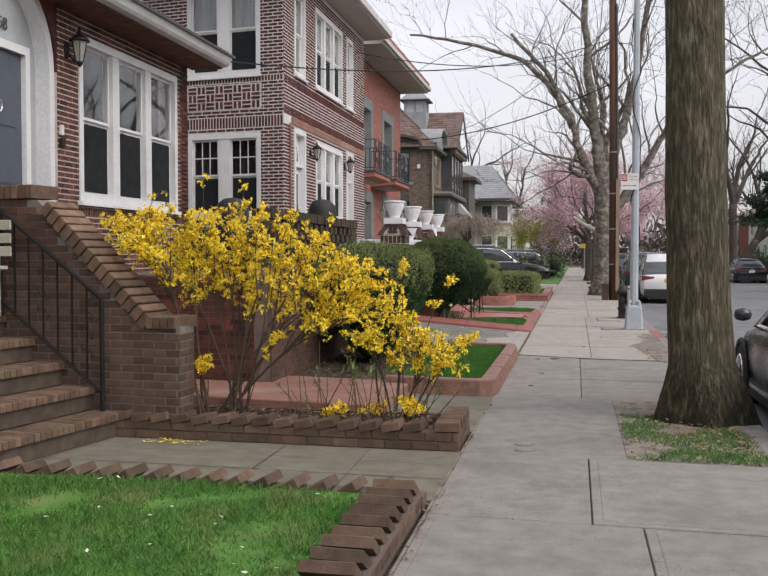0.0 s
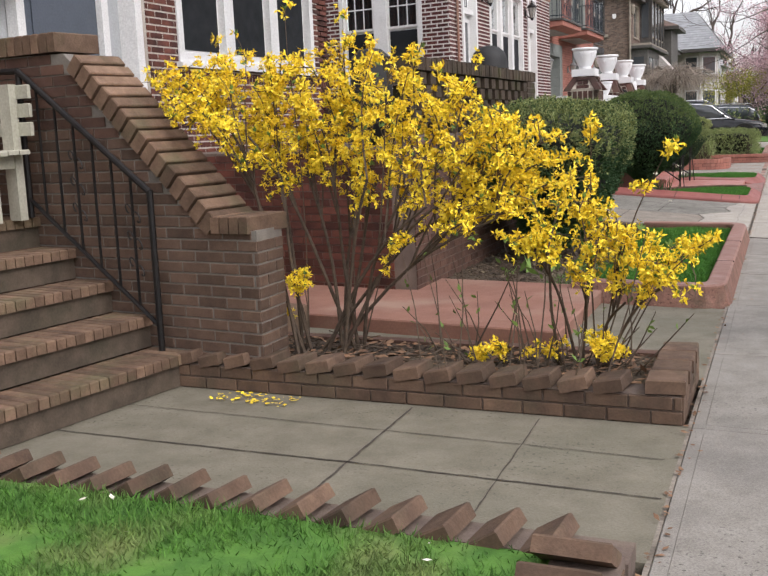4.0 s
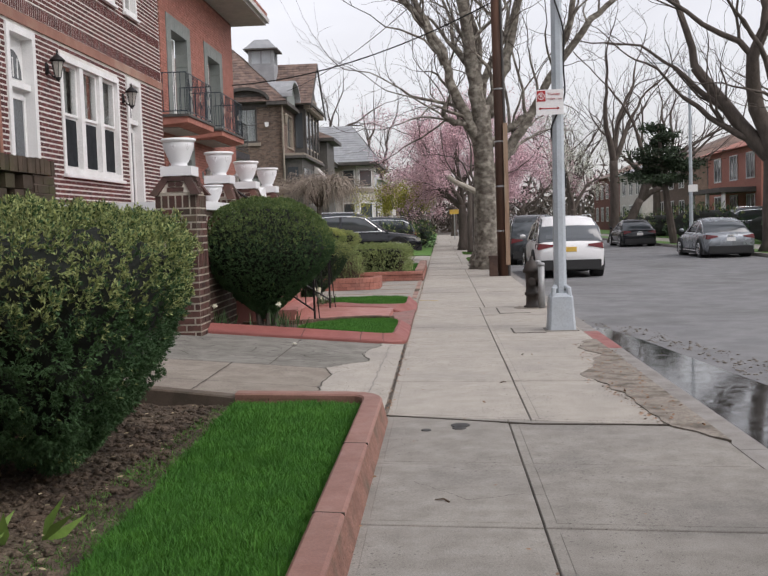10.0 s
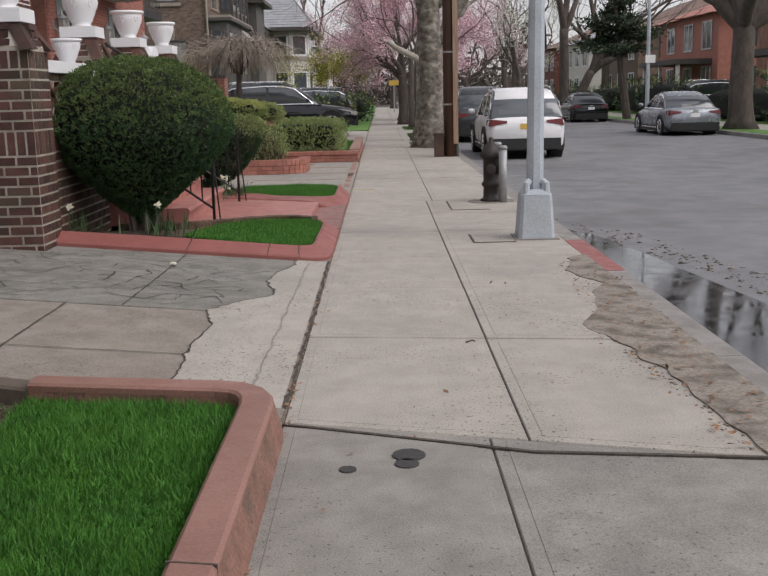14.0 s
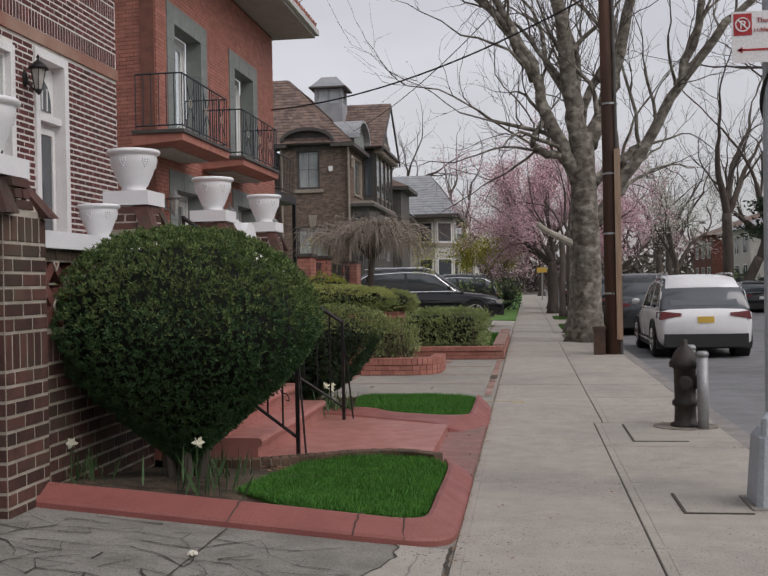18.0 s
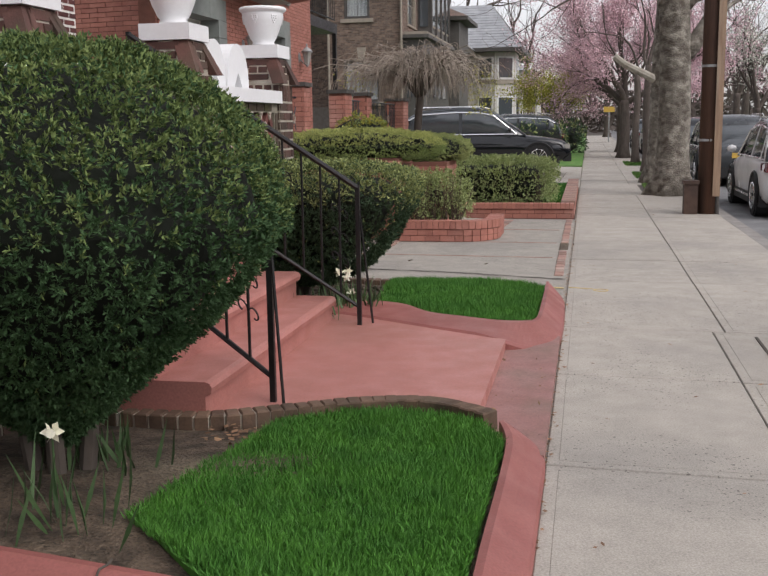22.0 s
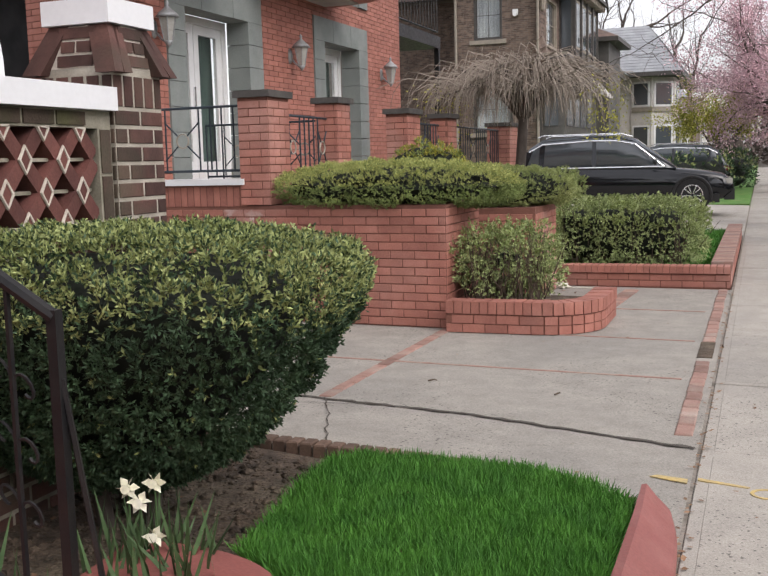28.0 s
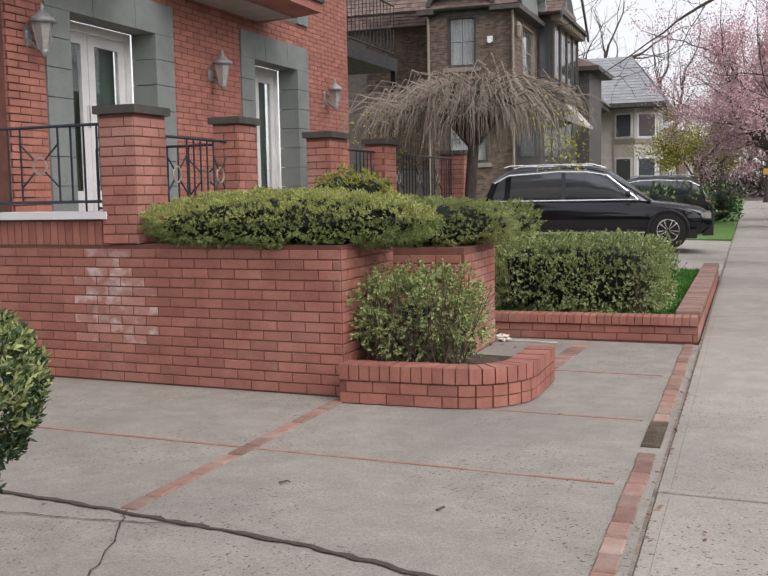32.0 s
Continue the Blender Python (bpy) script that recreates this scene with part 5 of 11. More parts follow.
part("lamp_head", slab_on(at4s, s4, n4, -0.82, -0.72, 6.8, 6.852, -0.2, -0.06), "white_paint", lamp4)
part("wall_lantern", Geo().lathe([(0.01, 6.95), (0.1, 7.05), (0.14, 7.4), (0.16, 7.42), (0.02, 7.6)], 8, -8.35, 61.45), "stone_trim", house4)
# eyebrow arches in the eaves, dark on the side and grey metal over the front window
part("eyebrow_arch", join(arch_band(at4s, s4, n4, -2.95, -0.7, 8.2, 0.5, 0.16, -0.4, 1.6), arch_panel(at4s, s4, n4, -2.95, -0.7, 7.86, 8.2, 0.5, -0.06, 0.24)), "dark_trim", house4)
part("eyebrow_dormer", arch_panel(at4, Y, WEST, 61.9, 64.9, 8.05, 8.45, 0.9, -0.2, 0.1), "trim_green_grey", house4)
part("dormer_roof", arch_band(at4, Y, WEST, 61.8, 65.0, 8.45, 0.9, 0.12, -0.5, 2.4), "roof_grey", house4, "curved grey metal dormer roof")


def shingles(name, corners, parent, material="roof_brown", rows=22, cols=34):
    """A roof slope of courses of single shingles over a board; corners: eave start, eave end, ridge end, ridge start."""
    a, b, c, d = [Vector(p) for p in corners]
    g = Geo()
    nrm = (b - a).cross(d - a).normalized()
    if nrm.z < 0:
        nrm = -nrm
    for i in range(rows):
        l0, r0 = a.lerp(d, i / rows), b.lerp(c, i / rows)
        l1, r1 = a.lerp(d, (i + 1.15) / rows), b.lerp(c, (i + 1.15) / rows)
        n = max(2, round(cols * (r0 - l0).length / (b - a).length))
        o = random.random()
        for k in range(n):
            s, e = (k + (o if k else 0)) / n, min((k + 1 + o) / n, 1)
            if e - s < 0.003:
                continue
            h = 0.02 + random.random() * 0.015
            p = [l0.lerp(r0, s) + nrm * h, l0.lerp(r0, e) + nrm * h, l1.lerp(r1, e) + nrm * 0.004, l1.lerp(r1, s) + nrm * 0.004, l0.lerp(r0, s), l0.lerp(r0, e)]
            g.add(p, [(0, 1, 2, 3), (4, 5, 1, 0)])
    part(name, g, material, parent, kind="stuff")
    part("roof_board", Geo().add([p - nrm * 0.002 for p in (a, b, c, d)] + [p - nrm * 0.08 for p in (a, b, c, d)], [(0, 1, 2, 3), (7, 6, 5, 4), (0, 4, 5, 1), (1, 5, 6, 2), (2, 6, 7, 3), (3, 7, 4, 0)]), "dark_trim", parent)



shingles("roof_slope", [(-15.6, 60.6, 8.1), (-8.15, 60.6, 8.1), (-12.2, 65.2, 12.0), (-14.2, 65.2, 12.0)], house4)
shingles("front_slope", [(-8.15, 60.6, 8.1), (-8.15, 74.2, 8.1), (-12.2, 72.0, 12.0), (-12.2, 65.2, 12.0)], house4)
shingles("wing_slope", [(-20, 65.6, 8.4), (-13.0, 65.6, 8.4), (-14.2, 69.5, 12.0), (-18, 69.5, 12.0)], house4, cols=20)
part("eave", Geo().box(-11.95, -11.3, 60.55, 61.0, 7.92, 8.08), "dark_trim", house4)
part("eave", Geo().box(-9.2, -8.1, 60.55, 61.0, 7.92, 8.08), "dark_trim", house4)
part("front_eave", Geo().box(-8.5, -8.1, 61.0, 65.3, 7.92, 8.08), "dark_trim", house4)
for x, y in ((-8.42, 60.9), (-11.6, 60.9)):
    part("downpipe", Geo().tube([(x, y - 0.1, 7.9), (x, y, 7.6), (x, y, 0.3)], 0.055, 6), "stone_trim", house4)
# timbered bay under a gable
part("gable", Geo().add([(-7.85, 65.4, 8.55), (-7.85, 71.8, 8.55), (-7.85, 68.6, 11.0), (-13, 65.4, 8.55), (-13, 71.8, 8.55), (-13, 68.6, 11.0)], [(0, 1, 2), (0, 2, 5, 3), (1, 4, 5, 2), (0, 3, 4, 1)]), "dark_trim", house4, "dark timbered gable")
shingles("gable_slope", [(-7.4, 65.0, 8.45), (-13.0, 65.0, 8.45), (-13.0, 68.6, 11.2), (-7.4, 68.6, 11.2)], house4, rows=16, cols=26)
for a, b in (((65.0, 8.3), (68.6, 11.05)), ((72.2, 8.3), (68.6, 11.05))):
    part("barge_board", Geo().hexa([(-7.45, a[0], a[1] - 0.12), (-7.37, a[0], a[1] - 0.12), (-7.37, a[0], a[1] + 0.13), (-7.45, a[0], a[1] + 0.13), (-7.45, b[0], b[1] - 0.12), (-7.37, b[0], b[1] - 0.12), (-7.37, b[0], b[1] + 0.13), (-7.45, b[0], b[1] + 0.13)]), "dark_trim", house4)
for zz, hw in ((9.0, 2.5), (9.9, 1.35)):
    part("timber", Geo().box(-7.87, -7.8, 68.6 - hw, 68.6 + hw, zz, zz + 0.16), "stone_trim", house4)
part("timber", Geo().box(-7.875, -7.8, 68.5, 68.7, 8.7, 10.7), "stone_trim", house4)
part("bay", Geo().box(F4 + 0.002, -7.9, 65.6, 71.8, 5.5, 8.5), "bay_paint", house4, "dark grey-brown timber bay")
part("bay_eave", Geo().box(F4, -7.4, 65.2, 72.2, 8.42, 8.56), "dark_trim", house4)
for k in range(15):
    y = 65.5 + k * 0.45
    part("bracket", Geo().prism([(-7.9, y), (-7.5, y), (-7.5, y + 0.14), (-7.9, y + 0.14)], 8.18, 8.42), "stone_trim", house4)
for y in (66.0, 67.6, 69.2, 70.6):
    w_ = part("bay_window", Geo().box(-7.92, -7.86, y, y + 1.0, 6.0, 8.0), "stone_trim", house4)
    for o in (0.1, 0.53):
        part("pane", Geo().box(-7.87, -7.85, y + o, y + o + 0.37, 6.1, 7.9), "car_glass", w_)
part("bay_window", Geo().box(F4 + 0.1, F4 + 0.5, 65.56, 65.6, 6.0, 8.0), "car_glass", house4)
for y in (65.65, 67.2, 68.8, 70.3, 71.7):
    part("corner_post", Geo().box(-7.9, -7.8, y - 0.09, y + 0.09, 5.5, 8.42), "dark_trim", house4)
# enclosed porch with a ledge roof
part("porch", Geo().box(F4 + 0.002, -7.55, 61.4, 69.4, 0, 5.15), "bay_paint", house4, "grey panelled porch")
part("porch_roof", Geo().box(F4, -7.3, 61.15, 69.8, 5.15, 5.3), "dark_trim", house4)
part("porch_cornice", Geo().box(F4, -7.38, 61.22, 69.7, 5.3, 5.42), "stone_trim", house4)
for y in (62.0, 63.6, 65.2, 66.8):
    part("porch_window", Geo().box(-7.56, -7.52, y, y + 1.2, 2.7, 4.7), "car_glass", house4)
part("porch_window", Geo().box(F4 + 0.2, -7.75, 61.36, 61.41, 2.7, 4.7), "car_glass", house4)
awn = part("awning", Geo().hexa([(-7.5, 66.2, 4.3), (-6.7, 66.2, 4.0), (-6.7, 68.6, 4.0), (-7.5, 68.6, 4.3), (-7.5, 66.2, 5.0), (-6.7, 66.2, 4.1), (-6.7, 68.6, 4.1), (-7.5, 68.6, 5.0)]), "stucco_grey", house4, "pale awning")
part("second_bay", Geo().box(F4 + 0.002, -7.4, 72.4, 76.5, 0, 6.9), "bay_paint", house4)
part("second_eave", Geo().box(-9.5, -6.9, 72.0, 77.0, 6.9, 7.1), "dark_trim", house4)
part("second_roof", Geo().add([(-9.5, 72, 7.1), (-6.9, 72, 7.1), (-6.9, 77, 7.1), (-9.5, 77, 7.1), (-8.6, 73.4, 7.9), (-8.6, 75.6, 7.9)], [(0, 1, 4), (1, 2, 5, 4), (2, 3, 5), (3, 0, 4, 5)]), "roof_brown", house4)
CX, CY = -10.4, 67.2
cup = thing("roof_cupola", (CX, CY, 9.6), "small grey metal cupola with glazed sides on the roof", "cupola")
part("base", Geo().box(CX - 0.74, CX + 0.74, CY - 0.74, CY + 0.74, 9.6, 11.0), "roof_grey", cup)
for i, k in ((-1, -1), (1, -1), (-1, 1), (1, 1)):
    part("post", Geo().box(CX + 0.64 * i - 0.09, CX + 0.64 * i + 0.09, CY + 0.64 * k - 0.09, CY + 0.64 * k + 0.09, 11.0, 11.85), "roof_grey", cup)
for i, k in ((0, -1), (1, 0), (0, 1), (-1, 0)):
    part("mullion", Geo().box(CX + 0.64 * i - 0.05, CX + 0.64 * i + 0.05, CY + 0.64 * k - 0.05, CY + 0.64 * k + 0.05, 11.0, 11.85), "roof_grey", cup)
part("glazing", Geo().box(CX - 0.56, CX + 0.56, CY - 0.56, CY + 0.56, 11.0, 11.85), "sky_pane", cup, "pale window panes")
part("cap", Geo().add([(CX + i * 0.94, CY + k * 0.94, 11.85) for i, k in ((-1, -1), (1, -1), (1, 1), (-1, 1))] + [(CX + i * 0.4, CY + k * 0.4, 12.43) for i, k in ((-1, -1), (1, -1), (1, 1), (-1, 1))], [(3, 2, 1, 0), (4, 5, 6, 7), (0, 1, 5, 4), (1, 2, 6, 5), (2, 3, 7, 6), (3, 0, 4, 7)]), "roof_grey", cup)
part("cap_rim", Geo().box(CX - 0.98, CX + 0.98, CY - 0.98, CY + 0.98, 11.77, 11.85), "dark_trim", cup)

# house 5: pale bay under a grey hipped roof; then further row
house5 = thing("house", (-7, 86, 0), "pale stone house with a bay and a grey hipped roof", "house", "row of houses")
part("wall", Geo().box(-15, -7.6, 83.0, 95, 0, 5.9), "stucco_grey", house5)
part("wing", Geo().box(-15, -8.3, 77.5, 82.99, 0, 5.7), "brick_h4", house5)
part("wing_eave", Geo().box(-15, -7.7, 77.2, 82.2, 5.7, 5.95), "dark_trim", house5)
bay5 = [(-7.6, 82.9), (-6.4, 82.5), (-5.2, 83.5), (-5.2, 86.5), (-6.4, 87.5), (-7.6, 87.5)]
part("bay", Geo().prism(bay5, 0, 5.9), "stucco_grey", house5)
part("bay_band", Geo().prism([(x + 0.06, y - 0.06) for x, y in bay5[:4]] + bay5[4:], 3.95, 4.2), "stone_trim", house5)
for (xa, ya), (xb, yb) in zip(bay5[:3], bay5[1:4]):
    a, b = Vector((xa, ya, 0)), Vector((xb, yb, 0))
    e = (b - a).normalized()
    o = Vector((e.y, -e.x, 0))
    m_, hw = (a + b) / 2, (b - a).length * 0.33
    for z0, z1 in ((4.35, 5.55), (1.3, 3.1)):
        def plate(h, q0, q1, d):
            p = [m_ - e * h + o * 0.0, m_ + e * h, m_ + e * h + o * d, m_ - e * h + o * d]
            return Geo().hexa([v + Z * q0 for v in p] + [v + Z * q1 for v in p])
        wn = part("window", plate(hw + 0.1, z0 - 0.1, z1 + 0.1, 0.04), "white_paint", house5)
        part("pane", plate(hw, z0, z1, 0.06), "car_glass", wn)
part("eave", Geo().box(-15.2, -4.67, 81.8, 95.6, 5.9, 6.12), "dark_trim", house5)
shingles("roof_slope", [(-15.2, 81.8, 6.12), (-4.67, 81.8, 6.12), (-6.9, 85.8, 9.1), (-11, 85.8, 9.1)], house5, "roof_grey", 16, 30)
shingles("front_slope", [(-4.67, 81.8, 6.12), (-4.67, 95.6, 6.12), (-6.9, 91, 9.1), (-6.9, 85.8, 9.1)], house5, "roof_grey", 16, 30)
shingles("wing_slope", [(-7.6, 77.1, 5.95), (-7.6, 84.5, 5.95), (-10.5, 86, 9.0), (-10.5, 79, 9.0)], house5, "roof_grey", 14, 24)
for k, (y, h, m_) in enumerate(((100, 5.6, "stucco_grey"), (114, 5.2, "brick_h4"), (128, 6.0, "stucco_grey"), (142, 5.4, "brick_h4"))):
    hs = thing("house", (-6, y, 0), "distant two-storey house with a dark roof", "house", "row of houses")
    part("wall", Geo().box(-14, -6, y, y + 10, 0, h), m_, hs)
    part("roof", Geo().add([(-14.5, y - 0.5, h), (-5.5, y - 0.5, h), (-5.5, y + 10.5, h), (-14.5, y + 10.5, h), (-9.5, y + 3.5, h + 3), (-9.5, y + 7, h + 3)], [(3, 2, 1, 0), (0, 1, 4), (1, 2, 5, 4), (2, 3, 5), (3, 0, 4, 5)]), "roof_brown" if k % 2 else "roof_grey", hs)
    for yy in (y + 1.5, y + 4.5, y + 7.5):
        for zz in (1.2, 3.6):
            part("window", Geo().box(-6.02, -5.97, yy, yy + 1.3, zz, zz + 1.4), "car_glass", hs)


# ---- terrace, steps and borders of house 1 ----
def loose_brick(parent, centre, yaw, tilt, size=(0.2, 0.095, 0.06), material="brick_brown", name="brick"):
    """One brick with worn edges: size along, across and high; tilted about its length."""
    key = (material, size)
    if key not in UNIT:
        g = Geo()
        a, b, c = (s / 2 for s in size)
        q = 0.007
        v = []
        for zz, s in ((-c, 0), (c - q, 0), (c, q)):
            v += [(-a + s, -b + s, zz), (a - s, -b + s, zz), (a - s, b - s, zz), (-a + s, b - s, zz)]
        f = [(3, 2, 1, 0), (8, 9, 10, 11)]
        for o in (0, 4):
            f += [(o + i, o + (i + 1) % 4, o + 4 + (i + 1) % 4, o + 4 + i) for i in range(4)]
        UNIT[key] = mesh_of(name, g.add(v, f), material)
    m = Matrix.Translation(centre) @ Matrix.Rotation(yaw, 4, "Z") @ Matrix.Rotation(tilt, 4, "X")
    return piece(name, UNIT[key], parent, m)


def brick_face(parent, a, b, z0, z1, material, inward, limit=300, **kw):
    """A face of single bricks from plan point a to b."""
    d = Vector(b) - Vector(a)
    u = d.normalized()
    lay_pieces(parent, Vector((a[0], a[1], 0)), u, Vector(inward).normalized(), brick_rows(0.005, d.length - 0.005, z0, z1, kw.pop("holes", []), **kw), material, limit=limit)


edging = thing("brick_edging", Q(-2.5, 6.33, 0), "saw-toothed edging of worn brown bricks round the lawn", "edging")
part("footing", Geo().slant(-4.05, -0.82, 6.24, 6.42, -0.05, 0.055, k=0.05), "mortar_dark", edging)
part("footing", Geo().slant(-1.05, -0.83, 0, 6.24, -0.05, 0.09, k=0.05), "mortar_dark", edging)
x = -3.95
while x < -1.1:
    loose_brick(edging, Q(x, 6.31, 0.075 + random.uniform(-0.006, 0.006)), radians(84) + random.uniform(-0.05, 0.05), radians(-29) + random.uniform(-0.05, 0.05), (0.24, 0.15, 0.06), "brick_worn")
    x += 0.19
y = 6.12
while y > 0.8:
    loose_brick(edging, Q(-0.965, y, 0.125 + random.uniform(-0.006, 0.006)), radians(-4) + random.uniform(-0.05, 0.05), radians(-34) + random.uniform(-0.05, 0.05), (0.255, 0.15, 0.06), "brick_worn")
    y -= 0.205
brick_face(edging, Q(-0.83, 1.5), Q(-0.83, 6.2), 0.0, 0.09, "brick_worn", (-1, 0, 0))

bed = thing("bed_wall", Q(-2.2, 8.0, 0), "low brown brick wall round the shrub bed with slanted top bricks", "wall")
part("core", Geo().slant(-3.75, -0.82, 7.992, 8.19, -0.05, 0.14, k=0.05), "mortar_dark", bed)
part("core_side", Geo().slant(-0.99, -0.815, 8.19, 8.9, -0.05, 0.15, k=0.05), "brick_brown_mass", bed)
part("core_back", Geo().slant(-3.75, -0.995, 8.83, 8.92, -0.05, 0.15, k=0.05), "brick_brown_mass", bed)
brick_face(bed, Q(-3.75, 7.985), Q(-0.81, 7.985), 0.0, 0.14, "brick_worn", (0, 1, 0), height=0.062)
brick_face(bed, Q(-0.81, 7.985), Q(-0.81, 8.9), 0.0, 0.14, "brick_worn", (-1, 0, 0), height=0.062)
x = -3.68
while x < -1.02:
    loose_brick(bed, Q(x, 8.075, 0.17 + random.uniform(-0.005, 0.005)), radians(86) + random.uniform(-0.04, 0.04), radians(-12) + random.uniform(-0.03, 0.03), (0.215, 0.145, 0.066), "brick_worn")
    x += 0.18
for k in range(4):
    loose_brick(bed, Q(-0.895, 8.085 + 0.222 * k, 0.185), radians(92), 0, (0.212, 0.19, 0.07), "brick_worn")

# five brick steps up to a landing with a bench
stoop = thing("brick_steps", P(-4.3, 6.8, 0), "five worn brown brick steps up to a landing", "steps")
ALONG, UPHILL = Vector((-0.16, -1, 0)).normalized(), Vector((-1, 0.18, 0)).normalized()
for k in range(5):
    zt = 0.2 * (k + 1)
    R0 = P(-3.68 - 0.31 * k, 7.7, 0)
    b0, b1 = R0 + UPHILL * 0.03, R0 + UPHILL * (1.45 - 0.25 * k)
    plan = [b0 + ALONG * 2.28, b0, b1, b1 + ALONG * 2.28]
    part("riser", Geo().prism([(q.x, q.y) for q in plan], zt - 0.2, zt - 0.066), "riser_stone", stoop)
    for i in range(33):
        c = R0 + UPHILL * 0.165 + ALONG * (0.035 + 0.069 * i)
        loose_brick(stoop, (c.x, c.y, zt - 0.033), math.atan2(UPHILL.y, UPHILL.x) + random.uniform(-0.015, 0.015), 0, (0.33, 0.061, 0.062), "brick_tread")
R0 = P(-3.68 - 0.31 * 5 + 0.28, 7.7, 0)
plan = [R0 + ALONG * 2.28, R0, R0 + UPHILL * 2.3, R0 + UPHILL * 2.3 + ALONG * 2.28]
whole("landing", Geo().prism([(q.x, q.y) for q in plan], 0, 0.994), "brick_brown_mass", P(-6, 6.8), "brown brick landing at the top of the steps", "landing", kind="structure")
cheek = thing("stair_wall", P(-4.5, 7.85, 0), "brown brick stair wall with a sloping rowlock coping", "wall")
side = [(-3.15, 0.0), (-3.15, 0.93), (-3.42, 0.93), (-4.4, 1.86), (-4.58, 2.02), (-6.08, 2.05), (-6.08, 0)]
g = Geo().add([P(x, 7.71, z) for x, z in side] + [P(x, 8.02, z) for x, z in side], [tuple(range(7)), tuple(range(7, 14))[::-1]] + [(i, i + 7, (i + 1) % 7 + 7, (i + 1) % 7) for i in range(7)])
part("core", g, "mortar_grey", cheek)
rows_ = []
for a, b, z0, z1 in brick_rows(0, 2.93, 0.0, 2.05, []):
    def top_at(s):
        xx = -6.08 + s
        return 2.05 if xx < -4.6 else 0.93 if xx > -3.42 else 1.93 - (xx + 4.45) * 0.955
    if z1 <= min(top_at(a), top_at(b)) + 0.03:
        rows_.append((a, b, z0, z1))
uC = (P(-3.15, 7.71) - P(-6.08, 7.71))
lay_pieces(cheek, P(-6.08, 7.71), uC / 2.93, Vector((0, 1, 0)), rows_, "brick_brown", limit=290)
lay_pieces(cheek, P(-3.15, 7.71), Vector((0, 1, 0)), Vector((-1, 0, 0)), brick_rows(0.0, 0.31, 0, 0.9, []), "brick_brown")
for k in range(15):
    s = k / 14
    loose_brick(cheek, P(-3.45 - s * 0.98, 7.865, 0.975 + s * 0.96), radians(80) + random.uniform(-0.02, 0.02), radians(44) + random.uniform(-0.03, 0.03), (0.37, 0.078, 0.125), "brick_tread")
for k in range(20):
    loose_brick(cheek, P(-4.62 - k * 0.075, 7.865, 2.095), radians(80) + random.uniform(-0.02, 0.02), 0, (0.37, 0.062, 0.12), "brick_tread")
for k in range(4):
    loose_brick(cheek, P(-3.19 - k * 0.07, 7.865, 0.965), radians(80), 0, (0.37, 0.06, 0.1), "brick_tread")

# a second flight behind that wall, up to the front door
flight = thing("brick_steps", P(-4.3, 8.7, 0), "brown brick steps up to the front door", "steps")
for k in range(8):
    nose, zt = -3.72 - 0.27 * k, 0.185 * (k + 1)
    part("step", Geo().slant(-6.0, nose, 8.05, 9.35, zt - 0.185, zt, 0.012), "brick_tread", flight)


def rail_bars(ob, p0, p1, h0, h1, n, material="iron", r=0.009, scroll=True):
    """A sloping railing from p0 to p1 (feet): handrail, lower rail, balusters and scrolls."""
    a, b = Vector(p0), Vector(p1)
    part("handrail", Geo().tube([a + Z * h1, b + Z * h1], 0.02, 8), material, ob)
    part("lower_rail", Geo().tube([a + Z * h0, b + Z * h0], 0.014, 6), material, ob)
    e = (b - a).normalized()
    for k in range(1, n):
        q = a.lerp(b, k / n)
        part("baluster", Geo().tube([q + Z * h0, q + Z * h1], r, 5), material, ob)
        if scroll and k % 3 == 1:
            for zz in (0.3, 0.5, 0.7):
                for s in (-1, 1):
                    c = q + Z * (h0 + (h1 - h0) * zz)
                    pts = []
                    for j in range(10):
                        w_ = j / 9 * 1.6 * math.pi
                        rr = 0.042 * (1 - j / 14)
                        pts.append(c + e * s * (0.045 - rr * math.cos(w_)) + Z * rr * math.sin(w_))
                    part("scroll", Geo().tube(pts, 0.005, 4), material, ob)


rail1 = thing("stair_railing", P(-4.0, 7.62, 0), "dark iron stair railing with scrolls along the brick wall", "railing", "railings")
part("post", Geo().tube([P(-3.87, 7.62, 0.2), P(-3.87, 7.62, 1.17)], 0.02, 8), "iron", rail1)
part("post", Geo().tube([P(-4.92, 7.62, 1.0), P(-4.92, 7.62, 1.94)], 0.02, 8), "iron", rail1)
rail_bars(rail1, P(-3.87, 7.62, 0.3), P(-4.92, 7.62, 1.07), 0.05, 0.86, 7)
part("level_rail", Geo().tube([P(-4.92, 7.62, 1.93), P(-5.9, 7.62, 1.98)], 0.02, 8), "iron", rail1)
rail2 = thing("stair_railing", (-4.15, 6.12, 0), "dark iron stair railing beside the lawn", "railing", "railings")
F0 = Vector((-4.1, 6.1, 0))
F1 = F0 + UPHILL * 1.2
part("post", Geo().tube([F0 + Z * 0.0, F0 + Z * 1.1], 0.022, 8), "iron", rail2)
part("post", Geo().tube([F1 + Z * 0.9, F1 + Z * 1.95], 0.02, 8), "iron", rail2)
rail_bars(rail2, F0 + Z * 0.22, F1 + Z * 1.05, 0.12, 0.88, 6)
part("curl", Geo().tube([F0 - UPHILL * 0.07 * math.cos(t_) + Z * (1.04 + 0.07 * math.sin(t_)) for t_ in [1.6 - k * 0.4 for k in range(9)]], 0.018, 6), "iron", rail2)

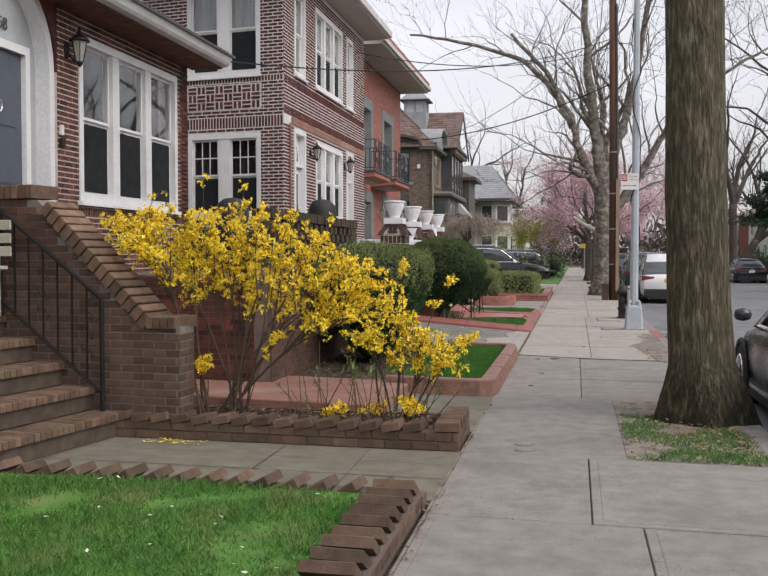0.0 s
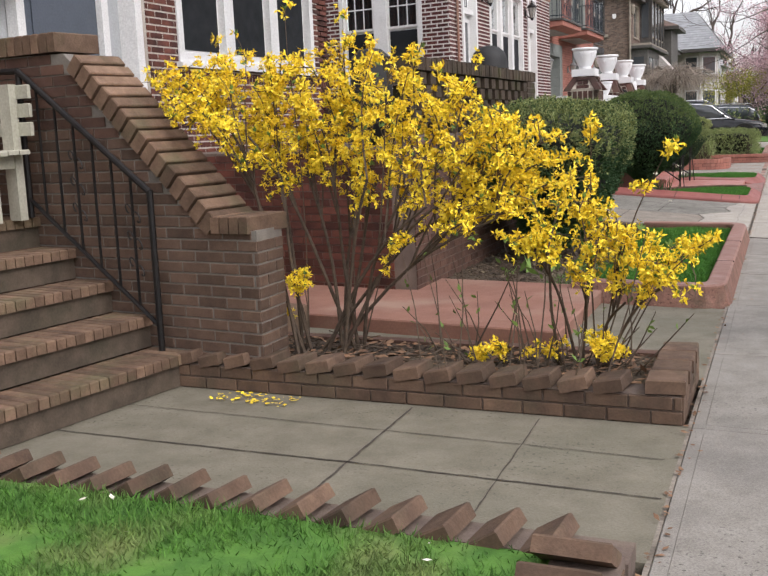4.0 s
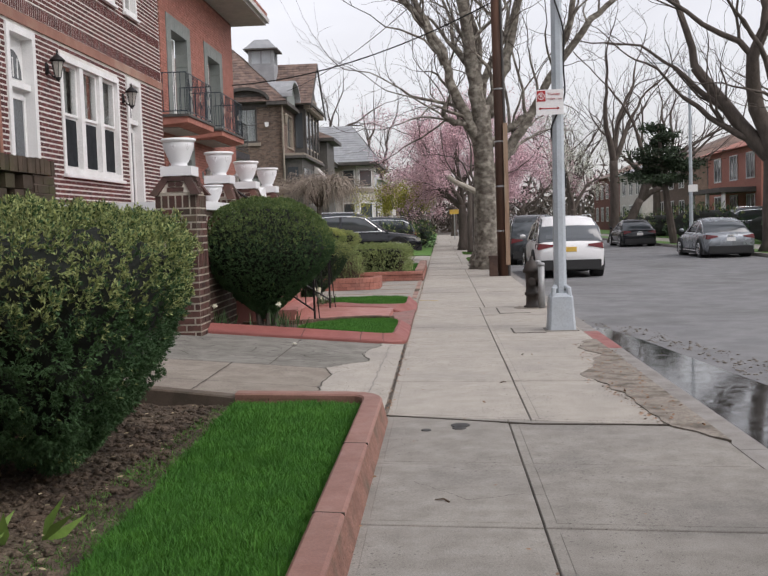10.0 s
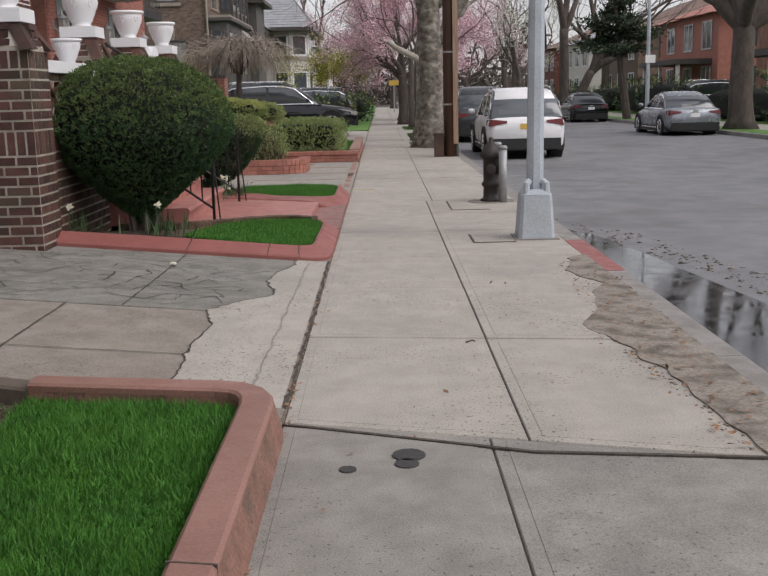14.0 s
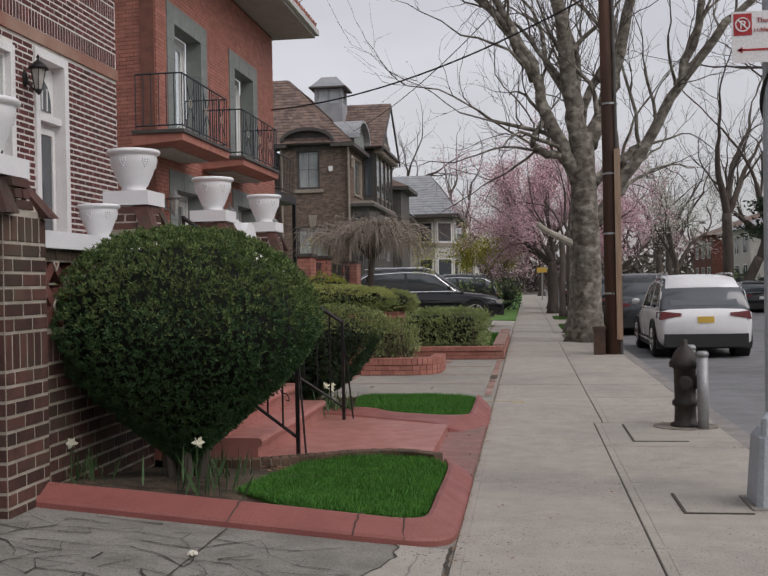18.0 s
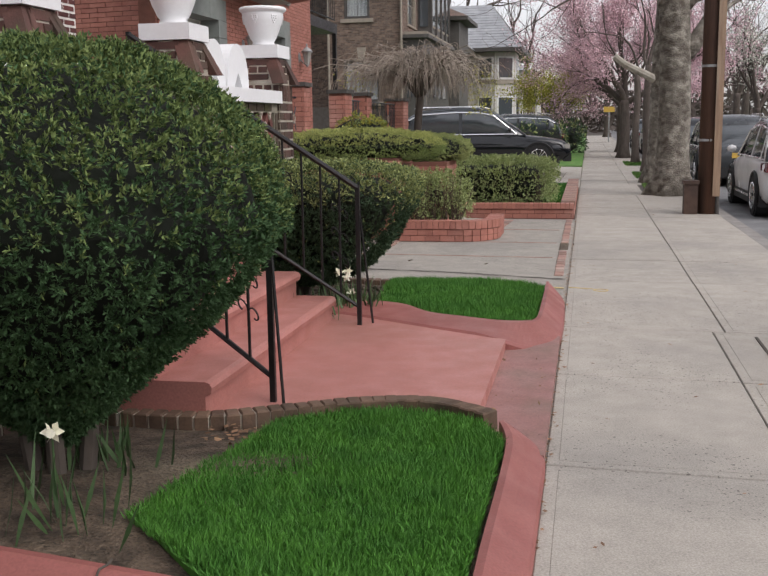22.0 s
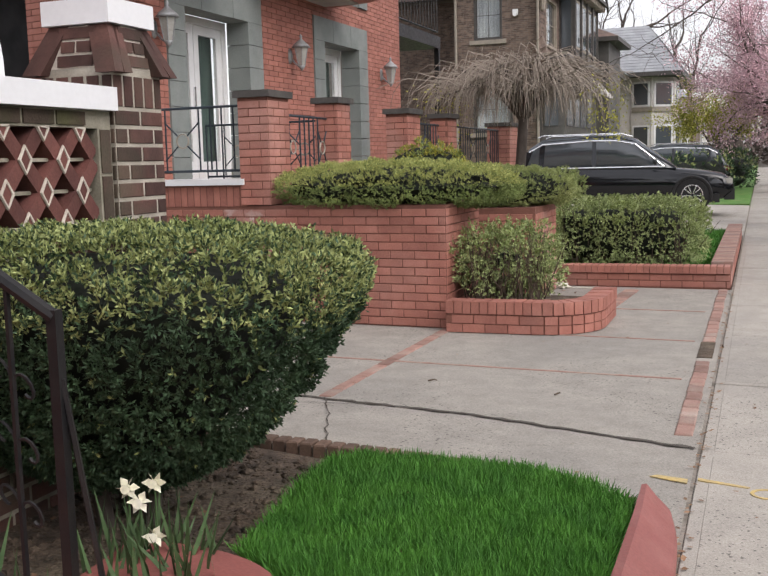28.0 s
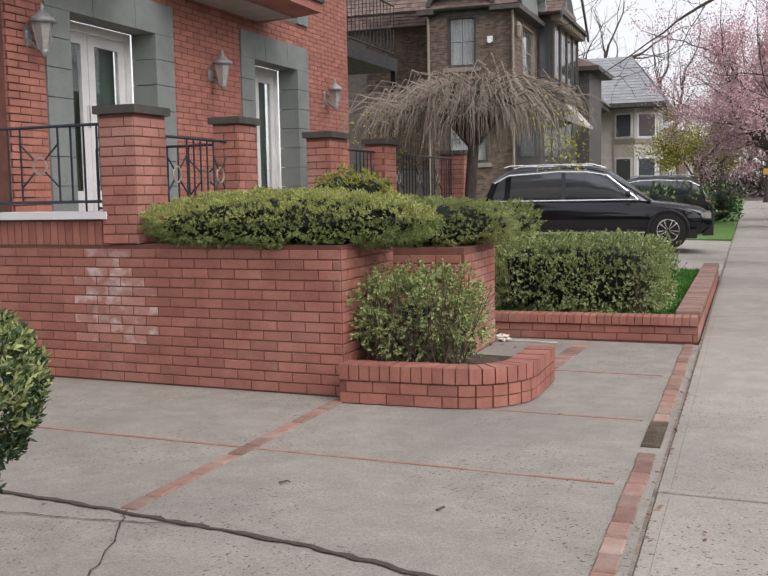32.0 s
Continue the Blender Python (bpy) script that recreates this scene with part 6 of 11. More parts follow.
bench = thing("garden_bench", P(-5.3, 7.4, 0.994), "cream-painted slatted wooden bench, weathered, on the landing", "bench")
for v_, z_ in ((7.28, 0.41), (7.38, 0.415), (7.48, 0.415)):
    part("seat_slat", Geo().slant(-6.1, -4.78, v_ - 0.045, v_ + 0.045, 0.994 + z_, 0.994 + z_ + 0.03, 0.006), "bench_paint", bench)
for z_ in (0.53, 0.645, 0.76):
    part("back_slat", Geo().slant(-6.1, -4.76, 7.53, 7.56, 0.994 + z_, 0.994 + z_ + 0.085, 0.006), "bench_paint", bench)
for x in (-5.95, -4.92):
    part("leg", Geo().slant(x - 0.05, x + 0.05, 7.24, 7.31, 0.994, 0.994 + 0.41), "bench_paint", bench)
    part("leg", Geo().slant(x - 0.05, x + 0.05, 7.47, 7.54, 0.994, 0.994 + 0.85), "bench_paint", bench)
    part("apron", Geo().slant(x - 0.04, x + 0.04, 7.31, 7.47, 0.994 + 0.33, 0.994 + 0.408), "bench_paint", bench)

# mossy terrace with a pierced brick parapet
terrace1 = thing("terrace", (-4.6, 13, 0), "raised brick terrace with a mossy pierced parapet", "terrace", kind="structure")
TX, TY0, TY1 = -3.27, 11.1, 15.62
part("core", Geo().add([(-6.1, TY0 + 0.5, 0), (TX - 0.2, TY0, 0), (TX - 0.2, TY1, 0), (-6.1, TY1 + 0.1, 0), (-6.1, TY0 + 0.5, 1.3), (TX - 0.2, TY0, 1.3), (TX - 0.2, TY1, 1.3), (-6.1, TY1 + 0.1, 1.3)], [(4, 5, 6, 7), (0, 1, 5, 4), (1, 2, 6, 5), (2, 3, 7, 6), (3, 0, 4, 7)]), "mortar_dark", terrace1)
south = Vector((-6.1 - (TX - 0.2), 0.5, 0))
part("south_bricks", lay(Geo(), Vector((TX - 0.2, TY0, 0)), south.normalized(), Vector((0, 1, 0)), brick_rows(0.0, south.length, 0, 1.28, [])), "brick_h1", terrace1, kind="stuff")
part("lower_wall", Geo().box(TX - 0.2, TX, TY0, TY1, 0, 1.4), "mortar_dark", terrace1)
part("bricks", lay(Geo(), Vector((TX, 0, 0)), Y, WEST, brick_rows(TY0, TY1, 0, 1.4, [])), "brick_brown_mass", terrace1, kind="stuff")
k = 0
for row in range(5):
    z0 = 1.4 + row * 0.108
    yy = TY0 + (0.14 if row % 2 else 0)
    while yy + 0.13 < TY1 - 0.4:
        g = Geo().box(TX - 0.2, TX + random.uniform(-0.008, 0.008), yy, yy + 0.15, z0, z0 + 0.098)
        if k < 180:
            part("brick", g, "brick_moss", terrace1)
        yy += 0.28
        k += 1
part("end_pier", Geo().box(TX - 0.21, TX, TY1 - 0.4, TY1, 1.4, 1.94), "mortar_dark", terrace1)
part("end_bricks", join(lay(Geo(), Vector((TX, 0, 0)), Y, WEST, brick_rows(TY1 - 0.4, TY1, 1.4, 1.94, [])), lay(Geo(), Vector((TX, TY1, 0)), WEST, Vector((0, -1, 0)), brick_rows(0, 2.6, 0, 1.94, []))), "brick_moss", terrace1, kind="stuff")
for i in range(int((TY1 - TY0) / 0.075)):
    yy = TY0 + i * 0.075
    part("coping_brick", Geo().box(TX - 0.23, TX + 0.02 + random.uniform(-0.008, 0.008), yy, yy + 0.066, 1.945, 2.06 + random.uniform(-0.01, 0.006)), "brick_moss", terrace1)
part("side_parapet", Geo().box(-6.0, TX - 0.21, TY1 - 0.2, TY1 - 0.01, 1.3, 1.94), "brick_moss", terrace1)
for x, y, rb, zt in ((-4.42, 13.1, 0.22, 2.3), (-3.6, 14.75, 0.21, 2.36)):
    grill = thing("covered_planter", (x, y, 1.3), "dark rounded cover standing on the terrace", "cover")
    part("cover", Geo().lathe([(rb * 0.9, 1.3), (rb, 1.7), (rb, zt - 0.16), (rb * 0.86, zt - 0.08), (rb * 0.55, zt - 0.02), (rb * 0.1, zt)], 18, x, y), "car_trim", grill, smooth=True)

# ---- terrace of house 2: piers, urns, pierced walls, pink steps ----
terrace2 = thing("terrace", (-4.6, 24, 0), "raised terrace behind pierced brick walls with white copings", "terrace", kind="structure")
part("core", Geo().add([(-5.6, 20.85, 0), (-3.62, 20.5, 0), (-3.62, 26.9, 0), (-5.6, 27.0, 0), (-5.6, 20.85, 1.2), (-3.62, 20.5, 1.2), (-3.62, 26.9, 1.2), (-5.6, 27.0, 1.2)], [(4, 5, 6, 7), (0, 1, 5, 4), (1, 2, 6, 5), (2, 3, 7, 6), (3, 0, 4, 7)]), "pink_floor", terrace2)

BRP = {"height": 0.067, "joint": 0.019, "length": 0.2}


def pier(x, y, half=0.2):
    ob = thing("brick_pier", (x, y, 0), "square brick pier with white joints and a flared brick cap", "pier", "piers with urns")
    part("core", Geo().box(x - half, x + half, y - half, y + half, 0, 1.96), "mortar_pier", ob)
    kw = dict(BRP, soldier=((1.042, 1.26), (1.77, 1.94)))
    lay_pieces(ob, Vector((x - half, y - half, 0)), Vector((1, 0, 0)), Vector((0, 1, 0)), brick_rows(0.004, 2 * half - 0.004, 0.01, 1.95, [], **kw), "brick_h2_part", limit=110)
    lay_pieces(ob, Vector((x + half, y - half, 0)), Y, WEST, brick_rows(0.004, 2 * half - 0.004, 0.01, 1.95, [], **kw), "brick_h2_part", limit=110)
    # flared cap of leaning bricks
    part("cap_core", Geo().add([(x - half, y - half, 1.96), (x + half, y - half, 1.96), (x + half, y + half, 1.96), (x - half, y + half, 1.96), (x - 0.165, y - 0.165, 2.16), (x + 0.165, y - 0.165, 2.16), (x + 0.165, y + 0.165, 2.16), (x - 0.165, y + 0.165, 2.16)], [(3, 2, 1, 0), (4, 5, 6, 7), (0, 1, 5, 4), (1, 2, 6, 5), (2, 3, 7, 6), (3, 0, 4, 7)]), "mortar_cream", ob)
    for sx, sy in ((1, 1), (1, -1), (-1, 1), (-1, -1)):
        a, b = half + 0.065, 0.165
        g = Geo()
        for o in (0.0, 0.075):
            lo = Vector((x + sx * a, y + sy * (a - o), 1.93))
            hi = Vector((x + sx * b, y + sy * (b - o * 0.5), 2.15))
            dx, dy = Vector((-sx * 0.11, 0, 0)), Vector((0, -sy * 0.065, 0))
            up = Z * 0.06
            g.hexa([lo, lo + dx, lo + dx + dy, lo + dy, hi + up * 0.2, hi + dx + up * 0.2, hi + dx + dy + up * 0.2, hi + dy + up * 0.2])
        part("leaning_bricks", g, "brick_h2_part", ob)
    # courses laid in the middle of each sloping side
    for w_, e_ in ((Vector((0, -1, 0)), Vector((1, 0, 0))), (Vector((1, 0, 0)), Vector((0, 1, 0))), (Vector((0, 1, 0)), Vector((1, 0, 0)))):
        for r in range(3):
            z0, z1 = 1.968 + r * 0.066, 2.02 + r * 0.066
            f0, f1 = half + 0.008 - r * 0.012, half + 0.002 - r * 0.012
            for o0, o1 in (((-0.1, 0.1),) if r % 2 == 0 else ((-0.085, -0.012), (0.004, 0.085))):
                p = [Vector((x, y, z_)) + w_ * d_ + e_ * o_ for z_, f_ in ((z0, f0), (z1, f1)) for o_, d_ in ((o0, f_), (o1, f_), (o1, f_ - 0.06), (o0, f_ - 0.06))]
                part("cap_brick", Geo().hexa(p), "brick_h2_part", ob)
    part("cap_slab", Geo().box(x - 0.19, x + 0.19, y - 0.19, y + 0.19, 2.165, 2.28), "urn_white", ob, "white cap slab")
    return ob


def urn(x, y, z, s=1.0):
    ob = thing("garden_urn", (x, y, z), "white cast-stone urn with a moulded rim on a pier", "urn", "white urns")
    prof = [(0.10, 0), (0.105, 0.02), (0.095, 0.035), (0.115, 0.06), (0.15, 0.14), (0.178, 0.22), (0.19, 0.285), (0.185, 0.295), (0.2, 0.305), (0.215, 0.315), (0.218, 0.33), (0.205, 0.345), (0.185, 0.345), (0.17, 0.29), (0.05, 0.27)]
    g = Geo().lathe([(r * s, z + h * s) for r, h in prof], 32, x, y)
    part("bowl", g, "urn_white", ob, smooth=True)
    for k in range(6):
        w_ = k * math.pi / 3 + 0.4
        d = Vector((math.cos(w_), math.sin(w_), 0))
        e = d.cross(Z)
        gg = Geo()
        for row, cnt in enumerate((3, 3, 2, 1)):
            for i in range(cnt):
                o, h = (i - (cnt - 1) / 2) * 0.022 * s, (0.262 - row * 0.019) * s
                ball = Geo().lathe([(0.001, -0.012), (0.009, -0.008), (0.012, 0.0), (0.009, 0.008), (0.001, 0.012)], 6)
                gg.add([Vector((x, y, z + h)) + d * (0.186 * s - (0.29 - h / s) * 0.14 * s + p[0] * 0.7 * s) + e * (o + p[1] * s) + Z * p[2] * s for p in ball.v], ball.f)
        part("grape_relief", gg, "urn_white", ob, smooth=True, kind="stuff")
    return ob


PIERS = [(-3.50, 20.30), (-3.52, 22.66), (-3.55, 24.87), (-3.56, 26.98)]
for x, y in PIERS:
    pier(x, y, 0.25 if y < 21 else 0.2)
    urn(x, y, 2.28)


def pierced_wall(a, b, inward, z0=0.0):
    """A low brick wall with a panel of diamond openings and a white coping between two plan points."""
    A, B = Vector((a[0], a[1], 0)), Vector((b[0], b[1], 0))
    u, L, w = (B - A).normalized(), (B - A).length, Vector(inward)
    ob = thing("pierced_wall", (A + B) / 2, "low brick wall pierced by diamonds under a white coping", "wall", "pierced walls")
    n = max(4, round((L - 0.2) / 0.27))
    st = (L - 0.2) / n
    lo, hi = 1.25, 1.67
    part("core", cells(Geo(), A, u, w, [(0, L, z0, 1.75)], [(0.1, L - 0.1, lo, hi)], 0.2), "mortar_old", ob)
    kw = dict(BRP, soldier=((1.03, 1.235),))
    lay_pieces(ob, A, u, w, brick_rows(0.004, L - 0.004, z0 + 0.01, 1.23, [], **kw), "brick_h2_part", limit=230)
    # mossy course over the panel and upright bricks beside it
    for k in range(int(L / 0.215)):
        part("brick", slab_on(A, u, w, 0.01 + k * 0.215, min(0.205 + k * 0.215, L - 0.005), hi + 0.012, 1.742, -0.008, 0.1), "brick_moss", ob)
    for e in (0.012, L - 0.086):
        for z in (lo, lo + 0.215):
            part("brick", slab_on(A, u, w, e, e + 0.074, z, z + 0.2, -0.006, 0.1), "brick_h2_part", ob)
    # crossed diagonal bricks with a white-edged diamond at every crossing
    dz = (hi - lo) / 3
    for r in range(4):
        for k in range(n + 1):
            cu, cz = 0.1 + st * (k + 0.5 * (r % 2)), lo + dz * r
            if cu > L - 0.09:
                continue
            c = A + u * cu + Z * cz
            for sg in (-1, 1):
                if r == 3 or not 0.09 < cu + sg * st / 2 < L - 0.09:
                    continue
                e = c + u * sg * st / 2 + Z * dz
                d = (e - c).normalized()
                q = (Z * d.dot(u) - u * d.z).normalized() * 0.034
                a, b = c + d * 0.02, e - d * 0.02
                near, far = w * (0.012 if sg > 0 else 0.016), w * 0.17
                part("brick", Geo().hexa([a - q + near, b - q + near, b - q + far, a - q + far, a + q + near, b + q + near, b + q + far, a + q + far]), "brick_lattice", ob)
            if 0.14 < cu < L - 0.14:
                top, low = (0.0 if r == 3 else 0.056), (0.0 if r == 0 else 0.056)
                pts = [c + u * 0.036, c + Z * top, c - u * 0.036, c - Z * low, c + u * 0.036]
                part("white_edge", Geo().tube([p + w * 0.006 for p in pts], 0.0085, 5), "mortar_cream", ob)
                part("brick", Geo().add([p + w * 0.004 for p in pts[:4]] + [p + w * 0.1 for p in pts[:4]], [(0, 1, 2, 3), (7, 6, 5, 4)] + [(i, i + 4, (i + 1) % 4 + 4, (i + 1) % 4) for i in range(4)]), "brick_lattice", ob)
    for r in (1, 2):
        part("mortar_bed", slab_on(A, u, w, 0.1, L - 0.1, lo + dz * r - 0.008, lo + dz * r + 0.008, 0.05, 0.19), "mortar_old", ob)
    cop = Geo()
    p = [A - w * 0.05, B - w * 0.05, B + w * 0.25, A + w * 0.25]
    cop.hexa([q + Z * 1.752 for q in p] + [q + Z * 1.86 for q in p])
    part("coping", cop, "urn_white", ob, "white coping slab")
    return ob


pierced_wall((-3.3, 20.56), (-3.3, 22.45), (-1, 0, 0))
pierced_wall((-3.38, 25.08), (-3.38, 26.77), (-1, 0, 0))
pierced_wall((-5.6, 20.4), (-3.752, 20.07), (0, 1, 0))
pierced_wall((-3.77, 27.1), (-5.55, 27.25), (0, -1, 0))
urn(-3.43, 21.75, 1.86, 0.72)


def scroll_ornament(x, y0, y1, z):
    """A rounded upright slab with a pointed notch at its foot."""
    ob = thing("scroll_ornament", (x, (y0 + y1) / 2, z), "white rounded ornament with a pointed notch on a coping", "ornament", "white ornaments")
    m, r, h = (y0 + y1) / 2, (y1 - y0) / 2, 0.36
    arc = [(m + r * math.cos(a), z + h * math.sin(a) ** 0.8) for a in [math.pi * k / 20 for k in range(21)]]
    low = [(m - r * 0.4, z), (m, z + 0.13), (m + r * 0.4, z)]
    out = [arc[i] for i in range(20, -1, -1)]
    g = Geo()
    n = len(out)
    inner = []
    for q in out:
        t_ = (q[0] - (m - r)) / (2 * r)
        inner.append((low[0][0] + (low[1][0] - low[0][0]) * t_ * 2, low[0][1] + 0.13 * t_ * 2) if t_ < 0.5 else (low[1][0] + (low[2][0] - low[1][0]) * (t_ * 2 - 1), low[1][1] - 0.13 * (t_ * 2 - 1)))
    for d in (0.07, -0.07):
        g.v += [(x + d, q[0], q[1]) for q in out] + [(x + d, q[0], q[1]) for q in inner]
    for i in range(n - 1):
        g.f += [(i, i + 1, n + i + 1, n + i), (3 * n + i, 3 * n + i + 1, 2 * n + i + 1, 2 * n + i), (i, 2 * n + i, 2 * n + i + 1, i + 1), (n + i, n + i + 1, 3 * n + i + 1, 3 * n + i)]
    g.f += [(0, n, 3 * n, 2 * n), (n - 1, 3 * n - 1, 4 * n - 1, 2 * n - 1)]
    part("slab", g, "urn_white", ob)
    return ob


scroll_ornament(-3.5, 25.12, 25.58, 1.86)
scroll_ornament(-3.5, 25.62, 26.14, 1.86)

steps2 = thing("painted_steps", (-2.9, 23.7, 0), "pink-painted concrete steps with rounded nosings", "steps")
land = Geo().prism([(-1.12, 22.74), (-1.12, 24.46), (-1.6, 24.8), (-2.3, 25.2), (-3.2, 25.2), (-3.2, 22.46), (-2.42, 22.45), (-2.1, 22.62), (-1.8, 22.79), (-1.5, 22.88), (-1.28, 22.84)], -0.05, 0.12)
part("landing", land, "pink_floor", steps2, "pink painted landing")
for k in range(6):
    zt, nose = 0.12 + 0.18 * (k + 1), -2.42 - 0.27 * k
    y0, y1 = (22.42, 24.98) if nose > -3.2 else (22.93, 24.62)
    prof = [(nose - 0.03, zt - 0.18), (nose - 0.03, zt - 0.075), (nose, zt - 0.06), (nose + 0.006, zt - 0.03), (nose - 0.006, zt - 0.008), (nose - 0.03, zt), (-4.1, zt), (-4.1, zt - 0.18)]
    n = len(prof)
    g = Geo().add([(a, y0, b) for a, b in prof] + [(a, y1, b) for a, b in prof], [tuple(range(n)), tuple(range(n, 2 * n))[::-1]] + [(i, i + n, (i + 1) % n + n, (i + 1) % n) for i in range(n)])
    part("step", g, "pink_floor", steps2)
for name_, ya, yb in (("near", 22.75, 22.95), ("far", 24.82, 24.66)):
    rl = thing("stair_railing", (-2.2, ya, 0.12), "black wrought-iron stair railing with scrolls", "railing", "railings")
    part("post", Geo().box(-2.217, -2.187, ya - 0.015, ya + 0.015, 0.12, 1.13), "iron", rl)
    part("brace", Geo().tube([(-2.19, ya, 0.95), (-2.12, ya + (-0.08 if ya < 23.5 else 0.08), 0.12)], 0.009, 5), "iron", rl)
    yt = yb + (yb - ya) * 0.38
    part("post", Geo().box(-3.795, -3.765, yt - 0.015, yt + 0.015, 1.2, 2.22), "iron", rl)
    rail_bars(rl, (-2.2, ya, 0.25), (-3.78, yt, 1.34), 0.0, 0.86, 12)

# red kerbs, grass and soil in front
def flat_patch(name, plan, z0, z1, material, label, category="ground"):
    return whole(name, Geo().prism(plan, z0, z1), material, (*plan[0], 0), label, category, kind="structure")


def smooth_line(pts, n=5):
    """Points on a flowing line through pts."""
    out = []
    p = [Vector(q) for q in pts]
    for i in range(len(p) - 1):
        a, b, c, d = p[max(i - 1, 0)], p[i], p[i + 1], p[min(i + 2, len(p) - 1)]
        for k in range(n):
            t_ = k / n
            out.append(0.5 * (2 * b + (c - a) * t_ + (2 * a - 5 * b + 4 * c - d) * t_ ** 2 + (3 * b - a - 3 * c + d) * t_ ** 3))
    return out + [p[-1]]


def swept_kerb(name, outer, inner, z, label, climb=False):
    """A painted kerb whose top slopes up from its outer to its inner line; each point x, y and the ground's height."""
    a, b = smooth_line(outer), smooth_line(inner)
    v = []
    for p, q in zip(a, b):
        up = rise(q.x) if climb else 0.0
        g0 = p.z + (rise(p.x) if climb else 0.0)
        for t_, h in ((0.0, g0 - 0.06), (0.0, g0 + 0.028), (0.06, g0 + 0.045), (0.5, (g0 + 0.045) * 0.45 + (up + z) * 0.55), (0.8, up + z), (0.97, up + z - 0.004), (1.0, up + z - 0.02), (1.0, up - 0.06)):
            r = p.lerp(q, t_)
            v.append((r.x, r.y, h))
    m, n = 8, len(a)
    f = [(i * m + k, (i + 1) * m + k, (i + 1) * m + k + 1, i * m + k + 1) for i in range(n - 1) for k in range(m - 1)]
    f += [tuple(range(m))[::-1], tuple(range((n - 1) * m, n * m))]
    return whole(name, Geo().add(v, f), "red_paint", outer[0], label, "kerb", kind="structure")


soil_plan = [(-3.9, 20.45), (-0.9, 20.5), (-0.9, 26.75), (-1.2, 26.95), (-1.67, 27.04), (-2.27, 27.1), (-2.92, 27.25), (-3.9, 27.42)]
flat_patch("planting_ground", [(-3.9, 22.5), (-0.9, 22.5)] + soil_plan[2:], -0.05, 0.03, "soil", "dark soil beside the pink steps")
flat_patch("planting_ground", [(-3.9, 20.45), (-0.9, 20.45), (-0.9, 22.5), (-3.9, 22.5)], -0.05, [0.31, 0.055, 0.05, 0.06], "soil", "dark soil under the round yew")
swept_kerb("kerb_2", [(-3.4, 20.36, 0), (-2.6, 20.35, 0), (-1.8, 20.34, 0), (-1.25, 20.335, 0), (-0.98, 20.35, 0), (-0.83, 20.43, 0), (-0.775, 20.6, 0), (-0.765, 21.1, 0), (-0.765, 21.8, 0), (-0.775, 22.35, 0), (-0.9, 22.58, 0.02)],
           [(-3.38, 20.55, 0), (-2.6, 20.56, 0), (-1.8, 20.545, 0), (-1.28, 20.52, 0), (-1.08, 20.525, 0), (-0.97, 20.6, 0), (-0.945, 20.75, 0), (-0.945, 21.15, 0), (-0.94, 21.8, 0), (-0.95, 22.28, 0), (-1.0, 22.55, 0)], 0.115, "red-painted sloping kerb with cracks", True)
for p, q in (((-2.07, 20.33), (-2.03, 20.56)), ((-1.34, 20.325), (-1.32, 20.53)), ((-1.05, 20.34), (-1.07, 20.53))):
    n = 7
    pts = [Vector((p[0] + (q[0] - p[0]) * k / n + random.uniform(-0.006, 0.006), p[1] + (q[1] - p[1]) * k / n, rise(p[0]) + 0.034 + 0.084 * min(1.0, k / n / 0.75))) for k in range(n + 1)]
    whole("kerb_crack", Geo().tube(pts, 0.0045, 4), "joint_dirt", pts[0], "thin dark crack across the red kerb", "crack", "cracks", kind="structure")
swept_kerb("kerb_3", [(-2.62, 25.3, 0.09), (-2.2, 25.08, 0.09), (-1.9, 24.9, 0.09), (-1.6, 24.72, 0.09), (-1.35, 24.58, 0.09), (-1.14, 24.45, 0.07), (-0.93, 24.55, 0.0), (-0.79, 24.8, 0), (-0.76, 25.2, 0), (-0.76, 25.9, 0), (-0.78, 26.5, 0), (-0.83, 26.85, 0)],
           [(-2.62, 25.72, 0), (-2.3, 25.72, 0), (-2.02, 25.6, 0), (-1.77, 25.28, 0), (-1.5, 25.14, 0), (-1.22, 25.02, 0), (-1.03, 25.02, 0), (-0.96, 25.1, 0), (-0.945, 25.4, 0), (-0.945, 26.0, 0), (-0.945, 26.5, 0), (-0.95, 26.83, 0)], 0.15, "red-painted sloping kerb sweeping round to the steps")
whole("gutter_strip", Geo().prism([(-1.3, 22.6), (-1.0, 22.5), (-0.79, 22.3), (-0.772, 22.3), (-0.772, 24.95), (-1.3, 24.6)], -0.05, 0.05), "pink_dull", (-0.95, 23.5, -0.05), "dull pink painted strip between landing and pavement", "strip", kind="structure")
edge2 = thing("brick_edging", (-1.8, 22.5, 0), "curved edging of upright brown bricks with pale joints", "edging")
edge_line = smooth_line([(-3.2, 22.42, 0), (-2.8, 22.39, 0), (-2.42, 22.4, 0), (-2.1, 22.57, 0), (-1.8, 22.74, 0), (-1.5, 22.83, 0), (-1.28, 22.79, 0), (-1.06, 22.64, 0)], 5)
for k in range(len(edge_line) - 1):
    a, b = edge_line[k], edge_line[k + 1]
    for j in range(max(1, round((b - a).length / 0.083))):
        m = max(1, round((b - a).length / 0.083))
        p = a.lerp(b, (j + 0.5) / m)
        loose_brick(edge2, (p.x, p.y, 0.085), math.atan2(b.y - a.y, b.x - a.x), random.uniform(-0.06, 0.06), (0.066, 0.1, 0.13), "brick_worn")
edge_wall = Geo()
n = len(edge_line)
